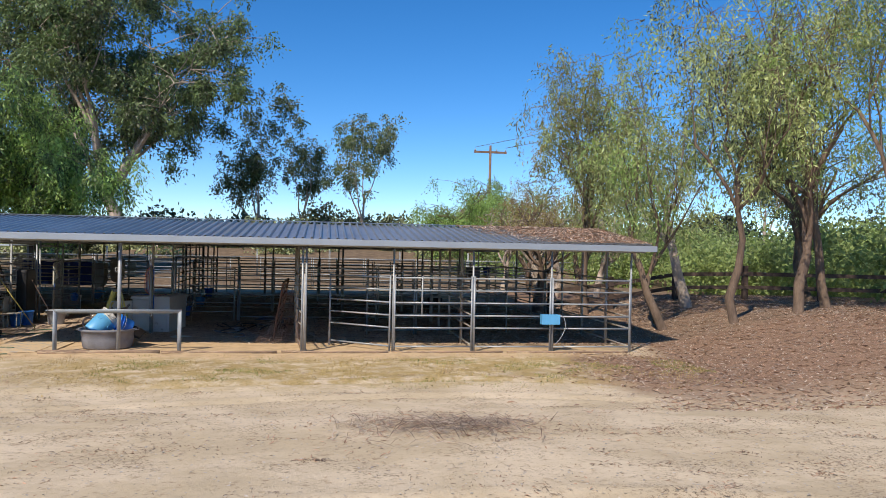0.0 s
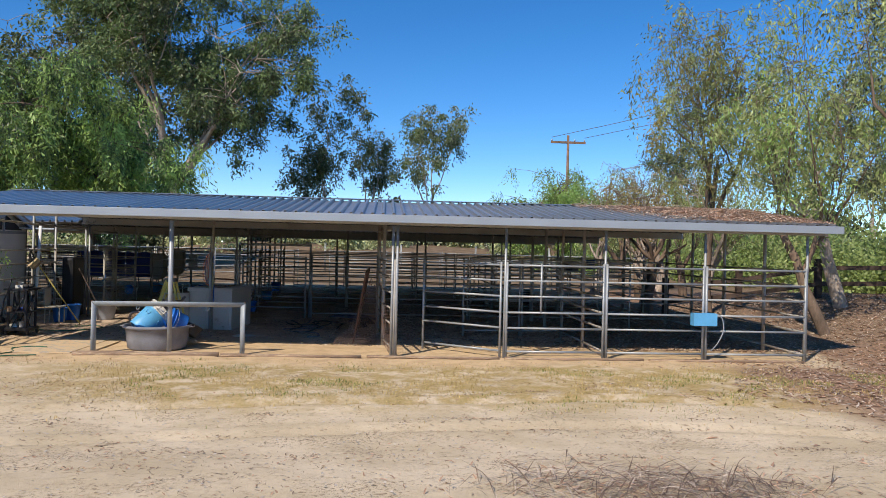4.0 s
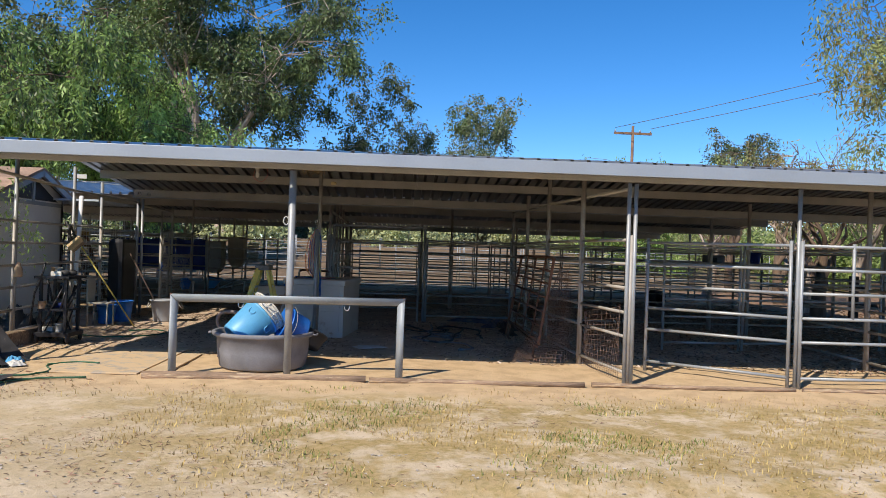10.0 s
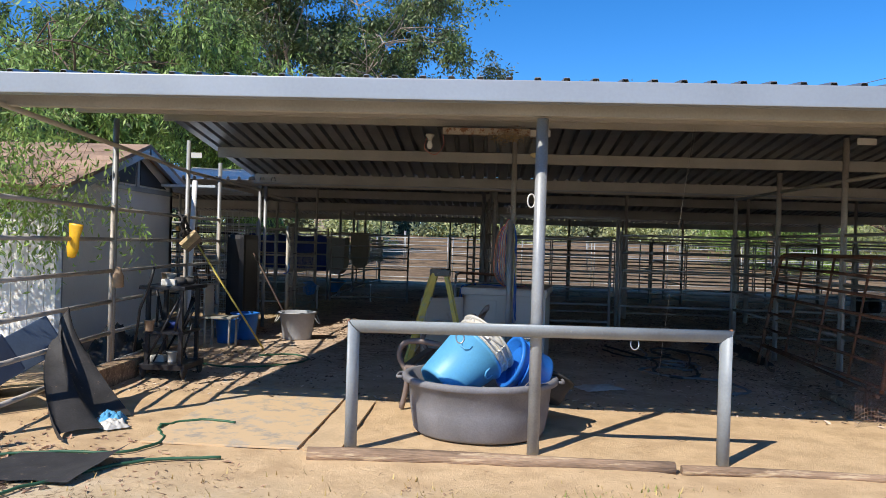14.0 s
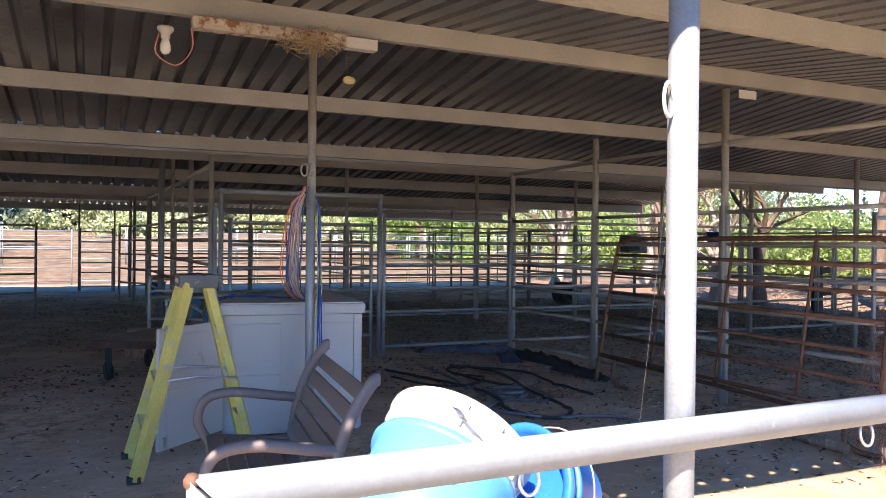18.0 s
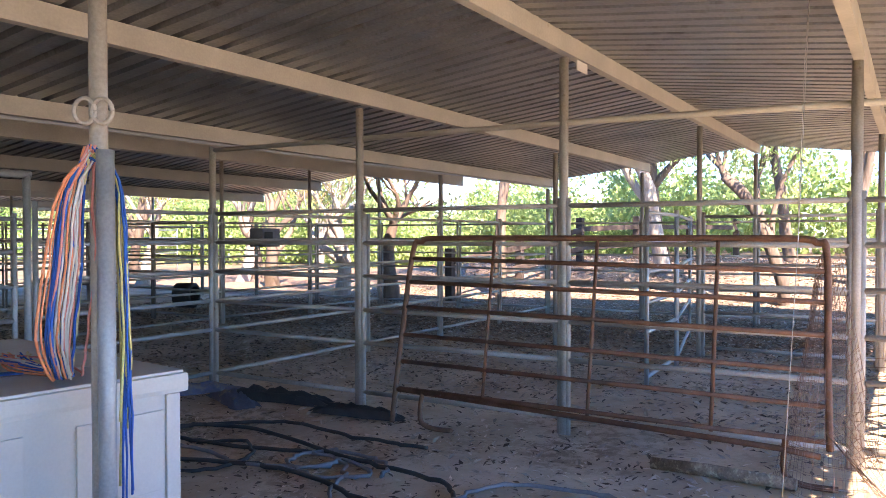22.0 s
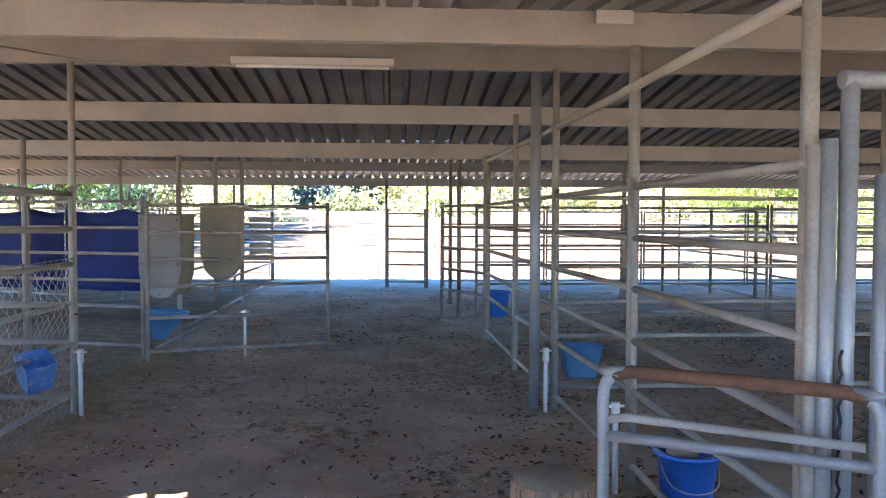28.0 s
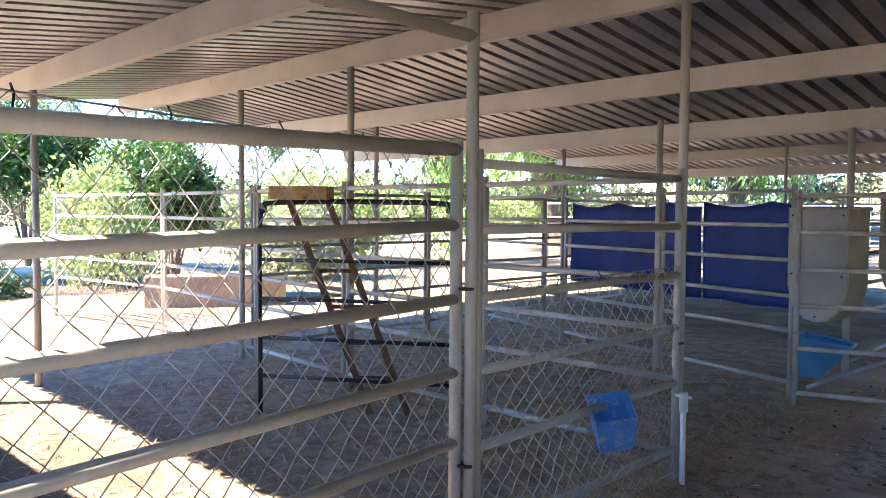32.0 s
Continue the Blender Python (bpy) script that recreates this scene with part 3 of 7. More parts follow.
# west fence of the front bay
for a, b in (((-4.08, -0.8), (-4.3, 1.55)), ((-4.3, 1.55), (-4.48, 3.95)), ((-4.48, 3.95), (-4.5, 5.3))):
    panel(a, b, rails=(0.2, 0.52, 0.85, 1.17, 1.5, 1.82), mat=GREYPAINT, label="dusty grey pipe panel hung with gear at the west side")
# tall narrow panel at the aisle's north end
panel((-1.83, 22.55), (-0.9, 22.4), rails=(0.15, 0.55, 0.85, 1.15, 1.45, 1.75), label="tall pipe panel standing beside the aisle's open end")
for x, y in ((-1.83, 22.55), (-0.88, 22.4), (-4.5, 22.9), (-5.4, 22.9)):
    roof_post(x, y, roof_z(2, y) - 0.1, 0.028)
# paddock fences behind
for x in range(-14, 18, 3):
    if x != -2:
        panel((x, 26.0), (x + 2.95, 26.0), mat=GALV)
panel((-1.9, 26.0), (-0.6, 26.0), mat=GALV)
for x in range(-20, 26, 5):
    panel((x, 36.0), (x + 5, 36.0), mat=GALV, rails=(0.3, 0.8, 1.3))

# hitching rail: mitred heavy pipe
RAILPAINT = material("scuffed_pale_grey_paint", (0.28, 0.31, 0.335), 0.5, 0.05, 0.12, 4.0, 0.15, 60, (0.62, 0.63, 0.63), 0.1)
t = thing("hitching_rail", (-1.34, -0.665, 0), "pale grey scuffed heavy pipe hitching rail set in sand", "hitching rail")
for x, h in ((-1.34, 0.905), (1.37, 0.925)):
    sx = 1 if x < 0 else -1
    b = tube([(x, -0.665, -0.05), (x, -0.665, h)], 0.046, 16)
    for v in b.verts:
        if v.co.z > 0.5:
            v.co.z -= sx * (v.co.x - x)
    part("post", b, RAILPAINT, t)
    part("weld", ball((x - sx * 0.034, -0.665, h + 0.034), 0.016, 8, (1.2, 1.6, 1.2)), RUST, t, "rusty weld at the mitred corner")
b = tube([(-1.34, -0.665, 0.905), (1.37, -0.665, 0.925)], 0.0465, 16)
for v in b.verts:
    sx = 1 if v.co.x < 0 else -1
    v.co.x -= sx * (v.co.z - 0.915)
part("top_rail", b, RAILPAINT, t)

# ---- trees and distance ----
def leaf_mesh(name, seed, centres, strands, m, length, size, slim, droop, mat, loose=0.35):
    """Single leaves on short hanging strands round clump centres (x, y, z, radius)."""
    g = np.random.RandomState(seed)
    c = np.array(centres, float)
    i = g.randint(0, len(c), strands)
    d = g.normal(0, 1, (strands, 3))
    d /= np.linalg.norm(d, axis=1)[:, None]
    p = c[i, :3] + d * (c[i, 3] * g.rand(strands) ** 0.4)[:, None] * np.array([1, 1, 0.8])
    way = g.normal(0, loose, (strands, 3)) + d * 0.3
    way[:, 2] -= droop
    way /= np.linalg.norm(way, axis=1)[:, None]
    run = length * g.uniform(0.4, 1.4, strands)
    tt = (np.arange(m) + 0.5) / m
    q = p[:, None] + way[:, None] * (run[:, None] * tt)[:, :, None] + g.normal(0, size * 0.35, (strands, m, 3))
    a = way[:, None] * 0.8 + g.normal(0, 0.55, (strands, m, 3))
    a /= np.linalg.norm(a, axis=2)[:, :, None]
    a *= size * g.uniform(0.6, 1.4, (strands, m))[:, :, None]
    s = np.cross(a, g.normal(0, 1, (strands, m, 3)))
    s *= (slim * np.linalg.norm(a, axis=2) / np.maximum(1e-6, np.linalg.norm(s, axis=2)))[:, :, None]
    v = np.stack([q, q + a * 0.45 + s, q + a, q + a * 0.45 - s], 2).reshape(-1, 3)
    n = len(v) // 4
    me = bpy.data.meshes.new(name)
    me.vertices.add(len(v))
    me.vertices.foreach_set("co", v.ravel())
    me.loops.add(len(v))
    me.loops.foreach_set("vertex_index", np.arange(len(v), dtype=np.int32))
    me.polygons.add(n)
    me.polygons.foreach_set("loop_start", np.arange(0, 4 * n, 4, dtype=np.int32))
    me.update(calc_edges=True)
    me.materials.append(mat)
    return me


def tree(name, at, height, spread, leaf, bark, seed, label, strands=2600, m=6, length=0.7, leaf_size=0.16, droop=0.8, trunk_r=0.2, forks=4, lean=(0, 0), clump=0.9, weep=0.0, crown_low=0.3, group="trees", slim=0.2, fork_at=0.35, second=None, category="tree", bend=0.2, keep=0.9, sub=3, scatter=0.9):
    """A tapered, bending trunk with limbs and twigs, and a crown of many single leaves in uneven clumps."""
    rng = random.Random(seed)
    t = thing(name, at, label, category, group)
    bm = bmesh.new()
    tips = []

    def limb(p, d, length_, r, depth):
        pts, rs = [p], [r]
        steps = 5 if depth < 2 else 3
        q, dd = p.copy(), d.normalized()
        for i in range(steps):
            dd = (dd + Vector((rng.gauss(0, bend), rng.gauss(0, bend), rng.gauss(0.03, 0.1)))).normalized()
            q = q + dd * length_ / steps
            pts.append(q.copy())
            rs.append(r * (1 - 0.5 * (i + 1) / steps))
        tube(pts, rs, 9 if depth == 0 else 6 if depth == 1 else 4, bm, cap=False)
        if depth >= 3:
            tips.append(pts[-1])
            return
        n = forks if depth == 0 else rng.choice((2, 3, 3))
        for k in range(n):
            j = rng.randrange(max(1, steps - 2), steps + 1) if depth else rng.randrange(2, steps + 1)
            turn = 2 * math.pi * (k + rng.random() * 0.8) / n
            out = Vector((math.cos(turn), math.sin(turn), 0))
            nd = dd * 0.5 + out * rng.uniform(0.5, 1.1) * spread / height * 2.0 + Vector((0, 0, rng.uniform(0.1, 0.5)))
            limb(pts[j], nd, length_ * rng.uniform(0.55, 0.85), rs[j] * 0.7, depth + 1)
        if depth >= 2:
            tips.append(pts[-2])

    limb(Vector((0, 0, -0.15)), Vector((lean[0], lean[1], 1)), height * fork_at, trunk_r, 0)
    top = max(p.z for p in tips)
    wide = max(math.hypot(p.x - lean[0] * p.z, p.y - lean[1] * p.z) for p in tips)
    off = sum(((Vector((p.x - lean[0] * p.z, p.y - lean[1] * p.z, 0))) for p in tips), Vector()) / len(tips)
    for v in list(bm.verts):
        v.co -= off * min(1.0, max(0.0, v.co.z / top)) ** 1.3
    tips = [p - off * min(1.0, max(0.0, p.z / top)) ** 1.3 for p in tips]
    wide = max(math.hypot(p.x - lean[0] * p.z, p.y - lean[1] * p.z) for p in tips)
    k, w = (height - clump * 0.5) / top, min(2.6, max(0.5, spread / wide))
    for v in bm.verts:
        v.co.z *= k
        f = min(1.0, max(0.0, v.co.z / height * 2.5))
        v.co.x *= 1 + (w - 1) * f
        v.co.y *= 1 + (w - 1) * f
    centres = []
    for p in tips:
        q = Vector((p.x, p.y, p.z * k))
        f = min(1.0, max(0.0, q.z / height * 2.5))
        q.x *= 1 + (w - 1) * f
        q.y *= 1 + (w - 1) * f
        if q.z < height * crown_low or rng.random() > keep:
            continue
        for s in range(sub):
            o = q + Vector((rng.gauss(0, 1), rng.gauss(0, 1), rng.gauss(-0.1, 0.7))) * clump * scatter
            tube([q, q.lerp(o, 0.5) + Vector((0, 0, 0.12 * clump)), o], [trunk_r * 0.08, trunk_r * 0.05, trunk_r * 0.03], 3, bm, cap=False)
            centres.append((*o, clump * rng.uniform(0.28, 0.7)))
            if weep and s % 2 == 0:
                for j in range(2):
                    centres.append((o.x + rng.gauss(0, 0.25), o.y + rng.gauss(0, 0.25), max(height * crown_low * 0.4, o.z - weep * rng.uniform(0.3, 1.3) * (j + 1) / 2), clump * rng.uniform(0.2, 0.42)))
    me = bpy.data.meshes.new("trunk")
    bm.to_mesh(me)
    bm.free()
    me.materials.append(bark)
    me.shade_smooth()
    ob = new("trunk", me)
    ob.parent = t
    both = [(leaf, strands)] if not second else [(leaf, int(strands * 0.7)), (second, int(strands * 0.3))]
    for n, (mat, count) in enumerate(both):
        some = centres if n == 0 else rng.sample(centres, max(1, len(centres) // 3))
        ob = new("crown", leaf_mesh("crown", seed + n, some, count, m, length, leaf_size, slim, droop, mat))
        ob.parent = t
    return t


def gz(x, y):
    return ground_z(x, y)


EUC = "tall eucalyptus with peeling pale bark and grey-green hanging leaves"
# the great gum behind the sheds, its slim neighbours
tree("eucalyptus_tree", (-14.6, 60, gz(-14.6, 60) - 0.3), 33, 13, LEAF_DARK, BARK, 5, EUC, 17000, 7, 1.5, 0.34, 0.8, 0.75, 8, clump=1.7, second=LEAF_EUC, crown_low=0.12, fork_at=0.5, lean=(-0.1, 0), keep=1.0, sub=4, scatter=1.3, bend=0.1)
far = [tree("eucalyptus_tree", (-3.4, 72, gz(-3.4, 72) - 0.2), 18.5, 4.4, LEAF_EUC, BARK, 22, EUC, 1900, 6, 1.2, 0.32, 0.9, 0.32, 4, clump=1.0, second=LEAF_DARK, sub=3, scatter=1.1, crown_low=0.22, fork_at=0.5, bend=0.12),
       tree("eucalyptus_tree", (2.5, 72, gz(2.5, 72) - 0.2), 16.0, 2.6, LEAF_EUC, BARK, 25, EUC, 1100, 6, 1.1, 0.32, 0.9, 0.28, 4, clump=0.8, second=LEAF_DARK, sub=3, scatter=1.1, crown_low=0.25, fork_at=0.55, bend=0.12),
       tree("eucalyptus_tree", (9.0, 70, gz(9.0, 70) - 0.2), 15.5, 3.4, LEAF_EUC, BARK, 28, EUC, 1500, 6, 1.1, 0.32, 0.9, 0.28, 4, clump=0.85, second=LEAF_DARK, sub=3, scatter=1.1, crown_low=0.15, fork_at=0.5, bend=0.12)]
for k, (x, y, s, r) in enumerate(((-31, 62, 1.35, 40), (-44, 30, 0.85, 160), (-50, 37, 0.8, 250), (-52, 24, 0.6, 20), (-25, 78, 1.5, 90), (34, 62, 0.75, 110), (46, 48, 0.85, 200), (-60, 14, 0.62, 300), (-56, 0, 0.6, 130), (-38, 68, 1.4, 190))):
    c = copy_thing(far[k % 3], pose(x, y, gz(x, y) - 0.2, 0, 0, r))
    c.scale = (s * 1.15, s * 1.15, s)
# weeping pepper trees
PEP = "broad weeping pepper tree with fine light green hanging leaves"
tree("pepper_tree", (-18.5, 30, 0), 14, 8.5, LEAF_PEPPER, DARKBARK, 61, PEP, 9500, 8, 1.6, 0.30, 1.4, 0.5, 5, clump=1.2, weep=2.2, scatter=1.25, crown_low=0.2, slim=0.14, fork_at=0.3, second=LEAF_DARK)
tree("pepper_tree", (-15.0, 37, gz(-15.0, 37)), 11, 5, LEAF_PEPPER, DARKBARK, 62, PEP, 6000, 8, 1.5, 0.30, 1.4, 0.4, 5, clump=1.1, weep=2.0, scatter=1.25, crown_low=0.25, slim=0.14, fork_at=0.3, second=LEAF_DARK)
tree("pepper_tree", (-27.5, 3.5, 0), 12, 4.6, LEAF_PEPPER, DARKBARK, 63, PEP, 19000, 10, 1.6, 0.14, 1.6, 0.4, 5, clump=1.1, weep=3.4, crown_low=0.05, sub=4, scatter=1.15, slim=0.16, fork_at=0.3)
tree("pepper_tree", (16, 38, gz(16, 38)), 7.2, 4.2, LEAF_PEPPER, DARKBARK, 64, PEP, 4200, 8, 1.2, 0.2, 1.4, 0.3, 5, clump=1.0, weep=1.6, crown_low=0.1, slim=0.14, fork_at=0.3)
tree("pepper_tree", (19.5, 46, gz(19.5, 46)), 7.0, 3.6, LEAF_PEPPER, DARKBARK, 65, PEP, 3600, 8, 1.2, 0.22, 1.4, 0.3, 5, clump=1.0, weep=1.6, crown_low=0.1, slim=0.14, fork_at=0.3)
# leaning gums on the bank to the east
GUM = "leaning eucalyptus with dark peeling bark on a littered bank"
for k, (x, y, h, s, lx, ly, r, n) in enumerate(((15.0, 3.0, 9.5, 2.2, -0.22, -0.05, 0.13, 1500), (16.6, 1.8, 10.6, 2.2, -0.1, 0.0, 0.14, 1700), (14.6, 9.2, 10.2, 2.9, -0.08, 0.0, 0.16, 2600), (18.6, 1.8, 11.6, 2.8, -0.25, 0.05, 0.17, 1900), (17.2, 6.0, 9.4, 2.4, -0.05, 0.1, 0.2, 1700), (20.8, 3.6, 12.0, 3.2, -0.12, 0, 0.17, 1900), (20.2, -0.4, 12.0, 2.8, -0.1, -0.05, 0.17, 1900), (22.8, 7.5, 11.0, 3.4, 0.0, 0.1, 0.22, 1700), (24.5, 1.0, 13.0, 3.6, -0.05, 0, 0.25, 1800), (18.2, 18, 6.6, 2.4, 0.1, 0, 0.18, 1300), (17.0, 26, 7.0, 2.8, 0.0, 0, 0.18, 1300))):
    tree("eucalyptus_tree", (x, y, gz(x, y)), h, s, LEAF_GUM, BARK if k in (4, 9) else DARKBARK, 40 + k, GUM, int(n * 0.95), 7, 0.75, 0.145, 1.3, r, 5, (lx, ly), 0.55, weep=1.1, crown_low=0.4, slim=0.13, fork_at=0.3, second=(LEAF_PEPPER, LEAF_EUC, LEAF_DRY)[k % 3], bend=0.32, keep=0.8, group="gums on the bank", sub=3, scatter=0.95)
# hard-pruned trunks behind the sheds
for k, (x, y, h) in enumerate(((13.4, 11.6, 5.2), (13.9, 13.5, 5.0), (15.0, 17.0, 5.6), (16.6, 20.0, 6.0), (18.4, 21.0, 6.0), (14.2, 22.0, 5.4))):
    tree("pollarded_tree", (x, y, gz(x, y)), h, 1.7, LEAF_DRY, BARK if k % 2 else DARKBARK, 140 + k, "hard-pruned tree with bare stubby brown limbs", 260, 5, 0.5, 0.12, 1.1, 0.24, 5, ((-0.1, 0.12, 0)[k % 3], 0), 0.4, crown_low=0.55, slim=0.13, fork_at=0.45, bend=0.28, keep=0.6, group="pollarded trees")
# young pepper tree before the white shed: thin stems
YOUNG = "young weeping pepper tree before a white shed"
for k, (x, y, h, sp, n, lx) in enumerate(((-6.2, 0.9, 4.3, 1.6, 1000, 0.1), (-6.35, 1.05, 4.1, 1.8, 1000, -0.16), (-6.1, 1.1, 3.7, 1.5, 600, 0.2))):
    tree("pepper_tree", (x, y, 0), h, sp, LEAF_PEPPER, DARKBARK, 71 + k, YOUNG, n, 9, 0.5, 0.08, 1.6, 0.042, 3, (lx, 0), clump=0.42, weep=0.45, crown_low=0.52, slim=0.14, fork_at=0.5, bend=0.1, group="young pepper stems")
# big tree beside the drive, whose shade falls on the sand
tree("pepper_tree", (-9.3, -11.3, gz(-9.3, -11.3)), 7.4, 1.0, LEAF_PEPPER, DARKBARK, 77, "tall pepper tree beside the sandy drive", 1300, 8, 0.9, 0.16, 1.3, 0.28, 5, clump=0.8, weep=1.0, crown_low=0.45, slim=0.16)


def shrub(name, at, r, h, leaf, seed, label, strands=900, size=0.1, group="shrubs", category="bush", low=0.35):
    rng = random.Random(seed)
    t = thing(name, at, label, category, group)
    centres = []
    for k in range(9):
        a = 2 * math.pi * rng.random()
        d = r * rng.uniform(0.15, 0.75)
        p = Vector((d * math.cos(a), d * math.sin(a), h * rng.uniform(low, 0.85)))
        bm = tube([(0, 0, -0.1), p * 0.5 + Vector((rng.gauss(0, 0.05), 0, 0)), p], [0.03 * h ** 0.5, 0.02, 0.008], 5, cap=False)
        me = bpy.data.meshes.new("stem")
        bm.to_mesh(me)
        bm.free()
        me.materials.append(DARKBARK)
        new("stem", me).parent = t
        centres += [(*p, r * rng.uniform(0.25, 0.5)), (p.x * 1.1, p.y * 1.1, p.z * (0.5 + 0.4 * (low > 0.4)), r * rng.uniform(0.25, 0.45))]
    o = new("foliage", leaf_mesh("foliage", seed, centres, strands, 5, r * 0.35, size, 0.28, 0.2, leaf, 0.9))
    o.parent = t
    return t


shrub("bush", (-25.3, 14.0, 0), 1.6, 4.6, LEAF_CITRUS, 5, "dense round dark green citrus bush", 5200, 0.14, low=0.6)
shrub("bush", (-22.6, 16.2, 0), 1.3, 3.9, LEAF_CITRUS, 6, "loose green citrus bush beside the drive", 3000, 0.13, low=0.5)
shrub("bush", (-6.0, 0.6, 0), 0.6, 0.8, LEAF_PEPPER, 7, "low ferny suckers round young tree stems", 900, 0.06)
shrub("bush", (-15.6, 13.4, 0), 0.9, 2.9, LEAF_CITRUS, 9, "dense green bush behind the stall fence", 2200, 0.1, low=0.55)
shrub("bush", (-18.5, 13.2, 0), 1.7, 2.5, LEAF_LIME, 10, "loose lime-green bush behind the stall fence", 2400, 0.12)
shrub("bush", (-20.5, 20.4, 0), 2.0, 3.4, LEAF_LIME, 12, "loose lime-green bush beyond the stalls", 2600, 0.14)
shrub("bush", (-17.5, 17.0, 0), 1.4, 2.6, LEAF_BRIGHT, 8, "bright green bush beyond the stalls", 1100, 0.13)


def woods(name, spots, leaf, seed, label, size=0.45, run=1.0):
    """Far scrub and trees too many to count."""
    rng = random.Random(seed)
    centres, total = [], 0
    for x, y, r, h in spots:
        for _ in range(7):
            centres.append((x + rng.gauss(0, r * 0.5), y + rng.gauss(0, r * 0.5), ground_z(x, y) + h * rng.uniform(0.1, 0.9), r * rng.uniform(0.3, 0.6)))
    me = leaf_mesh(name, seed, centres, len(centres) * 34, 5, run, size, 0.3, 0.5, leaf, 0.7)
    return tagged(new(name, me), label, "scrub", kind="stuff")


rng = random.Random(17)
spots = []
for k in range(150):
    a = radians(rng.uniform(-75, 100))
    d = rng.uniform(62, 88)
    spots.append((-d * math.sin(a), d * math.cos(a) + 4, rng.uniform(2, 4), rng.uniform(2.0, 4.5)))
woods("far_scrub", spots, LEAF_EUC, 90, "belt of far olive-green scrub and low trees")
spots = []
for k in range(90):
    a = radians(rng.uniform(-70, 95))
    d = rng.uniform(48, 62)
    if -d * math.sin(a) < -14 and k % 6:
        continue
    spots.append((-d * math.sin(a), d * math.cos(a), rng.uniform(1.0, 2.4), rng.uniform(1.2, 3.2)))
woods("pale_scrub", spots, LEAF_BRIGHT, 91, "loose light green scrub beyond the paddock fences", 0.3)
spots = [(rng.uniform(25, 40), rng.uniform(-8, 42), rng.uniform(1.2, 2.6), rng.uniform(2.0, 4.5)) for _ in range(120)]
woods("hillside_scrub", spots, LEAF_LIME, 92, "bright sunlit green scrub on the slope", 0.22)
spots = [(rng.uniform(-62, -34), rng.uniform(26, 52), rng.uniform(1.4, 2.6), rng.uniform(1.6, 3.6)) for _ in range(60)]
woods("west_scrub", spots, LEAF_LIME, 94, "bright sunlit scrub beyond the western paddock", 0.28)
spots = [(rng.uniform(-29, -17), rng.uniform(9, 11.5), rng.uniform(0.3, 0.5), rng.uniform(0.2, 0.45)) for _ in range(50)]
woods("low_hedge", spots, LEAF_DARK, 93, "low dark rough hedge along the drive", 0.1, 0.25)

# utility pole and its wires
WOODPOLE = material("weathered_pole", (0.20, 0.12, 0.08), 0.9, 0, 0.3, 2, 0.3, 30)
up = thing("utility_pole", (20.3, 53.7, 2.0), "brown wooden utility pole with one crossarm", "utility pole")
part("pole", tube([(20.3, 53.7, 0.8), (20.3, 53.7, 12.6)], [0.17, 0.11], 10), WOODPOLE, up)
part("crossarm", box(18.7, 21.9, 53.6, 53.74, 11.85, 12.05), WOODPOLE, up)
for x in (18.8, 20.9, 21.8):
    part("insulator", lathe([(0.05, 0), (0.08, 0.08), (0.04, 0.2)], 8, at=(x, 53.67, 12.05)), FASCIA, up)
for x, dz in ((18.8, 0.2), (21.8, 0.2)):
    w = thing("overhead_wire", (x, 53.7, 12.2), "thin dark overhead wire strung from the utility pole", "wire", "overhead wires")
    pts = []
    for k in range(13):
        f = k / 12
        pts.append((x + 46 * f, 53.7 - 72 * f, 12.2 + dz + 10 * f - 6 * f * (1 - f)))
    part("wire", tube(pts, 0.022, 4), DARKBARK, w)

# ---- more materials ----
RUBBER = material("grey_rubber", (0.19, 0.19, 0.21), 0.75, 0, 0.2, 4, 0.25, 80, (0.26, 0.25, 0.24), 0.25)
DARKRUBBER = material("black_rubber", (0.035, 0.034, 0.036), 0.7, 0, 0.3, 6, 0.3, 60, (0.16, 0.12, 0.09), 0.25)
SKYBLUE = material("light_blue_plastic", (0.10, 0.36, 0.62), 0.45, 0, 0.1, 3, 0.05, 60, (0.25, 0.45, 0.6), 0.15)
BLUE = material("blue_plastic", (0.02, 0.17, 0.60), 0.4, 0, 0.15, 4, 0.05, 60, (0.12, 0.26, 0.5), 0.15)
NAVY = material("navy_tarp", (0.014, 0.042, 0.23), 0.6, 0, 0.25, 3, 0.2, 40, (0.05, 0.07, 0.18), 0.2)
WHITEPL = material("dusty_white_plastic", (0.58, 0.565, 0.53), 0.5, 0, 0.08, 3, 0.1, 50, (0.45, 0.38, 0.30), 0.22)
RESIN = material("beige_resin", (0.55, 0.51, 0.47), 0.5, 0, 0.07, 1.5, 0.12, 90, (0.36, 0.28, 0.22), 0.22)
RESINDARK = material("brown_grey_resin", (0.20, 0.155, 0.14), 0.55, 0, 0.1, 3, 0.12, 70, (0.32, 0.27, 0.23), 0.2)
YELLOW = material("yellow_fibreglass", (0.64, 0.52, 0.13), 0.6, 0, 0.15, 5, 0.1, 60, (0.52, 0.47, 0.34), 0.4)
GREYCAP = material("worn_dark_cap", (0.115, 0.112, 0.11), 0.6, 0, 0.2, 5, 0.2, 70, (0.55, 0.54, 0.52), 0.18)
ALU = material("aluminium", (0.6, 0.6, 0.6), 0.35, 0.9, 0.1, 4, 0.05, 60)
LOGWOOD = material("weathered_log", (0.25, 0.17, 0.115), 0.95, 0, 0.4, 5, 0.8, 40, (0.50, 0.38, 0.25), 0.45, (0.25, 2, 2), bump_dist=0.015)
STUMPWOOD = material("stump_wood", (0.48, 0.30, 0.21), 0.9, 0, 0.35, 7, 0.7, 30, (0.15, 0.08, 0.05), 0.42, (3, 3, 0.35), bump_dist=0.02)
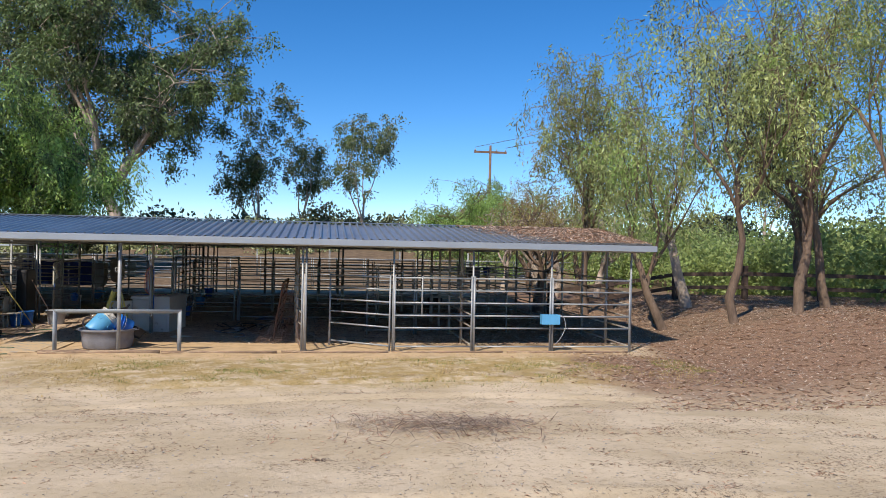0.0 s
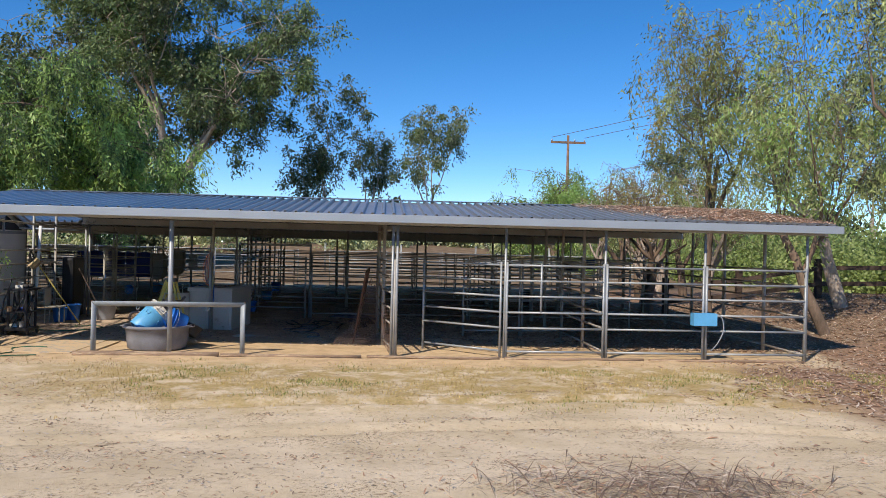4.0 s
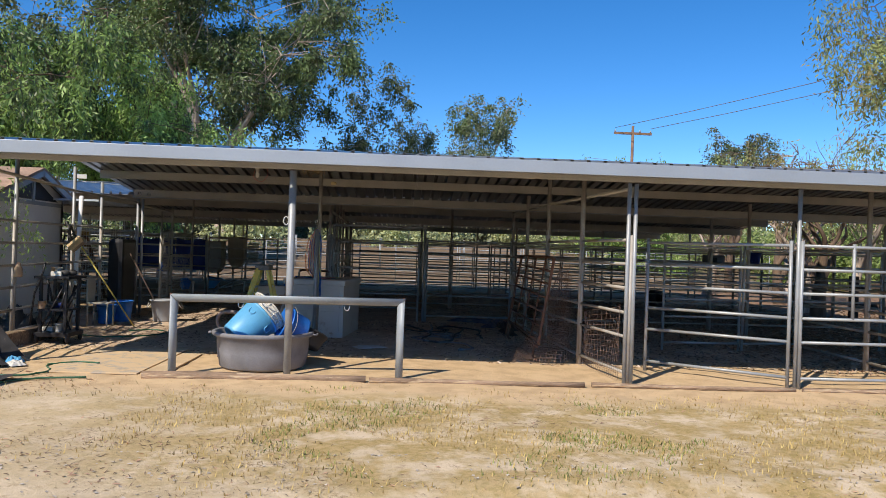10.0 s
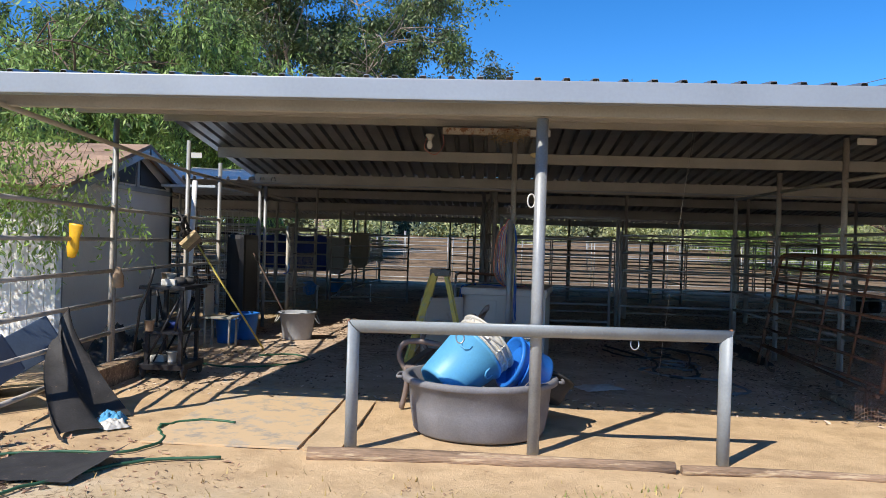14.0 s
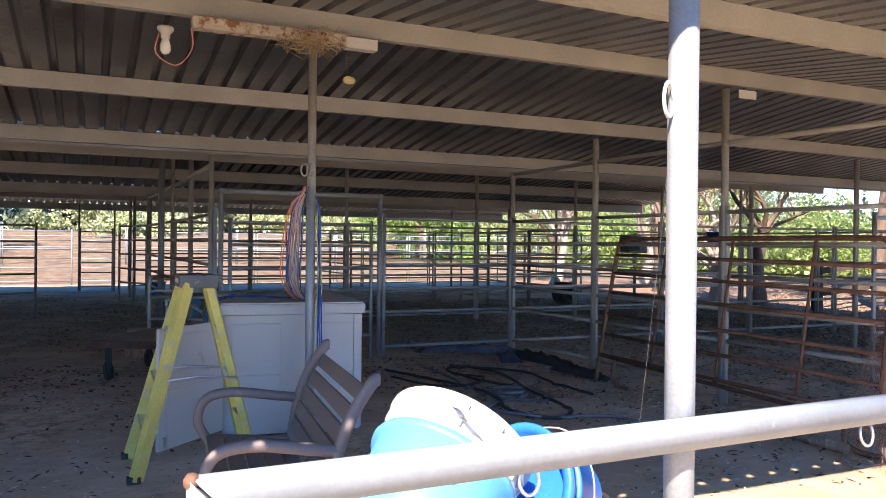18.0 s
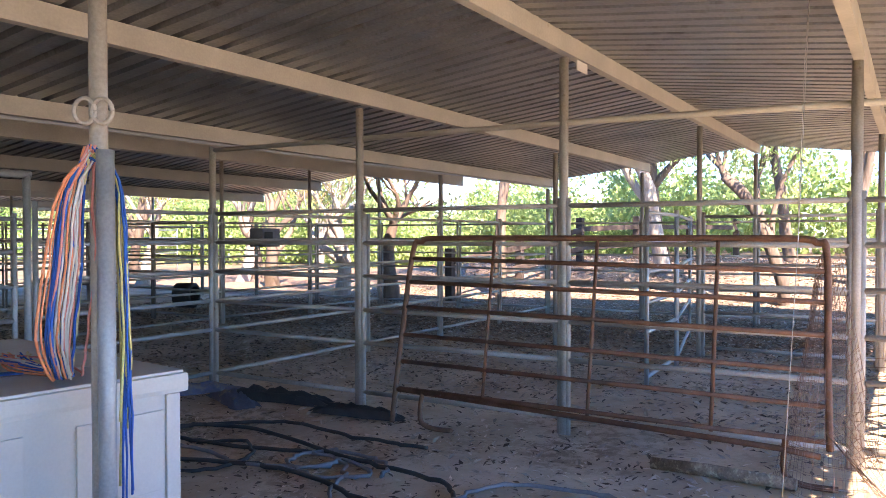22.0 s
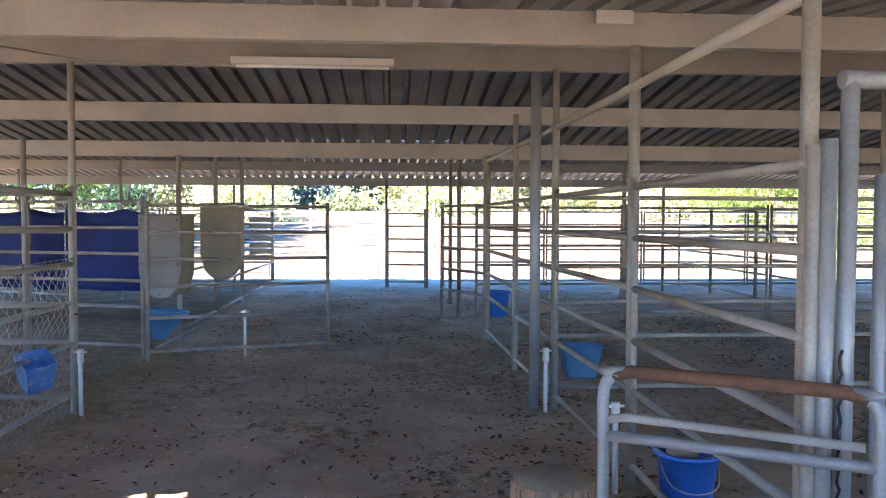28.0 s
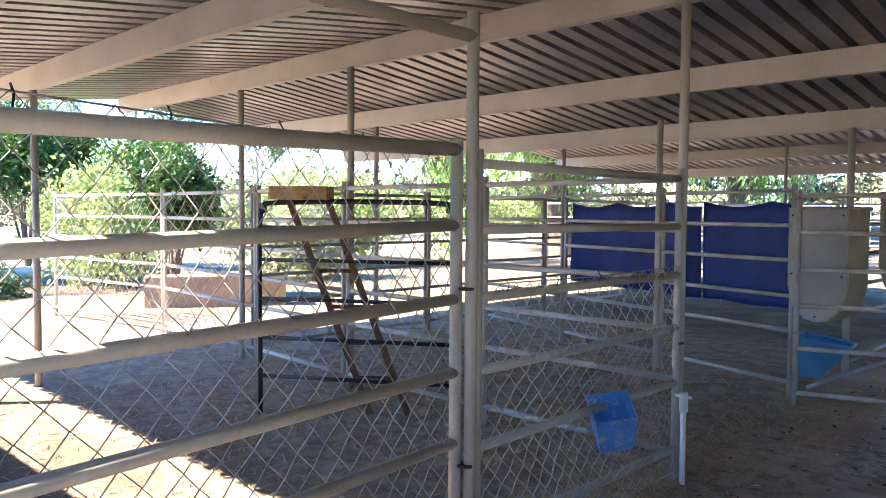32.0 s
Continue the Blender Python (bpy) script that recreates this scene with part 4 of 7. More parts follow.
WHITEWOOD = material("white_siding_paint", (0.80, 0.79, 0.77), 0.6, 0, 0.05, 2, 0.1, 40, (0.6, 0.57, 0.52), 0.12)
SHINGLE = material("brown_shingle", (0.30, 0.20, 0.14), 0.9, 0, 0.3, 3, 0.4, 25, spread=0.25)
CONCRETE = material("concrete", (0.42, 0.39, 0.35), 0.9, 0, 0.15, 2, 0.3, 40)
DARKWOOD = material("dark_fence_wood", (0.07, 0.045, 0.035), 0.85, 0, 0.3, 4, 0.4, 30)
PLY = material("dusty_plywood", (0.32, 0.23, 0.16), 0.85, 0, 0.2, 3, 0.2, 30)
WIRE = material("wire", (0.42, 0.40, 0.37), 0.5, 0.5, 0.2, 8, 0, 40)
RUSTWIRE = material("rusty_wire", (0.24, 0.155, 0.12), 0.8, 0.2, 0.3, 8, 0, 40)
GREENHOSE = material("green_hose", (0.03, 0.11, 0.06), 0.5, 0, 0.15, 5, 0.05, 60)
ORANGE = material("faded_orange_plastic", (0.38, 0.11, 0.065), 0.6, 0, 0.12, 4, 0.1, 50)
BLACKMETAL = material("black_steel", (0.025, 0.025, 0.03), 0.45, 0.4, 0.2, 5, 0.1, 60, (0.10, 0.09, 0.08), 0.2)
BROWNPL = material("brown_plastic", (0.09, 0.055, 0.045), 0.6, 0, 0.1, 3, 0.1, 50)
PINK = material("pink_rope", (0.62, 0.25, 0.22), 0.9, 0, 0.15, 10, 0.3, 120)
CREAMROPE = material("cream_rope", (0.62, 0.52, 0.28), 0.9, 0, 0.15, 10, 0.3, 120)
BLUEROPE = material("blue_rope", (0.015, 0.10, 0.42), 0.85, 0, 0.2, 10, 0.3, 120)
GREENROPE = material("sage_rope", (0.14, 0.19, 0.14), 0.9, 0, 0.2, 10, 0.3, 120)
STRAW = material("straw", (0.50, 0.38, 0.22), 0.9, 0, 0.3, 10, 0, 60, spread=0.4)
GLOBE = material("milk_glass", (0.85, 0.85, 0.83), 0.25, 0, 0.03, 2, 0, 40)
GOLDPL = material("yellow_plastic", (0.75, 0.42, 0.02), 0.4, 0, 0.1, 4, 0.05, 50)


def tapered(cx, cy, r0, r1, h, wall=0.012, n=28, sx=1.0, sy=1.0, rim=0.02, z=0.0):
    """An open round vessel with a rolled rim."""
    return lathe([(0.001, z), (r0 * 0.97, z), (r0, z + 0.015), (r1, z + h - rim), (r1 + rim, z + h - rim), (r1 + rim * 1.1, z + h), (r1 - wall, z + h), (r0 - wall, z + 0.04), (0.001, z + 0.035)], n, at=(cx, cy, 0), sx=sx, sy=sy)


def turned(bm, m):
    bm.transform(m)
    return bm


def path_curve(seed, pts, wobble=0.0, n=6):
    """A smooth line through points (Catmull-Rom)."""
    rng = random.Random(seed)
    p = [Vector(q) for q in pts]
    out = []
    for i in range(len(p) - 1):
        a, b, c, d = p[max(0, i - 1)], p[i], p[i + 1], p[min(len(p) - 1, i + 2)]
        for k in range(n):
            t = k / n
            out.append(0.5 * ((2 * b) + (c - a) * t + (2 * a - 5 * b + 4 * c - d) * t * t + (3 * b - a - 3 * c + d) * t ** 3) + Vector((rng.gauss(0, wobble), rng.gauss(0, wobble), 0)))
    out.append(p[-1])
    return out


# ---- stock tub full of muck buckets, by the hitching rail ----
t = thing("stock_tub", (-0.4, 0.12, 0), "large oval grey rubber stock tub full of blue buckets", "tub")
part("tub_wall", lathe([(0.001, 0.0), (0.515, 0.0), (0.535, 0.02), (0.565, 0.2), (0.58, 0.395), (0.615, 0.4), (0.632, 0.41), (0.637, 0.445), (0.622, 0.46), (0.585, 0.455), (0.55, 0.2), (0.52, 0.05), (0.001, 0.04)], 52, at=(-0.4, 0.1, 0), sx=1.02, sy=0.98), RUBBER, t)
for s_ in (-1, 1):
    part("handle", tube(path_curve(1, [(-0.4 + s_ * 0.64, 0.0, 0.43), (-0.4 + s_ * 0.685, 0.03, 0.425), (-0.4 + s_ * 0.685, 0.19, 0.425), (-0.4 + s_ * 0.64, 0.22, 0.43)], 0, 3), 0.013, 6), RUBBER, t)


def aimed(at, way, roll=0.0):
    """The pose of a vessel whose open end looks along way."""
    return Matrix.Translation(at) @ Vector(way).to_track_quat("Z", "Y").to_matrix().to_4x4() @ pose(0, 0, 0, 0, 0, roll)


t = thing("muck_bucket", (-0.76, 0.0, 0.36), "light blue plastic muck bucket lying tipped in the tub", "bucket", "muck buckets in the tub")
AXIS = (0.66, 0.42, 0.6)
M1 = aimed((-0.74, -0.08, 0.36), AXIS)
part("bucket_wall", turned(lathe([(0.001, 0.012), (0.17, 0.012), (0.185, 0.0), (0.205, 0.012), (0.21, 0.04), (0.258, 0.43), (0.276, 0.432), (0.28, 0.45), (0.274, 0.466), (0.25, 0.466), (0.2, 0.05), (0.001, 0.04)], 44), M1), SKYBLUE, t)
for k in (130, 205, 320):
    a = radians(k)
    c, s_ = math.cos(a), math.sin(a)
    part("handle", turned(tube([((0.24 - 0.012 * abs(q)) * c - q * 0.045 * s_, (0.24 - 0.012 * abs(q)) * s_ + q * 0.045 * c, z_) for q, z_ in ((-1, 0.38), (-0.95, 0.34), (-0.5, 0.315), (0.5, 0.315), (0.95, 0.34), (1, 0.38))], 0.0065, 6), M1 @ Matrix.Translation((0.02 * c, 0.02 * s_, 0))), SKYBLUE, t)
t = thing("muck_bucket", (-0.55, 0.1, 0.45), "dusty white ribbed plastic muck bucket nested in the blue one", "bucket", "muck buckets in the tub")
M2 = aimed(Vector((-0.74, -0.08, 0.36)) + Vector(AXIS).normalized() * 0.15, AXIS)
part("bucket_wall", turned(lathe([(0.001, 0.0), (0.19, 0.0), (0.2, 0.02), (0.252, 0.4), (0.25, 0.445), (0.236, 0.445), (0.19, 0.04), (0.001, 0.03)], 44), M2), WHITEPL, t)
for z_, r_ in ((0.33, 0.266), (0.385, 0.276), (0.44, 0.284)):
    part("rim_band", turned(lathe([(r_ - 0.03, z_), (r_, z_), (r_, z_ + 0.012), (r_ - 0.03, z_ + 0.012)], 44), M2), WHITEPL, t)
for k in range(12):
    a = 2 * math.pi * k / 12
    part("rib", turned(box(0.235, 0.268, -0.003, 0.003, 0.33, 0.45, 0.001, m=Matrix.Rotation(a, 4, "Z")), M2), WHITEPL, t)
part("bail", turned(tube(path_curve(1, [(-0.27, 0.02, 0.42), (-0.33, 0.06, 0.38), (-0.34, 0.18, 0.34), (-0.22, 0.28, 0.34), (-0.1, 0.29, 0.4)], 0, 5), 0.008, 6), M2), WHITEPL, t)
t = thing("muck_bucket", (0.1, 0.2, 0.43), "bright blue plastic bucket tipped on its side in the tub", "bucket", "muck buckets in the tub")
M3 = aimed((0.13, 0.16, 0.46), (-0.78, -0.3, 0.32))
part("bucket_wall", turned(lathe([(0.001, 0.01), (0.14, 0.01), (0.15, 0.0), (0.16, 0.02), (0.2, 0.3), (0.222, 0.302), (0.226, 0.335), (0.216, 0.34), (0.19, 0.335), (0.15, 0.03), (0.001, 0.02)], 40), M3), BLUE, t)
part("rim_band", turned(lathe([(0.19, 0.24), (0.212, 0.24), (0.214, 0.255), (0.19, 0.255)], 40), M3), BLUE, t)
part("bail", turned(tube(path_curve(2, [(0.0, -0.215, 0.3), (0.1, -0.23, 0.26), (0.2, -0.14, 0.22), (0.235, 0.0, 0.2), (0.2, 0.14, 0.22), (0.1, 0.23, 0.26), (0.0, 0.215, 0.3)], 0, 4), 0.004, 5), M3), WIRE, t)
solo("slow_feed_net", turned(tapered(0, 0, 0.2, 0.24, 0.2, 0.012, 20), pose(0.1, 0.3, 0.25, -20, 20, 0)), DARKRUBBER, (0.1, 0.3, 0.25), "dark rubber feed pan at the tub's edge", "pan")
for x in (-0.55, 0.72):
    s = thing("tie_ring", (x, -0.665, 0.87), "small steel tie ring under the hitching rail", "ring", "tie rings")
    part("ring", tube([(x + 0.03 * math.cos(a), -0.665 + 0.006 * math.sin(a), 0.845 + 0.038 * math.sin(a)) for a in np.linspace(-3.9, 0.76, 13)], 0.005, 6), ALU, s)

# logs along the shed front
for k, (a, b, r) in enumerate((((-1.6, -0.93), (0.98, -0.86), 0.055), ((1.02, -0.92), (3.6, -0.86), 0.035), ((3.7, -0.84), (6.2, -0.88), 0.03), ((6.3, -0.86), (9.0, -0.85), 0.03), ((9.1, -0.85), (12.2, -0.86), 0.03))):
    pts = [(a[0] + (b[0] - a[0]) * f, a[1] + (b[1] - a[1]) * f + 0.02 * math.sin(5 * f + k), 0.012) for f in np.linspace(0, 1, 9)]
    solo("log_edging", tube(pts, [r * (0.95 + 0.08 * math.sin(7 * f + k)) for f in range(9)], 10), LOGWOOD, (a[0], a[1], 0), "weathered brown log half sunk in sand along the shed", "log", "log edging")
solo("rubber_mat", box(-2.9, -1.72, -0.75, 1.5, -0.012, 0.004, 0.003), material("dusty_mat", (0.42, 0.36, 0.29), 0.95, 0, 0.2, 2.0, 0.3, 40, (0.60, 0.44, 0.27), 0.75), (-2.3, 0.4, 0), "sand-covered rubber mat before the shed", "mat")
solo("rubber_mat", box(-1.68, -1.4, -0.75, 1.0, -0.014, 0.008, 0.004), material("buried_mat", (0.57, 0.42, 0.26), 0.95, 0, 0.15, 2.5, 0.2, 40), (-1.5, 0.1, 0), "rubber mat nearly buried in sand", "mat")

# ---- storage chest ----
t = thing("storage_chest", (-0.14, 4.2, 0), "beige resin storage chest with ribbed lid and one door ajar", "storage chest")
X0, X1, Y0, Y1 = -0.66, 0.37, 3.42, 5.02
b = box(X0, X0 + 0.03, 4.18, Y1, 0.02, 0.88)
join(b, box(X0, X0 + 0.03, Y0, Y0 + 0.05, 0.02, 0.88))
join(b, box(X1 - 0.03, X1, Y0, Y1, 0.02, 0.88))
join(b, box(X0, X1, Y1 - 0.03, Y1, 0.02, 0.88))
join(b, box(X0, X1, Y0, Y0 + 0.03, 0.02, 0.88))
join(b, box(X0, X1, Y0, Y1, 0.0, 0.03))
part("body", b, RESIN, t)
part("lid", box(X0 - 0.035, X1 + 0.035, Y0 - 0.05, Y1 + 0.03, 0.885, 0.965, 0.022), RESIN, t)
for k in range(4):
    y = Y0 - 0.03 + k * 0.407
    part("lid_plank", box(X0 - 0.02, X1 + 0.02, y, y + 0.398, 0.955, 0.975, 0.006), RESIN, t)
for x in (X0 + 0.06, X1 - 0.42):
    for z0, z1 in ((0.5, 0.82), (0.1, 0.44)):
        part("side_panel", box(x, x + 0.36, Y0 - 0.014, Y0 + 0.002, z0, z1, 0.005), RESIN, t)
part("corner_post", box(X1 - 0.05, X1 + 0.012, Y0 - 0.016, Y0 + 0.07, 0.02, 0.88, 0.006), RESIN, t)
part("corner_post", box(X0 - 0.014, X0 + 0.04, 4.1, 4.2, 0.02, 0.88, 0.006), RESIN, t)
m = Matrix.Translation((X0, Y0 - 0.01, 0)) @ pose(0, 0, 0, 0, 0, 45 + 180 + 7)
d = part("door", box(0, 0.69, -0.025, 0, 0.05, 0.85, 0.006, m=m), RESIN, t, "beige resin door swung wide open")
for z0, z1 in ((0.12, 0.44), (0.5, 0.8)):
    part("door_panel", box(0.06, 0.62, -0.004, 0.008, z0, z1, 0.006, m=m), RESIN, d)
part("latch", box(0.62, 0.66, 0.0, 0.014, 0.08, 0.14, 0.004, m=m), ALU, d)
P0 = Vector((X0, Y0, 0))
t.matrix_world = Matrix.Translation(P0 + Vector((0, 0.1, 0))) @ pose(0, 0, 0, 0, 0, -7) @ Matrix.Diagonal((1, 0.97, 1.02, 1)) @ Matrix.Translation(Vector((-0.14, 4.2, 0)) - P0)

# ---- lead ropes on the post ----
for cx, cy in ((-0.124, 3.265), (-0.09, 3.215)):
    t = thing("tie_ring", (cx, cy, 2.0), "grey painted steel ring welded to the rope post", "ring", "tie rings")
    part("ring", tube([(cx + 0.02 * math.cos(a), cy - 0.03 * math.cos(a), 1.99 + 0.045 * math.sin(a)) for a in np.linspace(0, 2 * math.pi, 17)], 0.008, 6), GREYPAINT, t)
rng = random.Random(4)
YELLOWROPE = material("yellow_rope", (0.62, 0.55, 0.22), 0.8, 0, 0.15, 40, 0.4, 160)
ORANGEROPE = material("orange_rope", (0.75, 0.27, 0.14), 0.8, 0, 0.15, 40, 0.4, 160)
ROPES = ((BLUEROPE, "blue"), (PINK, "pink"), (BLUEROPE, "blue"), (ORANGEROPE, "orange"), (CREAMROPE, "cream"), (BLUEROPE, "deep blue"), (YELLOWROPE, "yellow"), (WHITEPL, "white"))
for k in range(60):
    mat, word = ROPES[k % 8]
    g = k % 4
    o = Vector((rng.gauss(0, 0.012), rng.gauss(0, 0.012), 0))
    hook = (-0.12 + rng.uniform(-0.02, 0.02), 3.225 + 0.02 * rng.random(), 1.84 + rng.uniform(-0.02, 0.03))
    if g != 2:
        # draped from the post to the chest lid
        e = (0.1 + rng.gauss(0, 0.06), 4.25 + rng.gauss(0, 0.08))
        pts = [hook, (-0.18 + o.x * 2, 3.25 + o.y, 1.7), (-0.2 + o.x * 3, 3.26 + o.y, 1.45), (-0.2 + o.x * 3, 3.31 + o.y, 1.2), (-0.12 + o.x * 2, 3.42 + o.y * 2, 1.04), (0.0 + o.x * 2, 3.62 + o.y * 2, 1.008 + 0.016 * rng.random()), (0.03 + o.x * 3, 3.9 + o.y, 1.006 + 0.02 * rng.random()), (*e, 1.002 + 0.012 * rng.random())]
    elif g == 2:
        # straight down the side of the post
        low = rng.uniform(0.5, 1.15)
        pts = [hook, (-0.045 + o.x * 0.5, 3.21 + o.y, 1.75), (-0.03 + o.x, 3.2 + o.y, 1.5), (-0.025 + o.x, 3.19 + o.y, (low + 1.4) / 2), (-0.025 + o.x * 2, 3.19 + o.y, low)]
    t = thing("lead_rope", pts[0], word + " braided lead rope hanging from the post", "rope", "lead ropes on the post")
    part("rope", tube(path_curve(k, pts, 0.002, 4), rng.uniform(0.0036, 0.0052), 5), mat, t)
for k in range(11):
    # knotted bundle that trails over the lid's edge
    o = rng.gauss(0, 0.012)
    pts = [(0.02 + o, 3.75 + o, 1.008), (-0.154 + o, 3.844 + o, 1.006), (-0.35, 3.93 + o, 1.008 + 0.01 * rng.random()), (-0.53, 3.975 + o * 0.3, 1.012), (-0.66, 3.95 + o, 1.0), (-0.715, 3.92 + o * 2, 0.95), (-0.73, 3.9 + o * 3, 0.78 - 0.12 * rng.random())]
    if k % 3 == 1:
        pts = pts[:4] + [(-0.6, 3.86 + o, 1.006), (-0.69, 3.82, 0.95), (-0.7, 3.8 + o, 0.6 + 0.1 * rng.random())]
    t = thing("lead_rope", pts[0], "bright blue cord knotted and trailing over the chest lid", "rope", "cords on the chest")
    part("rope", tube(path_curve(k + 60, pts, 0.003, 4), 0.0032, 5), BLUEROPE, t)
    if k == 0:
        part("knot", ball((-0.53, 3.975, 1.018), 0.02, 8, (1.2, 1, 0.9)), BLUEROPE, t)
for k in range(5):
    o = 0.011 * k
    t = thing("rope", (-0.45, 4.37, 0.98), "sage green rope looped and knotted over the chest lid", "rope", "green ropes")
    part("rope", tube(path_curve(5 + k, [(-0.33, 4.34 + o, 1.004), (-0.1, 4.45 + o, 1.004), (0.15, 4.53 + o, 1.004), (0.17 - o, 4.62, 1.004), (-0.1, 4.62 - o, 1.006), (-0.3, 4.42 + o, 1.01), (-0.45, 4.37 + o, 1.01), (-0.6, 4.42 + o, 1.0), (-0.655, 4.46 + o, 0.9), (-0.66, 4.52 + o * 2, 0.78), (-0.655, 4.46 + o, 0.7), (-0.66, 4.38, 0.72 - o)], 0.007, 5), 0.0042, 6), GREENROPE, t)
    part("knot", ball((-0.42 + 0.06 * k, 4.38 + o, 1.008), 0.011, 8), GREENROPE, t)

# ---- stepladder ----
t = thing("stepladder", (-0.85, 2.9, 0), "worn yellow fibreglass stepladder with a dark plastic top", "stepladder")
TOPZ = 1.18


def rail_bar(a, b, w, d, mat, name, label=""):
    a, b = Vector(a), Vector(b)
    m = (b - a).to_track_quat("Z", "Y").to_matrix().to_4x4()
    return part(name, box(-w / 2, w / 2, -d / 2, d / 2, 0, (b - a).length, 0.006, m=Matrix.Translation(a) @ m), mat, t, label)


FEET = [(-1.31, 2.6), (-1.32, 3.19)]
TOPS = [(-1.0, 2.79), (-1.0, 3.06)]
for (fx, fy), (tx, ty) in zip(FEET, TOPS):
    rail_bar((fx, fy, 0), (tx, ty, TOPZ), 0.06, 0.07, YELLOW, "front_rail")
    part("foot", box(fx - 0.05, fx + 0.03, fy - 0.03, fy + 0.03, -0.005, 0.035, 0.008), DARKRUBBER, t)
for (fx, fy), (tx, ty) in zip([(-0.58, 2.68), (-0.58, 3.12)], [(-0.86, 2.82), (-0.86, 3.03)]):
    rail_bar((fx, fy, 0), (tx, ty, TOPZ), 0.03, 0.05, YELLOW, "rear_rail")
for k in range(1, 4):
    f = k / 4
    x = FEET[0][0] + (TOPS[0][0] - FEET[0][0]) * f
    y0, y1 = FEET[0][1] + (TOPS[0][1] - FEET[0][1]) * f, FEET[1][1] + (TOPS[1][1] - FEET[1][1]) * f
    part("step", box(x - 0.04, x + 0.05, y0, y1, TOPZ * f - 0.03, TOPZ * f, 0.005), ALU, t)
for k in (1, 2, 3):
    f = k / 4
    x = -0.58 - 0.28 * f
    y0, y1 = 2.68 + 0.14 * f, 3.12 - 0.09 * f
    part("brace_bar", tube([(x, y0, TOPZ * f), (x, y1, TOPZ * f)], 0.012, 6), ALU, t)
for y in (2.68, 3.13):
    part("spreader", tube([(-1.16, y, 0.58), (-0.95, y, 0.6), (-0.7, y, 0.58)], 0.009, 5), ALU, t)
cap = box(-1.05, -0.81, 2.76, 3.1, TOPZ - 0.03, TOPZ + 0.055, 0.018)
cap = part("top_cap", cap, GREYCAP, t, "scuffed dark grey plastic ladder top")
for x, y, r in ((-0.94, 2.91, 0.06), (-0.93, 3.03, 0.012), (-0.9, 3.05, 0.012), (-0.88, 3.02, 0.01), (-0.9, 2.78, 0.02)):
    part("tool_hole", lathe([(r, TOPZ + 0.05), (r, TOPZ + 0.059), (r * 0.82, TOPZ + 0.059), (r * 0.82, TOPZ + 0.054), (0.001, TOPZ + 0.054)], 18, at=(x, y, 0)), DARKRUBBER, cap)
for k in range(5):
    part("maker_mark", box(-1.053, -1.049, 2.86 + k * 0.03, 2.88 + k * 0.03, TOPZ + 0.002, TOPZ + 0.03), WHITEPL, cap)

# ---- slatted bench ----
t = thing("garden_bench", (-0.75, 1.5, 0), "brown-grey resin slatted garden bench with curved arms", "bench")
for k in range(5):
    x = -0.97 + k * 0.105
    part("seat_slat", box(x, x + 0.09, 0.86, 2.14, 0.40 - 0.012 * k, 0.425 - 0.012 * k, 0.006), RESINDARK, t)
for k in range(5):
    z = 0.43 + k * 0.088
    x = -0.44 + 0.018 * k + 0.006 * k * k
    part("back_slat", box(-0.012, 0.012, 0.86, 2.14, 0, 0.078, 0.006, m=Matrix.Translation((x, 0, z)) @ pose(0, 0, 0, 0, 16 + 3 * k, 0)), RESINDARK, t)
for y in (0.82, 2.18):
    e = tube(path_curve(1, [(-0.98, y, 0), (-0.93, y, 0.22), (-0.95, y, 0.4)], 0, 4), 0.03, 8)
    part("front_leg", e, RESINDARK, t)
    part("back_post", tube(path_curve(1, [(-0.3, y, 0), (-0.42, y, 0.25), (-0.43, y, 0.45), (-0.36, y, 0.7), (-0.24, y, 0.88), (-0.2, y, 0.9)], 0, 4), 0.032, 8), RESINDARK, t)
    part("arm_rest", tube(path_curve(1, [(-0.95, y, 0.38), (-1.02, y, 0.5), (-0.97, y, 0.62), (-0.8, y, 0.65), (-0.55, y, 0.62), (-0.38, y, 0.6)], 0, 5), 0.028, 8), RESINDARK, t)
    part("side_rail", tube([(-0.95, y, 0.4), (-0.44, y, 0.36)], 0.025, 8), RESINDARK, t)

t.matrix_world = Matrix.Translation((-0.867, 1.334, 0)) @ pose(0, 0, 0, 0, 0, -6) @ Matrix.Diagonal((0.86, 0.86, 0.97, 1))

# ---- fixtures on the beams ----
t = thing("light_fixture", (-0.3, 3.05, 2.9), "old rusty strip light fixture with a straw bird nest on it", "light fixture")
part("housing", box(-0.96, 0.1, 2.98, 3.08, 2.87, 2.95, 0.01), material("rusty_white", (0.5, 0.44, 0.36), 0.7, 0, 0.2, 5, 0.1, 40, (0.25, 0.11, 0.05), 0.55), t)
part("end_plate", box(0.1, 0.34, 2.985, 3.075, 2.86, 2.94, 0.008), WHITEPL, t)
nest = solo("bird_nest", bmesh.new(), STRAW, (-0.2, 3.03, 2.86), "ragged straw bird nest behind the fixture", "nest")
bm = bmesh.new()
rng = random.Random(9)
for k in range(260):
    p = Vector((rng.gauss(-0.15, 0.11), rng.gauss(2.99, 0.04), rng.gauss(2.87, 0.035)))
    d = Vector((rng.gauss(0, 1), rng.gauss(0, 0.4), rng.gauss(-0.2, 0.6))).normalized() * rng.uniform(0.05, 0.14)
    tube([p - d / 2, p + d / 2], 0.0022, 3, bm, cap=False)
bmesh.ops.translate(bm, verts=bm.verts, vec=-Vector((-0.2, 3.03, 2.86)))
bm.to_mesh(nest.data)
bm.free()
t = thing("bare_bulb", (-1.12, 3.08, 2.78), "bare white screw bulb in a porcelain holder", "light bulb")
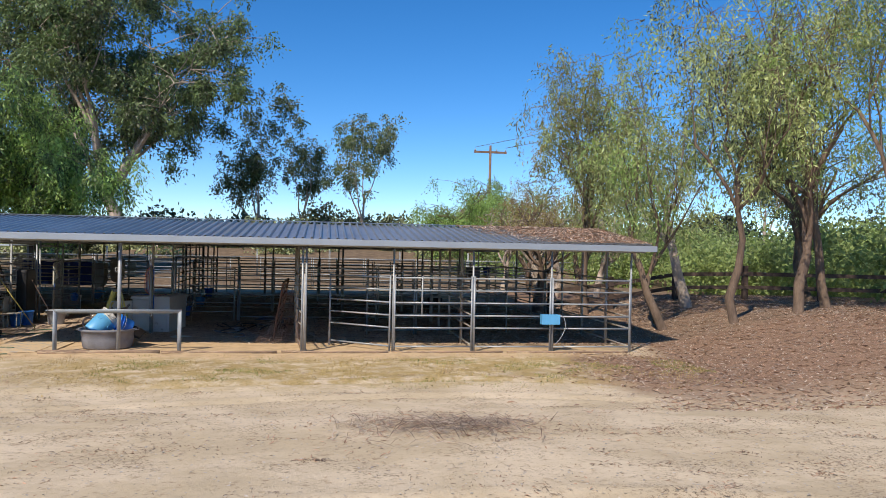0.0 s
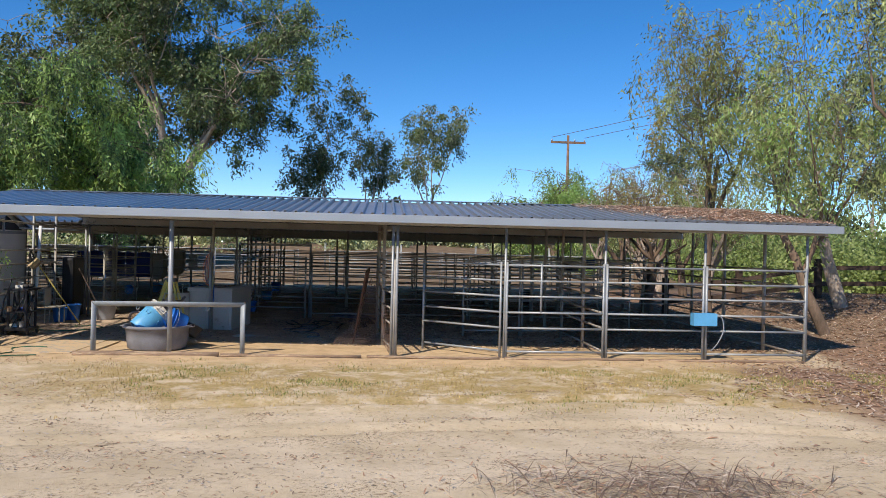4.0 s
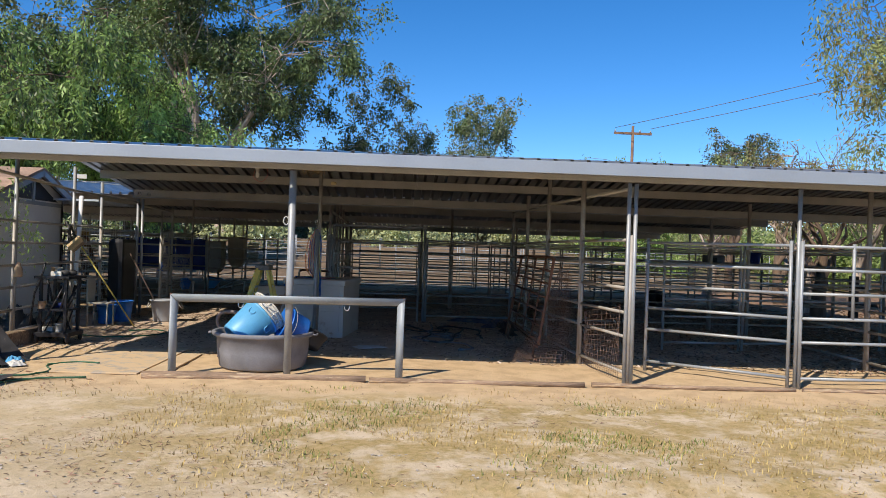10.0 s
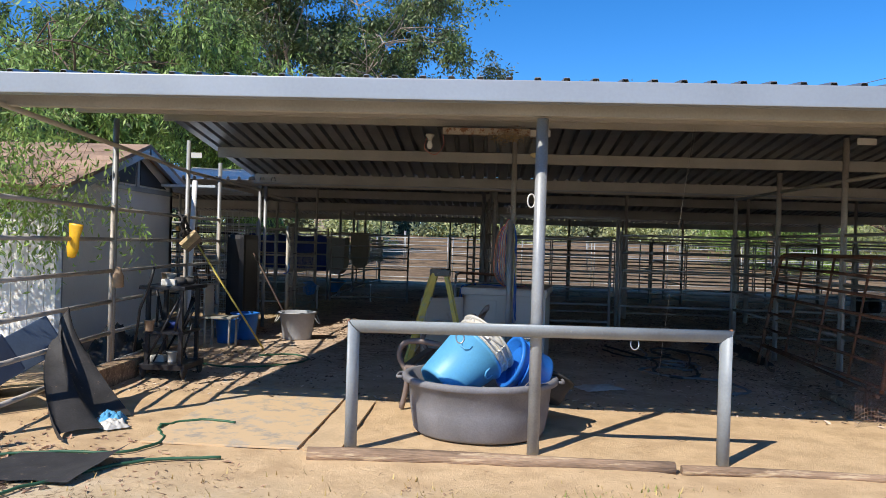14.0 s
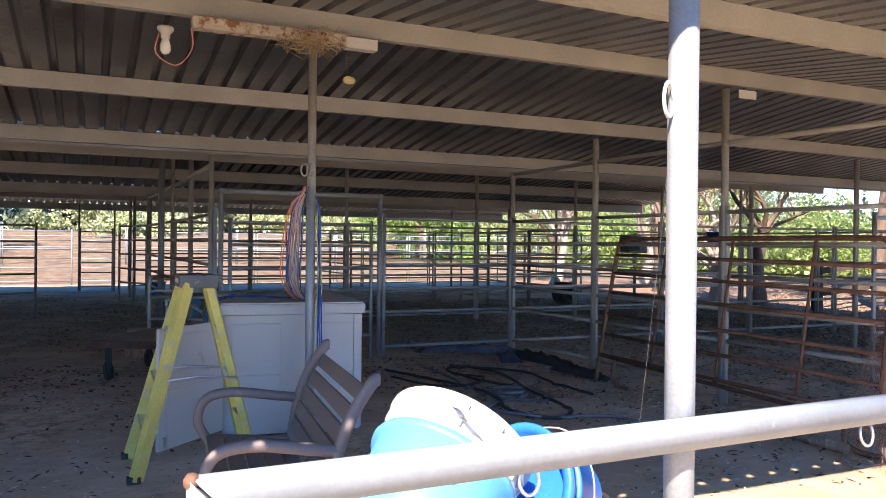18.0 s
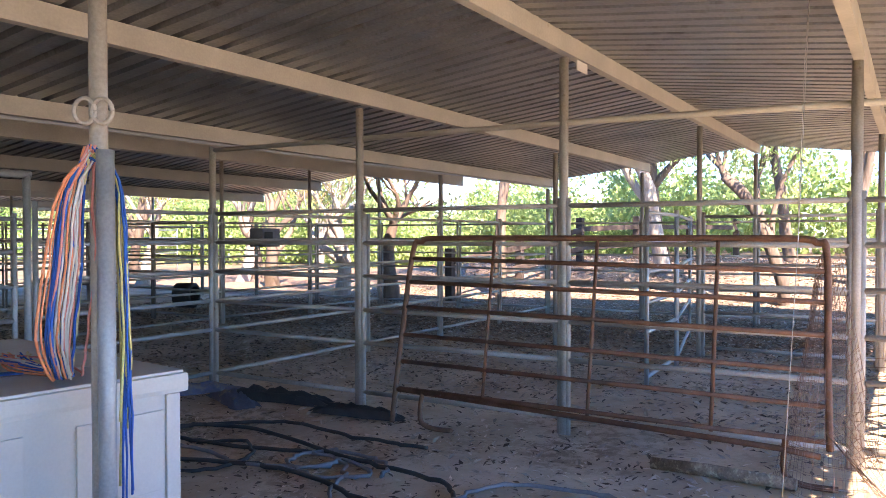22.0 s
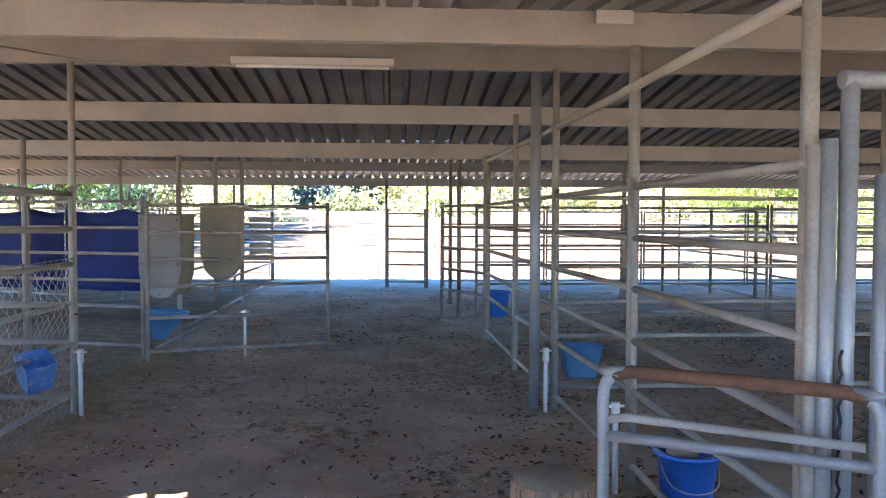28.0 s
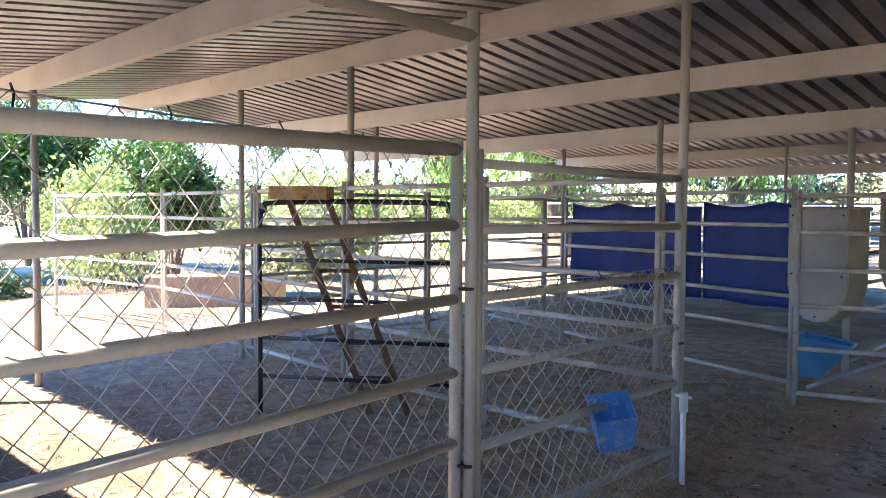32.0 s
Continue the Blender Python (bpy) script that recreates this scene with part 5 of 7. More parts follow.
part("holder", lathe([(0.05, 2.88), (0.055, 2.86), (0.03, 2.83), (0.03, 2.8)], 14, at=(-1.12, 3.1, 0)), WHITEPL, t)
part("bulb", lathe([(0.022, 2.8), (0.034, 2.755), (0.034, 2.72), (0.02, 2.7), (0.001, 2.695)], 14, at=(-1.12, 3.1, 0)), GLOBE, t)
part("cord", tube(path_curve(1, [(-1.16, 3.1, 2.83), (-1.18, 3.1, 2.7), (-1.05, 3.1, 2.63), (-0.95, 3.1, 2.75), (-0.96, 3.06, 2.88)], 0, 5), 0.005, 5), PINK, t)
t = thing("shell_charm", (0.15, 3.1, 2.66), "small cream shell hanging on a thread", "ornament")
part("thread", tube([(0.13, 3.12, 2.88), (0.15, 3.1, 2.68)], 0.002, 4), WIRE, t)
part("shell", ball((0.16, 3.1, 2.65), 0.04, 8, (1.3, 0.5, 0.8)), CREAMROPE, t)
for x, y, z in ((4.07, 3.1, 2.88), (-0.4, 9.0, 2.75), (-4.8, 5.05, 2.75)):
    solo("beam_tag", box(x - 0.12, x + 0.1, y - 0.055, y - 0.045, z - 0.03, z + 0.05, 0.002), WHITEPL, (x, y, z), "small white tag riveted to a beam", "tag", "beam tags")
t = thing("strip_light", (-2.3, 11.03, 2.85), "white fluorescent strip light along a beam", "strip light")
part("housing", box(-3.02, -1.68, 10.98, 11.05, 2.86, 2.92, 0.006), WHITEWOOD, t)
part("tube", tube([(-2.98, 10.99, 2.845), (-1.72, 10.99, 2.845)], 0.017, 10), GLOBE, t)
t = thing("conduit_wire", (-3.02, 11.0, 2.9), "thin dark cable sagging along a roof beam", "cable")
part("wire", tube(path_curve(1, [(-3.02, 11.0, 2.87), (-4.0, 11.02, 2.86), (-4.5, 10.9, 2.9), (-5.5, 10.0, 2.95), (-6.5, 9.2, 2.97)], 0, 6), 0.009, 5), CREAM, t)
t = thing("hanging_cord", (2.3, 1.1, 2.7), "pale cord hanging from a beam with a loop", "cord")
part("cord", tube([(1.55, 1.12, 2.72), (1.42, 1.15, 1.5), (1.3, 1.2, 0.25)], 0.0018, 4), WIRE, t)
part("cord", tube([(1.58, 1.12, 2.72), (1.5, 1.14, 2.2), (1.42, 1.15, 1.6)], 0.0015, 4), WIRE, t)
t = thing("tie_ring", (-0.04, -0.585, 1.87), "white steel ring on the thick post", "ring", "tie rings")
part("ring", tube([(-0.055 + 0.028 * math.cos(a), -0.6 + 0.012 * math.cos(a), 1.87 + 0.05 * math.sin(a)) for a in np.linspace(0, 2 * math.pi, 15)], 0.006, 6), WHITEPL, t)

# ---- brown gate leaning on the pen fence ----
t = thing("leaning_gate", (3.5, 2.8, 0), "rust-brown round-cornered pipe gate leaning on the fence", "gate")


def lean_pt(y, s):
    """A point on the leaning gate: y along it, s up its slope."""
    return (3.36 + 0.25 * s / 1.55, y, 0.02 + s * 0.985)


part("frame", tube(path_curve(1, [lean_pt(4.42, 0.0), lean_pt(4.4, 0.7), lean_pt(4.36, 1.42), lean_pt(4.28, 1.5), lean_pt(4.1, 1.53), lean_pt(2.8, 1.53), lean_pt(1.5, 1.53), lean_pt(1.3, 1.5), lean_pt(1.24, 1.42), lean_pt(1.22, 0.7), lean_pt(1.2, 0.22)], 0, 4), 0.022, 8), RUST, t)
for s in (0.28, 0.5, 0.72, 0.95, 1.16, 1.36):
    part("rail", tube([lean_pt(4.38, s), lean_pt(1.22, s * 0.97)], 0.017, 8), RUST, t)
part("rail", tube([lean_pt(4.4, 0.27), lean_pt(1.5, 0.2), lean_pt(1.25, 0.18)], 0.02, 8), RUST, t)
for y in (3.6, 2.75, 1.9):
    part("upright", tube([lean_pt(y, 0.25), lean_pt(y, 1.53)], 0.014, 6), RUST, t)
for y in (4.15, 1.45):
    part("foot_loop", tube(path_curve(1, [lean_pt(y, 0.26), lean_pt(y, 0.06), lean_pt(y - 0.1, 0.0), lean_pt(y - 0.3, 0.0)], 0, 4), 0.02, 8), RUST, t)


# ---- wire things ----
def wire_grid(fn, nu, nv, r, steps=10):
    bm = bmesh.new()
    for i in range(nu + 1):
        tube([fn(i / nu, k / steps) for k in range(steps + 1)], r, 3, bm, cap=False)
    for j in range(nv + 1):
        tube([fn(k / steps, j / nv) for k in range(steps + 1)], r, 3, bm, cap=False)
    return bm


def chain_link(a, b, z0, z1, pitch=0.062, r=0.0027, sag=0.012, seed=1):
    """A woven diamond mesh between two places, from z0 to z1."""
    a, b = Vector((*a, 0)), Vector((*b, 0))
    d = (b - a)
    length = d.length
    d.normalize()
    side = Vector((-d.y, d.x, 0))
    rows = int((z1 - z0) / pitch)
    bm = bmesh.new()
    for k in range(int(length / pitch)):
        u = (k + 0.5) * pitch
        pts = []
        for j in range(rows + 1):
            off = pitch / 2 * (1 if (j + k) % 2 else -1) * 1.0
            w = side * (0.004 * (1 if j % 2 else -1) + sag * noise.noise((u * 2, j * 0.15, seed)))
            pts.append(a + d * (u + off) + w + Vector((0, 0, z0 + j * pitch)))
        tube(pts, r, 3, bm, cap=False)
    return bm


def net_thing(a, b, z0, z1, label, **kw):
    o = thing("wire_mesh", (*a, z0), label, "wire mesh", "chain-link mesh on stall panels")
    part("mesh", chain_link(a, b, z0, z1, **kw), WIRE, o)
    part("edge_wire", tube([(*a, z1 - 0.03), ((a[0] + b[0]) / 2, (a[1] + b[1]) / 2, z1 - 0.045), (*b, z1 - 0.03)], 0.003, 5), WIRE, o)
    part("edge_wire", tube([(*a, z0 + 0.03), ((a[0] + b[0]) / 2, (a[1] + b[1]) / 2, z0 + 0.02), (*b, z0 + 0.03)], 0.003, 5), WIRE, o)
    for k in range(5):
        f = (k + 0.5) / 5
        x, y = a[0] + (b[0] - a[0]) * f, a[1] + (b[1] - a[1]) * f
        part("tie", tube([(x, y, z1 - 0.07), (x + 0.012, y, z1 - 0.04), (x - 0.01, y, z1 - 0.015)], 0.003, 4), DARKRUBBER, o)


net_thing((-3.9, 7.03), (-4.3, 9.0), 0.1, 1.86, "loose chain-link mesh wired to a stall gate", pitch=0.064, r=0.0021, sag=0.03)
net_thing((-4.25, 9.1), (-4.25, 10.93), 0.02, 1.3, "loose chain-link mesh wired to a stall panel", pitch=0.052, r=0.002, sag=0.06)
net_thing((-9.4, 11.25), (-9.4, 13.8), 0.1, 1.8, "chain-link mesh on a far stall side", pitch=0.09)
net_thing((-14.2, 10.9), (-9.5, 11.15), 0.1, 1.8, "chain-link mesh on a far stall side", pitch=0.1)
for k, (x, y, z) in enumerate(((-3.89, 7.02, 0.62), (-3.89, 7.02, 1.3), (-3.89, 7.02, 1.62), (-4.28, 9.05, 0.5), (-4.28, 9.05, 1.25), (-4.28, 10.93, 0.8))):
    t = thing("cable_tie", (x, y, z), "black plastic tie round a gate post", "cable tie", "cable ties")
    part("band", lathe([(0.035, z), (0.037, z), (0.037, z + 0.012), (0.035, z + 0.012)], 12, at=(x, y, 0)), DARKRUBBER, t)
t = thing("twine", (-3.89, 7.02, 1.1), "blue twine knotted round the stall gate", "twine")
part("twine", tube(path_curve(3, [(-3.85, 7.0, 1.12), (-3.85, 6.97, 1.0), (-3.88, 6.97, 0.95), (-3.93, 7.0, 0.94), (-3.93, 7.06, 0.95), (-3.87, 7.07, 0.94), (-3.83, 7.0, 0.93)], 0.004, 5), 0.008, 5), BLUEROPE, t)
# crumpled roll of rusty mesh by the fence
t = thing("wire_mesh_roll", (3.2, 1.3, 0), "crumpled roll of rusty welded wire mesh leaning on the fence", "wire mesh")


def roll_fn(u, v):
    """Netting wound one and a half times into a leaning cone."""
    a = 0.6 + 9.6 * u
    r = (0.33 - 0.07 * u) * (1 - v) ** 1.1 + 0.075 + 0.02 * math.sin(5 * a + 4 * v)
    return (3.5 + 0.28 * v + r * math.cos(a), 1.2 + 0.05 * v + r * 0.8 * math.sin(a), 0.01 + 1.42 * v * (0.94 + 0.06 * math.sin(3 * a)))


part("mesh", wire_grid(roll_fn, 46, 22, 0.0014, 40), RUSTWIRE, t)


def flap_fn(u, v):
    """Its loose end, fanned out over the sand."""
    return (2.95 + 0.62 * u + 0.14 * v, 0.75 + 0.3 * v + 0.18 * math.sin(2.6 * u), 0.02 + 0.42 * v * (0.55 + 0.45 * u) + 0.03 * math.sin(6 * u))


part("mesh", wire_grid(flap_fn, 15, 9, 0.0022, 12), RUSTWIRE, t)
t = thing("wire_mesh_roll", (4.35, 0.2, 0), "crumpled strip of rusty wire mesh along a fence", "wire mesh")
part("mesh", wire_grid(lambda u, v: (4.12 - 0.12 * u + 0.1 * math.sin(7 * u) * v, -0.45 + 1.5 * u, 0.02 + (0.95 - 0.25 * u) * v), 18, 12, 0.0022, 14), RUSTWIRE, t)

# ---- hoses and rags on the floor ----
rng = random.Random(21)
for k, (pts, r) in enumerate((
    ([(1.5, 5.9), (1.7, 5.2), (1.95, 4.3), (1.75, 3.4), (2.0, 3.05), (2.25, 3.3), (2.35, 4.0), (2.6, 5.2), (2.45, 5.75), (2.15, 5.6), (2.2, 5.0), (2.35, 4.4)], 0.015),
    ([(2.0, 6.0), (2.0, 5.2), (1.9, 4.6), (2.1, 4.15), (2.3, 4.1), (2.1, 3.9), (1.6, 3.6), (1.9, 3.1), (2.4, 2.9), (2.53, 2.27), (2.3, 2.1)], 0.013),
    ([(2.3, 5.9), (2.9, 5.2), (2.85, 4.4), (2.84, 3.74)], 0.014),
    ([(2.35, 4.4), (2.28, 3.9), (2.1, 3.75), (1.95, 4.05), (2.1, 4.4), (2.45, 4.3), (2.4, 3.8), (2.15, 3.65)], 0.012),
    ([(1.4, 5.4), (1.6, 4.8), (2.0, 4.7), (2.3, 5.0), (2.1, 5.3)], 0.012))):
    t = thing("hose", (*pts[0], 0), "old grey-brown hose lying in loops on the dirt", "hose", "hoses on the dirt")
    part("hose", tube(path_curve(k, [(x, y, 0.015 + 0.01 * rng.random()) for x, y in pts], 0.012, 8), r, 6), RUBBER if k % 2 else DARKRUBBER, t)


def rag(cx, cy, w, l, h, turn, mat, seed, label, name="crumpled_tarp"):
    bm = bmesh.new()
    n = 22
    vs = []
    for i in range(n + 1):
        for j in range(n + 1):
            u, v = i / n - 0.5, j / n - 0.5
            e = max(0, 1 - (2 * max(abs(u), abs(v))) ** 3)
            z = h * e * (0.45 + 0.8 * abs(noise.noise((u * 5 + seed, v * 6, seed))) + 0.4 * abs(noise.noise((u * 14, v * 14, seed)))) + 0.006
            vs.append(bm.verts.new(Vector((cx, cy, 0)) + Matrix.Rotation(turn, 3, "Z") @ Vector((u * w * (1 + 0.3 * noise.noise((v * 4, seed, 0))), v * l * (1 + 0.3 * noise.noise((u * 4, 0, seed))), z))))
    for i in range(n):
        for j in range(n):
            f = bm.faces.new((vs[i * (n + 1) + j], vs[(i + 1) * (n + 1) + j], vs[(i + 1) * (n + 1) + j + 1], vs[i * (n + 1) + j + 1]))
            f.smooth = True
    return solo(name, bm, mat, (cx, cy, 0), label, "tarp", "heaps of tarp and matting")


NAVYCLOTH = material("dusty_navy", (0.09, 0.10, 0.15), 0.9, 0, 0.3, 3, 0.2, 40, (0.22, 0.18, 0.15), 0.5)
for cx, cy, w, l, h, turn, mat, seed, lab in ((3.2, 6.95, 1.3, 0.28, 0.12, -0.5, NAVYCLOTH, 3, "crumpled navy tarp strip at the fence foot"), (2.75, 7.2, 0.7, 0.2, 0.08, 0.2, NAVYCLOTH, 4, "crumpled navy tarp strip at the fence foot"), (3.55, 5.9, 0.25, 1.1, 0.12, 0.15, DARKRUBBER, 5, "dusty black matting twisted along the fence"), (3.3, 6.2, 0.25, 0.8, 0.1, -0.4, NAVYCLOTH, 6, "crumpled navy tarp strip at the fence foot"), (3.45, 4.85, 0.18, 0.9, 0.11, 0.12, DARKRUBBER, 8, "dusty black matting twisted along the fence")):
    rag(cx, cy, w, l, h, turn, mat, seed, lab)
rag(0.9, 2.2, 0.5, 0.3, 0.04, 0.5, WHITEPL, 11, "grey dust-covered rag flat on the dirt")
t = thing("fallen_log", (3.3, 1.8, 0), "thin grey-brown log lying on the dirt under the gate", "log")
part("log", tube([(3.3, 2.26, 0.03), (3.31, 1.9, 0.035), (3.29, 1.37, 0.032)], [0.04, 0.043, 0.038], 9), LOGWOOD, t)

# ---- white shed ----
SX0, SX1, SY0, SY1 = -9.85, -5.6, 2.85, 6.1
t = thing("white_shed", (-7.7, 4.8, 0), "small white board shed with a brown shingle roof", "shed")
part("footing", box(SX0 - 0.1, SX1 + 0.1, SY0 - 0.25, SY1 + 0.1, -0.1, 0.14, 0.01), CONCRETE, t)
part("wall", box(SX0, SX1, SY1 - 0.1, SY1, 0.14, 2.36), WHITEWOOD, t)
part("wall", box(SX0, SX0 + 0.1, SY0, SY1 - 0.1, 0.14, 2.15), WHITEWOOD, t)
w = part("wall", box(SX0 + 0.1, SX1 - 0.1, SY0 + 0.02, SY0 + 0.1, 0.14, 2.15), WHITEWOOD, t)
n = 20
for k in range(n):
    x = SX0 + (SX1 - SX0) * k / n
    part("board", box(x + 0.004, x + (SX1 - SX0) / n - 0.004, SY0 - 0.005, SY0 + 0.02, 0.16, 2.14, 0.003), WHITEWOOD, w)
YM = 4.8
bm = bmesh.new()
prof = [(SY0, 0.14), (SY1, 0.14), (SY1, 2.37), (YM, 2.82), (SY0, 2.15)]
vs = [[bm.verts.new((x, y, z)) for y, z in prof] for x in (SX1 - 0.1, SX1)]
for k in range(5):
    bm.faces.new((vs[0][k], vs[1][k], vs[1][(k + 1) % 5], vs[0][(k + 1) % 5]))
bm.faces.new(vs[0])
bm.faces.new(vs[1][::-1])
bmesh.ops.recalc_face_normals(bm, faces=bm.faces)
part("gable_wall", bm, WHITEWOOD, t, "plain pale grey-white gable wall")
for s in (-1, 1):
    bm = bmesh.new()
    q = [(YM + s * 0.08, 2.28), (YM + s * 1.0, 2.28), (YM + s * 0.08, 2.66)]
    a = [bm.verts.new((SX1 + 0.004, y, z)) for y, z in q]
    b = [bm.verts.new((SX1 + 0.02, y, z)) for y, z in q]
    bm.faces.new(a)
    bm.faces.new(b)
    for k in range(3):
        bm.faces.new((a[k], a[(k + 1) % 3], b[(k + 1) % 3], b[k]))
    bmesh.ops.recalc_face_normals(bm, faces=bm.faces)
    part("gable_vent", bm, BLACKMETAL, t, "dark triangular gable vent")
part("vent_trim", box(SX1 + 0.005, SX1 + 0.03, YM - 0.04, YM + 0.04, 2.2, 2.8, 0.004), FASCIA, t)
part("vent_trim", box(SX1 + 0.005, SX1 + 0.03, YM - 1.2, YM + 1.2, 2.18, 2.25, 0.004), FASCIA, t)
for s in (-1, 1):
    L = math.hypot(YM - SY0 + 0.3, 0.75) if s < 0 else 1.58
    rows = 9
    m = Matrix.Translation((0, YM, 2.86)) @ pose(0, 0, 0, -s * math.degrees(math.atan2(0.67, YM - SY0)), 0, 0)
    slope = part("roof_slope", box(SX0 - 0.25, SX1 + 0.2, min(0, s * L), max(0, s * L), -0.03, -0.002, m=m), SHINGLE, t, "brown shingle roof slope strewn with leaves")
    for r in range(rows):
        y0, y1 = s * r * L / rows, s * (r + 1.12) * L / rows
        part("shingle_course", box(SX0 - 0.25, SX1 + 0.2, min(y0, y1), max(y0, y1), 0.0, 0.022 + 0.004 * (r % 2), m=m), SHINGLE, slope)
    bm = box(SX1 + 0.14, SX1 + 0.2, 0 if s > 0 else -L, L if s > 0 else 0, -0.13, -0.02, m=Matrix.Translation((0, YM, 2.86)) @ pose(0, 0, 0, -s * math.degrees(math.atan2(0.67, YM - SY0)), 0, 0))
    part("barge_board", bm, FASCIA, t, "grey painted barge board")
part("corner_trim", box(SX0 - 0.03, SX0 + 0.06, SY0 - 0.03, SY0 + 0.0, 0.14, 2.15, 0.004), FASCIA, t)
part("corner_trim", box(SX1 - 0.06, SX1 + 0.02, SY0 - 0.03, SY0 + 0.0, 0.14, 2.15, 0.004), FASCIA, t)
# pipe loops before the shed
for pts in ([(-8.75, 0.95, -0.05), (-8.75, 0.95, 1.35), (-8.68, 1.0, 1.52), (-8.5, 1.02, 1.58), (-7.2, 1.3, 1.6), (-6.75, 1.4, 1.58), (-6.6, 1.42, 1.45), (-6.6, 1.42, -0.05)], [(-8.3, 2.3, 0.1), (-8.3, 2.3, 1.25), (-8.15, 2.3, 1.48), (-7.9, 2.3, 1.5), (-6.6, 2.3, 1.5)]):
    o = thing("pipe_loop", pts[0], "bent grey pipe rail standing before the white shed", "rail", "bent pipe rails")
    part("pipe", tube(path_curve(1, pts, 0, 4), 0.03, 10), GALV, o)
solo("upturned_bucket", lathe([(0.2, 0), (0.22, 0.02), (0.19, 0.36), (0.17, 0.42), (0.001, 0.43)], 22, at=(-9.6, 0.7, 0)), BROWNPL, (-9.6, 0.7, 0), "brown plastic bucket upside down on sand", "bucket")
solo("drain_pipe", tube([(-9.35, 0.9, 0.1), (-8.2, 1.1, 0.1)], 0.1, 14), BROWNPL, (-9.3, 0.9, 0), "short brown pipe lying by the shed", "pipe")
for k, (x, y, l, r) in enumerate(((-8.2, 1.9, 1.5, 4), (-7.4, 2.05, 1.3, -6), (-7.9, 2.2, 1.2, 12))):
    solo("loose_board", box(-l / 2, l / 2, -0.07, 0.07, 0.14 + 0.02 * k, 0.17 + 0.02 * k, 0.004, m=Matrix.Translation((x, y, 0)) @ pose(0, 0, 0, 0, 0, r)), PLY, (x, y, 0.14), "weathered loose board lying before the shed", "board", "loose boards")
# lamp post with globes
LX, LY = -10.9, 6.2
t = thing("lamp_post", (LX, LY, 0), "ornate black lamp post with white globes, wrapped in vine", "lamp post")
part("pole", lathe([(0.12, 0), (0.1, 0.6), (0.06, 0.8), (0.05, 4.6), (0.07, 4.7), (0.05, 5.5)], 14, at=(LX, LY, 0)), material("vine_bark", (0.30, 0.15, 0.06), 0.9, 0, 0.4, 6, 0.5, 30), t)
for a in range(4):
    c, s = math.cos(a * math.pi / 2 + 0.5), math.sin(a * math.pi / 2 + 0.5)
    part("arm", tube(path_curve(1, [(LX, LY, 4.9), (LX + 0.25 * c, LY + 0.25 * s, 4.8), (LX + 0.42 * c, LY + 0.42 * s, 4.9)], 0, 4), 0.03, 8), BLACKMETAL, t)
    part("cup", lathe([(0.04, 4.88), (0.12, 4.95), (0.1, 5.0)], 12, at=(LX + 0.42 * c, LY + 0.42 * s, 0)), BLACKMETAL, t)
    part("globe", ball((LX + 0.42 * c, LY + 0.42 * s, 4.82), 0.17, 16), GLOBE, t)
part("finial", lathe([(0.05, 5.3), (0.14, 5.4), (0.12, 5.5), (0.06, 5.6)], 14, at=(LX, LY, 0)), BLACKMETAL, t)
part("globe", ball((LX, LY, 5.76), 0.18, 16), GLOBE, t)

# ---- clutter along the west fence ----
solo("traffic_cone", lathe([(0.13, 0.0), (0.13, 0.025), (0.1, 0.03), (0.028, 0.45), (0.02, 0.46), (0.001, 0.46)], 22, at=(-4.0, -1.29, 0)), ORANGE, (-4.0, -1.29, 0), "faded orange-brown traffic cone on sand", "traffic cone")
SLATE = material("slate_blue_plastic", (0.06, 0.09, 0.15), 0.5, 0, 0.15, 4, 0.1, 50, (0.2, 0.18, 0.16), 0.15)
t = thing("feed_bucket", (-4.34, -1.17, 0), "slate blue plastic bucket with a pale lid rim", "bucket")
part("bucket_wall", tapered(-4.34, -1.17, 0.15, 0.185, 0.34, 0.01, 24), SLATE, t)
part("bail", tube(path_curve(1, [(-4.53, -1.17, 0.3), (-4.5, -1.3, 0.2), (-4.34, -1.37, 0.16), (-4.18, -1.3, 0.2), (-4.15, -1.17, 0.3)], 0, 4), 0.004, 5), WIRE, t)
for k, (at, way, sz, lab) in enumerate((((-4.75, -0.1, 0.12), (-0.35, -0.45, 0.9), (0.5, 0.8), "slate blue plastic trough tipped against the fence"), ((-4.85, 0.75, 0.15), (-0.5, -0.2, 0.9), (0.45, 0.85), "slate blue plastic cart tub tipped against the fence"))):
    w, l = sz
    m = aimed(at, way, 20 * k)
    b = box(-w / 2, w / 2, -l / 2, l / 2, 0, 0.02, 0.004)
    for q in ((-w / 2 - 0.06, -w / 2 - 0.03, -l / 2 - 0.05, l / 2 + 0.05), (w / 2 + 0.03, w / 2 + 0.06, -l / 2 - 0.05, l / 2 + 0.05), (-w / 2 - 0.05, w / 2 + 0.05, -l / 2 - 0.06, -l / 2 - 0.03), (-w / 2 - 0.05, w / 2 + 0.05, l / 2 + 0.03, l / 2 + 0.06)):
        join(b, box(q[0], q[1], q[2], q[3], 0.0, 0.36, 0.008))
    b.transform(m)
    solo("plastic_trough", b, SLATE, at, lab, "trough", "tipped troughs")
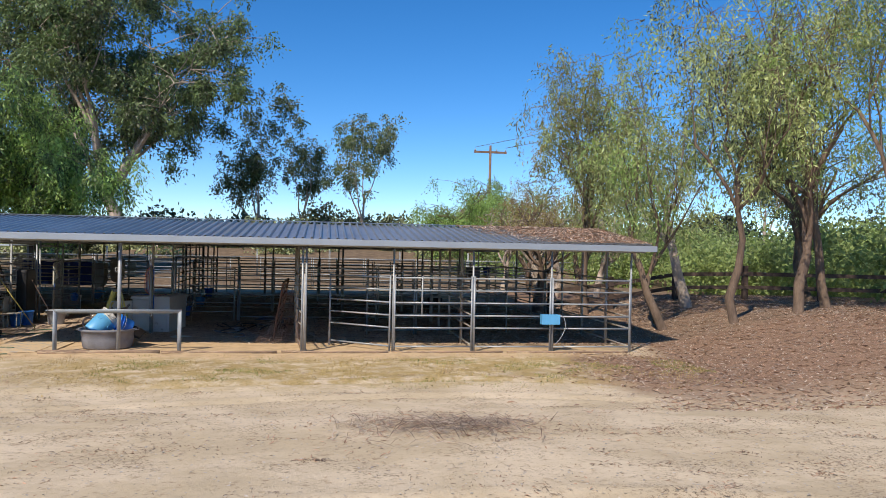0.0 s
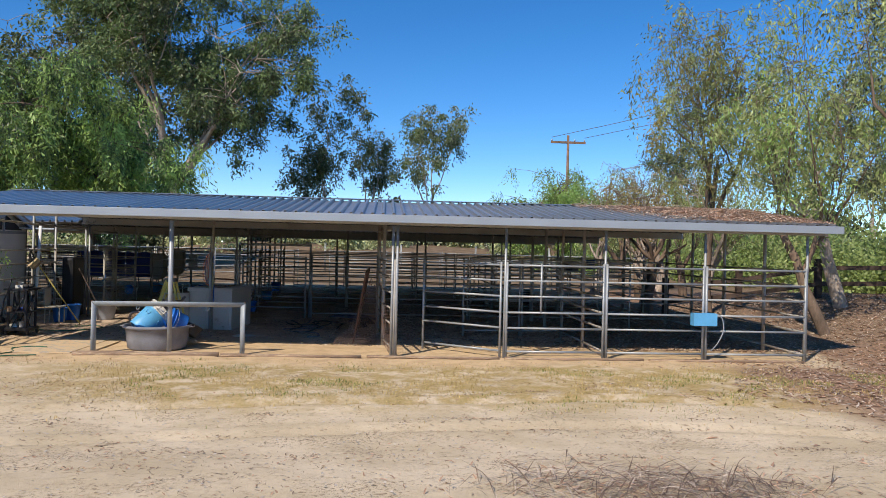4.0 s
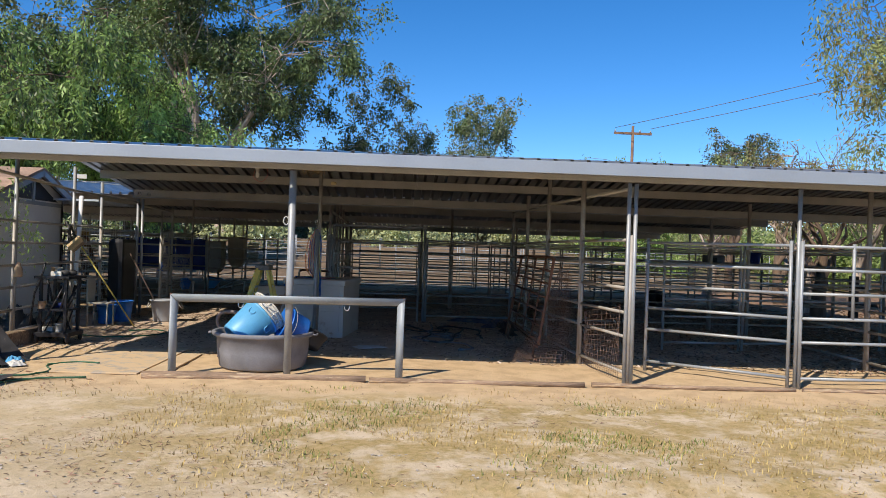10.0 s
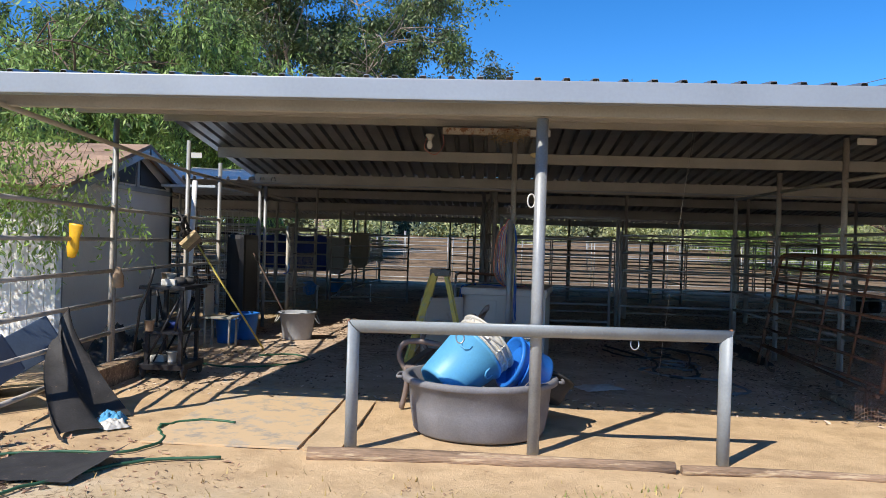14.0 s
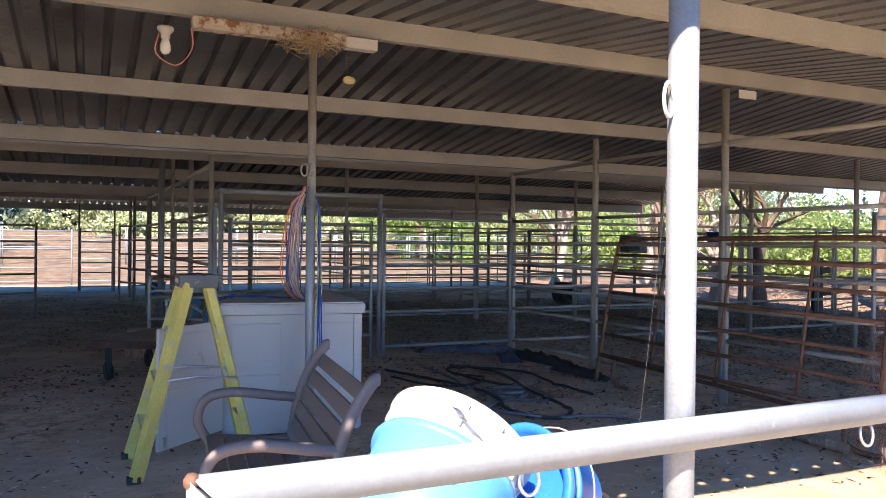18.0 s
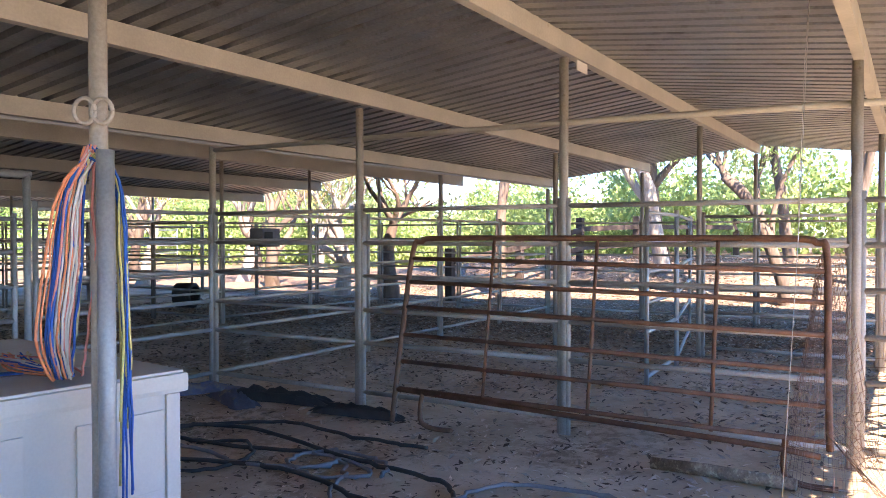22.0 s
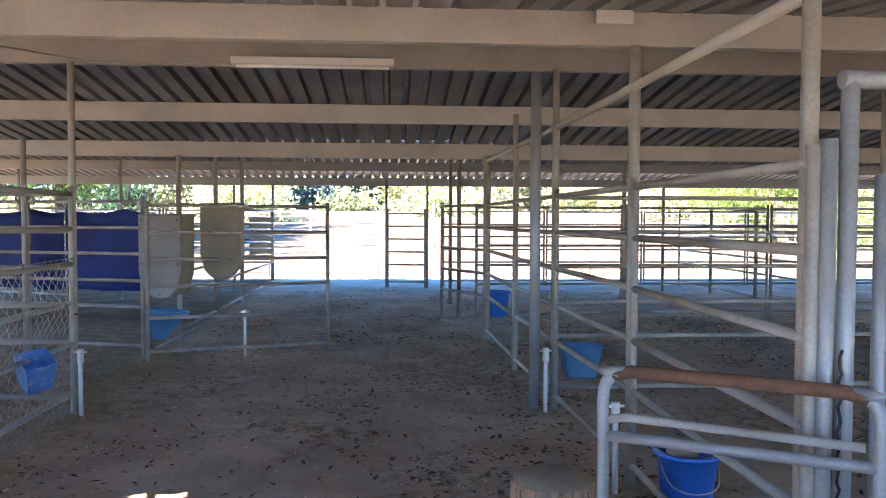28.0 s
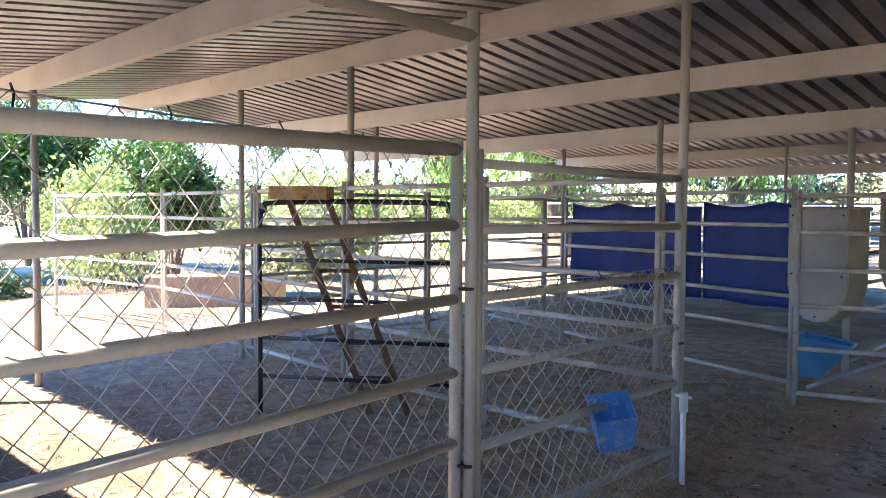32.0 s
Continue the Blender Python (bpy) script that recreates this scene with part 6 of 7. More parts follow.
# black shade cloth draped from the fence
bm = bmesh.new()
grid = []
for i in range(15):
    row = []
    for j in range(11):
        u, v = i / 14, j / 10
        x = -4.13 + 0.72 * u ** 1.3 + (0.03 + 0.07 * u) * math.sin(11 * v + 2 * u)
        y = 0.4 - 0.95 * v * (0.2 + 0.8 * u) - 0.4 * u
        z = 0.86 * (1 - u) ** 1.2 * (1 - 0.35 * v) + 0.03 * abs(math.sin(7 * v + u * 3)) + 0.01
        row.append(bm.verts.new((x, y, z)))
    grid.append(row)
for i in range(14):
    for j in range(10):
        bm.faces.new((grid[i][j], grid[i + 1][j], grid[i + 1][j + 1], grid[i][j + 1])).smooth = True
solo("shade_cloth", bm, DARKRUBBER, (-3.8, -0.1, 0), "black woven shade cloth draped down from the fence", "cloth")
rag(-3.38, -0.25, 0.22, 0.3, 0.1, 0.4, SKYBLUE, 31, "crumpled pale blue and white cloth on the sand")
rag(-3.3, -0.38, 0.2, 0.2, 0.07, 0.9, WHITEPL, 33, "crumpled dirty white cloth on the sand")
# black wheeled rack
t = thing("wheeled_rack", (-3.8, 1.9, 0), "black steel wheeled stand loaded with oddments", "rack")
for x, y in ((-4.05, 1.62), (-3.55, 1.62), (-4.05, 2.25), (-3.55, 2.25)):
    part("upright", box(x - 0.03, x + 0.03, y - 0.03, y + 0.03, 0.12, 0.98, 0.006), BLACKMETAL, t)
    wh = part("wheel", turned(lathe([(0.02, -0.02), (0.075, -0.02), (0.085, 0), (0.075, 0.02), (0.02, 0.02)], 16), pose(x + (0.06 if x > -3.8 else -0.06), y, 0.085, 0, 90, 0)), DARKRUBBER, t)
part("base", box(-4.15, -3.45, 1.55, 2.32, 0.1, 0.16, 0.008), BLACKMETAL, t)
part("shelf", box(-4.1, -3.5, 1.58, 2.28, 0.48, 0.51, 0.006), BLACKMETAL, t)
part("top", box(-4.15, -3.45, 1.5, 2.4, 0.96, 1.0, 0.01), BLACKMETAL, t)
for y in (1.6, 2.27):
    part("brace", tube([(-4.05, y, 0.2), (-3.55, y, 0.9)], 0.018, 6), BLACKMETAL, t)
for k in range(9):
    rng2 = random.Random(700 + k)
    a = (rng2.uniform(-4.1, -3.5), rng2.uniform(1.6, 2.25), rng2.choice((0.17, 0.52)))
    part("strut", tube([a, (a[0] + rng2.uniform(-0.25, 0.25), a[1] + rng2.uniform(-0.25, 0.25), a[2] + rng2.uniform(0.2, 0.42))], rng2.uniform(0.012, 0.03), 7), BLACKMETAL, t)
part("pump_handle", tube([(-4.2, 1.5, 0.3), (-4.1, 1.45, 0.75), (-3.95, 1.45, 1.05), (-3.9, 1.45, 1.2)], 0.02, 8), BLACKMETAL, t)
t.matrix_world = Matrix.Translation((-3.8, 1.92, 0)) @ Matrix.Diagonal((0.72, 0.72, 1, 1))
for k in range(12):
    rng2 = random.Random(300 + k)
    x, y = rng2.uniform(-3.98, -3.62), rng2.uniform(1.7, 2.15)
    z = (0.16, 0.51, 1.0, 1.0)[k % 4]
    mat = (WHITEPL, NAVY, DARKRUBBER, PLY, WHITEPL, DARKRUBBER)[k % 6]
    if k % 3 == 0:
        b, lab, cat = tapered(x, y, 0.045, 0.055, 0.12, 0.005, 14, rim=0.005, z=z), "small plastic pot on the black stand", "pot"
    elif k % 3 == 1:
        b, lab, cat = box(x - 0.08, x + 0.08, y - 0.05, y + 0.05, z, z + 0.07, 0.015, m=None), "small tool case on the black stand", "case"
    else:
        b, lab, cat = ball((x, y, z + 0.05), 0.06, 8, (1.4, 1, 0.8)), "balled-up rag on the black stand", "rag"
    solo("oddment", b, mat, (x, y, z), lab, cat, "oddments on the stand")
# things on the west fence
solo("rubber_glove", turned(lathe([(0.001, -0.2), (0.04, -0.19), (0.06, -0.1), (0.05, 0.0), (0.07, 0.1), (0.068, 0.12), (0.001, 0.12)], 12, sy=0.5), pose(-4.17, 0.55, 1.5, 0, 8, 0)), GOLDPL, (-4.17, 0.55, 1.5), "yellow rubber glove over a fence rail", "glove")
solo("plastic_bottle", lathe([(0.001, 0.98), (0.055, 0.985), (0.058, 1.1), (0.035, 1.15), (0.025, 1.19), (0.001, 1.2)], 14, at=(-4.19, 1.45, 0)), PLY, (-4.19, 1.45, 0.98), "tan plastic bottle tied to the fence", "bottle")
t = thing("broom", (-3.45, 4.22, 0), "yellow-handled broom leaning on the fence, head up", "broom")
part("handle", tube([(-3.45, 4.22, 0), (-4.2, 3.6, 1.45)], 0.013, 8), YELLOW, t)
part("head", box(-0.12, 0.12, -0.03, 0.03, 0, 0.06, 0.015, m=Matrix.Translation((-4.22, 3.58, 1.42)) @ pose(0, 0, 0, 30, -45, 30)), PLY, t)
part("bristles", box(-0.13, 0.13, -0.035, 0.035, 0.06, 0.17, 0.01, m=Matrix.Translation((-4.22, 3.58, 1.42)) @ pose(0, 0, 0, 30, -45, 30)), STRAW, t, "worn straw bristles")
t = thing("halter", (-4.4, 3.6, 1.7), "tangle of dark straps hanging on the fence", "halter")
part("strap", tube(path_curve(5, [(-4.42, 3.55, 1.85), (-4.36, 3.5, 1.7), (-4.4, 3.6, 1.55), (-4.35, 3.7, 1.62), (-4.4, 3.62, 1.78), (-4.34, 3.52, 1.6), (-4.4, 3.66, 1.48)], 0.01, 6), 0.018, 6), DARKRUBBER, t)
t = thing("muck_tub", (-3.3, 5.5, 0), "grey plastic muck tub with rope handles", "tub")
part("tub_wall", tapered(-3.3, 5.5, 0.22, 0.275, 0.42, 0.01, 28), material("pale_grey_plastic", (0.33, 0.35, 0.39), 0.5, 0, 0.1, 4, 0.1, 50), t)
for s in (-1, 1):
    part("rope_handle", tube(path_curve(1, [(-3.3 + s * 0.28, 5.4, 0.36), (-3.3 + s * 0.34, 5.45, 0.26), (-3.3 + s * 0.34, 5.55, 0.26), (-3.3 + s * 0.28, 5.6, 0.36)], 0, 4), 0.009, 6), WHITEPL, t)
t = thing("manure_fork", (-3.4, 5.5, 0.2), "dark-handled fork standing in the muck tub", "fork")
part("handle", tube([(-3.35, 5.5, 0.1), (-4.15, 5.9, 1.3)], 0.014, 8), DARKWOOD, t)
for k, (x, y, r, h) in enumerate(((-4.05, 5.25, 0.2, 0.4), (-4.15, 4.75, 0.17, 0.35))):
    t = thing("bucket", (x, y, 0), "dark blue plastic bucket under the west fence", "bucket", "dark blue buckets")
    part("bucket_wall", tapered(x, y, r * 0.82, r, h, 0.01, 22), BLUE, t)
t = thing("plastic_chair", (-4.1, 4.3, 0), "beige plastic chair stacked with gear by the fence", "chair")
part("seat", box(-4.3, -3.9, 4.15, 4.5, 0.4, 0.43, 0.01), CREAM, t)
part("backrest", box(-4.3, -4.27, 4.15, 4.5, 0.43, 0.85, 0.012), CREAM, t)
for x in (-4.28, -3.93):
    for y in (4.18, 4.47):
        part("leg", tube([(x, y, 0), (x, y, 0.41)], 0.016, 6), CREAM, t)
solo("white_pole", tube([(-4.75, 4.7, 0), (-4.95, 5.4, 2.4)], 0.04, 10), WHITEWOOD, (-4.75, 4.7, 0), "white painted pole leaning at the shed gap", "pole")
solo("awning_sheet", box(-6.0, -4.7, 5.6, 7.6, 2.32, 2.36, 0.004, m=Matrix.Translation((0, 0, 0))), material("blue_white_sheet", (0.45, 0.52, 0.6), 0.5, 0, 0.2, 3, 0.1, 40), (-5.4, 6.6, 2.34), "faded blue-white sheet roofing a gap", "awning")
t = thing("wire_rack", (-4.9, 6.3, 0), "tall white wire panel behind the fence", "wire rack")
part("mesh", wire_grid(lambda u, v: (-5.6 + 1.1 * u, 6.5, 0.3 + 1.7 * v), 10, 14, 0.004, 3), WHITEPL, t)
part("mesh", wire_grid(lambda u, v: (-5.6 + 1.1 * u, 6.9, 0.3 + 1.7 * v), 10, 14, 0.004, 3), WHITEPL, t)
solo("dark_tarp_bale", box(-4.6, -4.3, 5.9, 6.7, 0.0, 1.6, 0.08), BLACKMETAL, (-4.45, 6.3, 0), "black wrapped bale standing at the fence end", "bale")
rag(-4.7, 2.5, 0.7, 1.0, 0.5, 0.2, DARKRUBBER, 35, "dark mat slumped between fence and shed")
solo("timber_baulk", box(-4.28, -4.12, 0.9, 3.0, -0.02, 0.2, 0.015), LOGWOOD, (-4.2, 2, 0), "old timber baulk under the west fence", "timber")
# hoses and mat in front
t = thing("garden_hose", (-3.4, -2.0, 0), "green garden hose looped on the sand", "hose")
hp = [(-2.2, -1.05), (-2.7, -1.25), (-3.0, -1.75), (-3.3, -2.25), (-3.7, -2.35), (-3.95, -2.1), (-3.9, -1.6), (-3.7, -1.3), (-3.3, -1.15), (-2.9, -1.05), (-2.75, -0.7), (-2.95, -0.3), (-2.7, -0.05), (-2.4, -0.1)]
part("hose", tube(path_curve(2, [(x, y, earth_z(x, y) + 0.02) for x, y in hp], 0.008, 7), 0.011, 8), GREENHOSE, t)
t = thing("garden_hose", (-3.2, 2.4, 0), "green garden hose lying in the shade", "hose")
part("hose", tube(path_curve(4, [(x, y, 0.02) for x, y in ((-3.9, 2.8), (-3.4, 2.55), (-2.9, 2.75), (-2.6, 3.3), (-2.9, 3.7), (-3.3, 3.5))], 0.01, 7), 0.011, 8), GREENHOSE, t)
t = thing("buried_hose", (-4.2, -3, 0), "dark hose half buried in sand", "hose")
part("hose", tube(path_curve(4, [(x, y, earth_z(x, y) + 0.012) for x, y in ((-3.95, -2.5), (-4.1, -2.8), (-4.18, -3.1), (-4.5, -3.26))], 0.01, 7), 0.016, 8), DARKRUBBER, t)
bm = bmesh.new()
gr = [[bm.verts.new((-3.62 + 0.75 * i / 10 + 0.1 * j / 6, -1.8 + 0.62 * j / 6, earth_z(-3.3, -1.5) + 0.03 + (0.09 * ((i - 6) / 4) ** 2 * (j / 6) if i > 6 else 0) + 0.015 * noise.noise((i * 0.5, j * 0.5, 2)))) for j in range(7)] for i in range(11)]
for i in range(10):
    for j in range(6):
        bm.faces.new((gr[i][j], gr[i + 1][j], gr[i + 1][j + 1], gr[i][j + 1])).smooth = True
solo("rubber_mat", bm, DARKRUBBER, (-3.3, -1.5, 0), "curled black rubber mat on a patch of dark soil", "mat")

# ---- things along the aisle ----
t = thing("wire_basket", (10.2, -0.72, 0.8), "light blue plastic feed box hung on a front panel", "feed box")
b = box(9.98, 10.42, -0.86, -0.7, 0.69, 0.7, 0.003)
for q in ((9.97, 9.985, -0.86, -0.69), (10.415, 10.43, -0.86, -0.69), (9.97, 10.43, -0.875, -0.86), (9.97, 10.43, -0.7, -0.685)):
    join(b, box(*q, 0.69, 0.93, 0.004))
part("box", b, SKYBLUE, t)
part("hose", tube(path_curve(1, [(10.43, -0.78, 0.93), (10.55, -0.8, 0.85), (10.58, -0.82, 0.6), (10.45, -0.85, 0.35), (10.33, -0.82, 0.2)], 0, 5), 0.01, 6), GALV, t)
t = thing("tree_stump", (-0.92, 8.15, 0), "sawn tree stump with split reddish bark used as a step", "stump")
bm = bmesh.new()
rings = []
for j, (r, h) in enumerate(((0.245, -0.02), (0.225, 0.05), (0.208, 0.14), (0.2, 0.24), (0.203, 0.31), (0.197, 0.335))):
    ring = []
    for k in range(64):
        a = 2 * math.pi * k / 64
        q = r * (1 + 0.05 * noise.noise((math.cos(a) * 1.5, math.sin(a) * 1.5, 2)) + 0.045 * noise.noise((math.cos(a) * 9, math.sin(a) * 9, h * 2)))
        ring.append(bm.verts.new((-0.92 + q * math.cos(a), 8.15 + q * math.sin(a), h)))
    rings.append(ring)
for u, v in zip(rings, rings[1:]):
    for k in range(64):
        bm.faces.new((u[k], u[(k + 1) % 64], v[(k + 1) % 64], v[k])).smooth = True
part("bark", bm, STUMPWOOD, t)
part("cut_face", lathe([(0.195, 0.325), (0.188, 0.345), (0.001, 0.348)], 40, at=(-0.92, 8.15, 0)), PLY, t, "dusty sawn top")
t = thing("water_bucket", (-0.07, 8.62, 0), "bright blue flat-backed water bucket on dirt", "bucket")
part("bucket_wall", tapered(-0.07, 8.62, 0.13, 0.165, 0.32, 0.008, 22), BLUE, t)
part("bail", tube(path_curve(1, [(-0.23, 8.62, 0.28), (-0.2, 8.5, 0.16), (-0.07, 8.45, 0.13), (0.06, 8.5, 0.16), (0.09, 8.62, 0.28)], 0, 4), 0.005, 5), WIRE, t)
part("scraper", box(-0.2, -0.02, 8.58, 8.6, 0.25, 0.34, 0.004, m=None), PLY, t)
t = thing("corner_feeder", (0, 11.3, 0.2), "blue plastic corner feeder hung on a stall panel", "feeder")
b = bmesh.new()
q0 = [b.verts.new(p) for p in ((-0.18, 11.19, 0.46), (-0.18, 11.5, 0.46), (0.17, 11.5, 0.46), (0.17, 11.19, 0.46))]
q1 = [b.verts.new(p) for p in ((-0.13, 11.22, 0.18), (-0.13, 11.42, 0.18), (0.12, 11.42, 0.18), (0.12, 11.22, 0.18))]
for k in range(4):
    b.faces.new((q0[k], q0[(k + 1) % 4], q1[(k + 1) % 4], q1[k]))
b.faces.new(q1)
bmesh.ops.solidify(b, geom=b.faces[:], thickness=0.015)
part("tray", b, SKYBLUE, t)
t = thing("corner_feeder", (0.3, 15.2, 0.2), "dark blue plastic tub hung far along the stalls", "feeder")
part("tub", tapered(-0.25, 15.1, 0.15, 0.18, 0.35, 0.01, 18, z=0.25), BLUE, t)
for x, y in ((-4.2, 10.86), (-0.43, 10.76), (-0.4, 8.87), (-3.4, 13.55)):
    t = thing("water_standpipe", (x, y, 0), "short white plastic water pipe with a valve", "standpipe", "white standpipes")
    part("pipe", tube([(x, y, -0.02), (x, y, 0.5)], 0.017, 10), WHITEWOOD, t)
    part("valve", tube([(x, y, 0.42), (x, y, 0.53)], 0.026, 10), WHITEWOOD, t)
    part("valve_lever", box(x - 0.05, x + 0.05, y - 0.008, y + 0.008, 0.5, 0.515, 0.003), WHITEWOOD, t)
# flat cart with a pipe handle
t = thing("flatbed_cart", (-0.9, 6.6, 0), "flat wooden cart with a galvanised pipe handle frame", "cart")
U0, U1 = Vector((-0.925, 7.26, 0)), Vector((-0.175, 6.8, 0))
UV = (U1 - U0).normalized()
VV = Vector((UV.y, -UV.x, 0))
W, LN = (U1 - U0).length, 1.15
m = Matrix(((UV.x, VV.x, 0, U0.x), (UV.y, VV.y, 0, U0.y), (0, 0, 1, 0), (0, 0, 0, 1)))
DK = 0.43
for k in range(3):
    w0 = W * k / 3
    part("deck_board", box(w0 + 0.002, w0 + W / 3 - 0.002, 0.03, LN, DK - 0.035, DK, 0.004, m=m), PLY, t, "dusty plywood cart deck")
part("deck_edge", box(-0.015, W + 0.015, LN, LN + 0.03, DK - 0.07, DK + 0.005, 0.004, m=m), DARKWOOD, t)
part("deck_edge", box(-0.015, W + 0.015, 0.0, 0.03, DK - 0.07, DK + 0.008, 0.004, m=m), LOGWOOD, t, "brown board along the deck's end")
z = Vector((0, 0, 1))
part("handle_frame", tube(path_curve(1, [U0 + z * DK, U0 + z * 0.8, U0 + z * 0.96, U0 + UV * 0.03 + z * 1.02, U0 + UV * 0.1 + z * 1.04, U1 - UV * 0.1 + z * 1.04, U1 - UV * 0.03 + z * 1.02, U1 + z * 0.96, U1 + z * 0.8, U1 + z * (DK - 0.1)], 0, 4), 0.022, 12), GALV, t)
part("handle_grip", tube([U0 + UV * 0.035 + z * 1.026, U0 + UV * 0.1 + z * 1.041, U0 + UV * W * 0.5 + z * 1.043, U1 - UV * 0.1 + z * 1.041, U1 - UV * 0.035 + z * 1.026], 0.024, 12), RUST, t, "rust-brown top grip")
part("cross_rail", tube([U0 + UV * 0.02 + z * 0.86, U0 + UV * 0.08 + z * 0.875, U1 - UV * 0.04 + z * 0.87], 0.016, 8), GREYPAINT, t, "grey-brown pipe under the grip")
part("cross_rail", tube([U0 + z * 0.8, U1 + z * 0.81], 0.02, 10), GALV, t)
part("cross_rail", tube(path_curve(1, [U0 + z * 0.54, U0 + UV * W * 0.45 + z * 0.56, U0 + UV * W * 0.6 + z * 0.545, U1 + z * 0.53], 0, 3), 0.018, 8), GALV, t)
for u in (0.08, W - 0.08):
    for v in (0.15, LN - 0.15):
        c = U0 + UV * u + VV * v
        wh = part("caster", turned(lathe([(0.02, -0.02), (0.09, -0.022), (0.1, 0), (0.09, 0.022), (0.02, 0.02)], 16), Matrix.Translation((c.x, c.y, 0.1)) @ pose(0, 0, 0, 0, 90, 20)), DARKRUBBER, t)
        part("fork", box(-0.035, 0.035, -0.03, 0.03, 0.1, DK - 0.035, 0.004, m=Matrix.Translation((c.x, c.y, 0))), BLACKMETAL, t)
t = thing("chain", (-0.19, 7.0, 1.15), "short dark chain hanging on the gate post", "chain")
part("chain_run", tube([(-0.19 + 0.006 * math.cos(k * 2.2), 7.0, 1.15 - 0.028 * k + 0.004 * math.sin(k * 2.2)) for k in range(26)], 0.006, 4), BLACKMETAL, t)
# west stalls: hanging feeder, tarp, barrels
t = thing("hung_bucket", (-4.22, 10.12, 0.4), "pale blue square bucket hung askew on the mesh", "bucket")
M5 = aimed((-4.22, 10.12, 0.40), (0.2, -0.4, 0.9), 20) @ Matrix.Scale(0.76, 4)
b = bmesh.new()
q0 = [b.verts.new(p) for p in ((-0.11, -0.11, 0), (0.11, -0.11, 0), (0.11, 0.11, 0), (-0.11, 0.11, 0))]
q1 = [b.verts.new(p) for p in ((-0.14, -0.14, 0.3), (0.14, -0.14, 0.3), (0.14, 0.14, 0.3), (-0.14, 0.14, 0.3))]
for k in range(4):
    b.faces.new((q0[k], q0[(k + 1) % 4], q1[(k + 1) % 4], q1[k]))
b.faces.new(q0[::-1])
bmesh.ops.solidify(b, geom=b.faces[:], thickness=0.012)
part("bucket_wall", turned(b, M5), material("scratched_blue_plastic", (0.14, 0.40, 0.78), 0.5, 0, 0.2, 8, 0.1, 50, (0.6, 0.68, 0.76), 0.45), t)
for x0, x1, seed in ((-7.6, -5.62, 1), (-5.6, -4.56, 2)):
    bm = bmesh.new()
    gr = []
    n = int((x1 - x0) * 18)
    for i in range(n + 1):
        row = []
        for j in range(13):
            u, v = i / n, j / 12
            x = x0 + (x1 - x0) * u
            sag = 0.055 * abs(math.sin(u * math.pi * (x1 - x0) * 1.3)) * (1 - v) + 0.03 * noise.noise((x * 2, seed, 0)) * v
            fold = 0.03 * math.sin(7 * x + 2 * v) * (0.4 + v) + 0.02 * noise.noise((x * 5, v * 3, seed))
            row.append(bm.verts.new((x, 14.66 - 0.312 * (x + 7.6) + fold, 1.7 - sag - 0.97 * v)))
        gr.append(row)
    for i in range(n):
        for j in range(12):
            bm.faces.new((gr[i][j], gr[i + 1][j], gr[i + 1][j + 1], gr[i][j + 1])).smooth = True
    bmesh.ops.solidify(bm, geom=bm.faces[:], thickness=0.004)
    t = thing("blue_tarp", (x0, 14.6, 0.7), "deep blue tarp hung with sagging folds behind a stall panel", "tarp", "tarps on the stall panel")
    part("cloth", bm, NAVY, t)
    for k in range(int((x1 - x0) * 2.2) + 1):
        x = x0 + 0.06 + k * 0.44
        part("tie", tube([(x, 14.66 - 0.312 * (x + 7.6), 1.67), (x, 14.6 - 0.312 * (x + 7.6), 1.8)], 0.004, 4), WIRE, t)


DULLPL = material("dusty_beige_plastic", (0.36, 0.30, 0.22), 0.6, 0, 0.15, 4, 0.1, 50, (0.25, 0.19, 0.13), 0.25)
SCUFFPL = material("scuffed_white_plastic", (0.44, 0.435, 0.42), 0.5, 0, 0.1, 3, 0.1, 50, (0.28, 0.24, 0.19), 0.25)


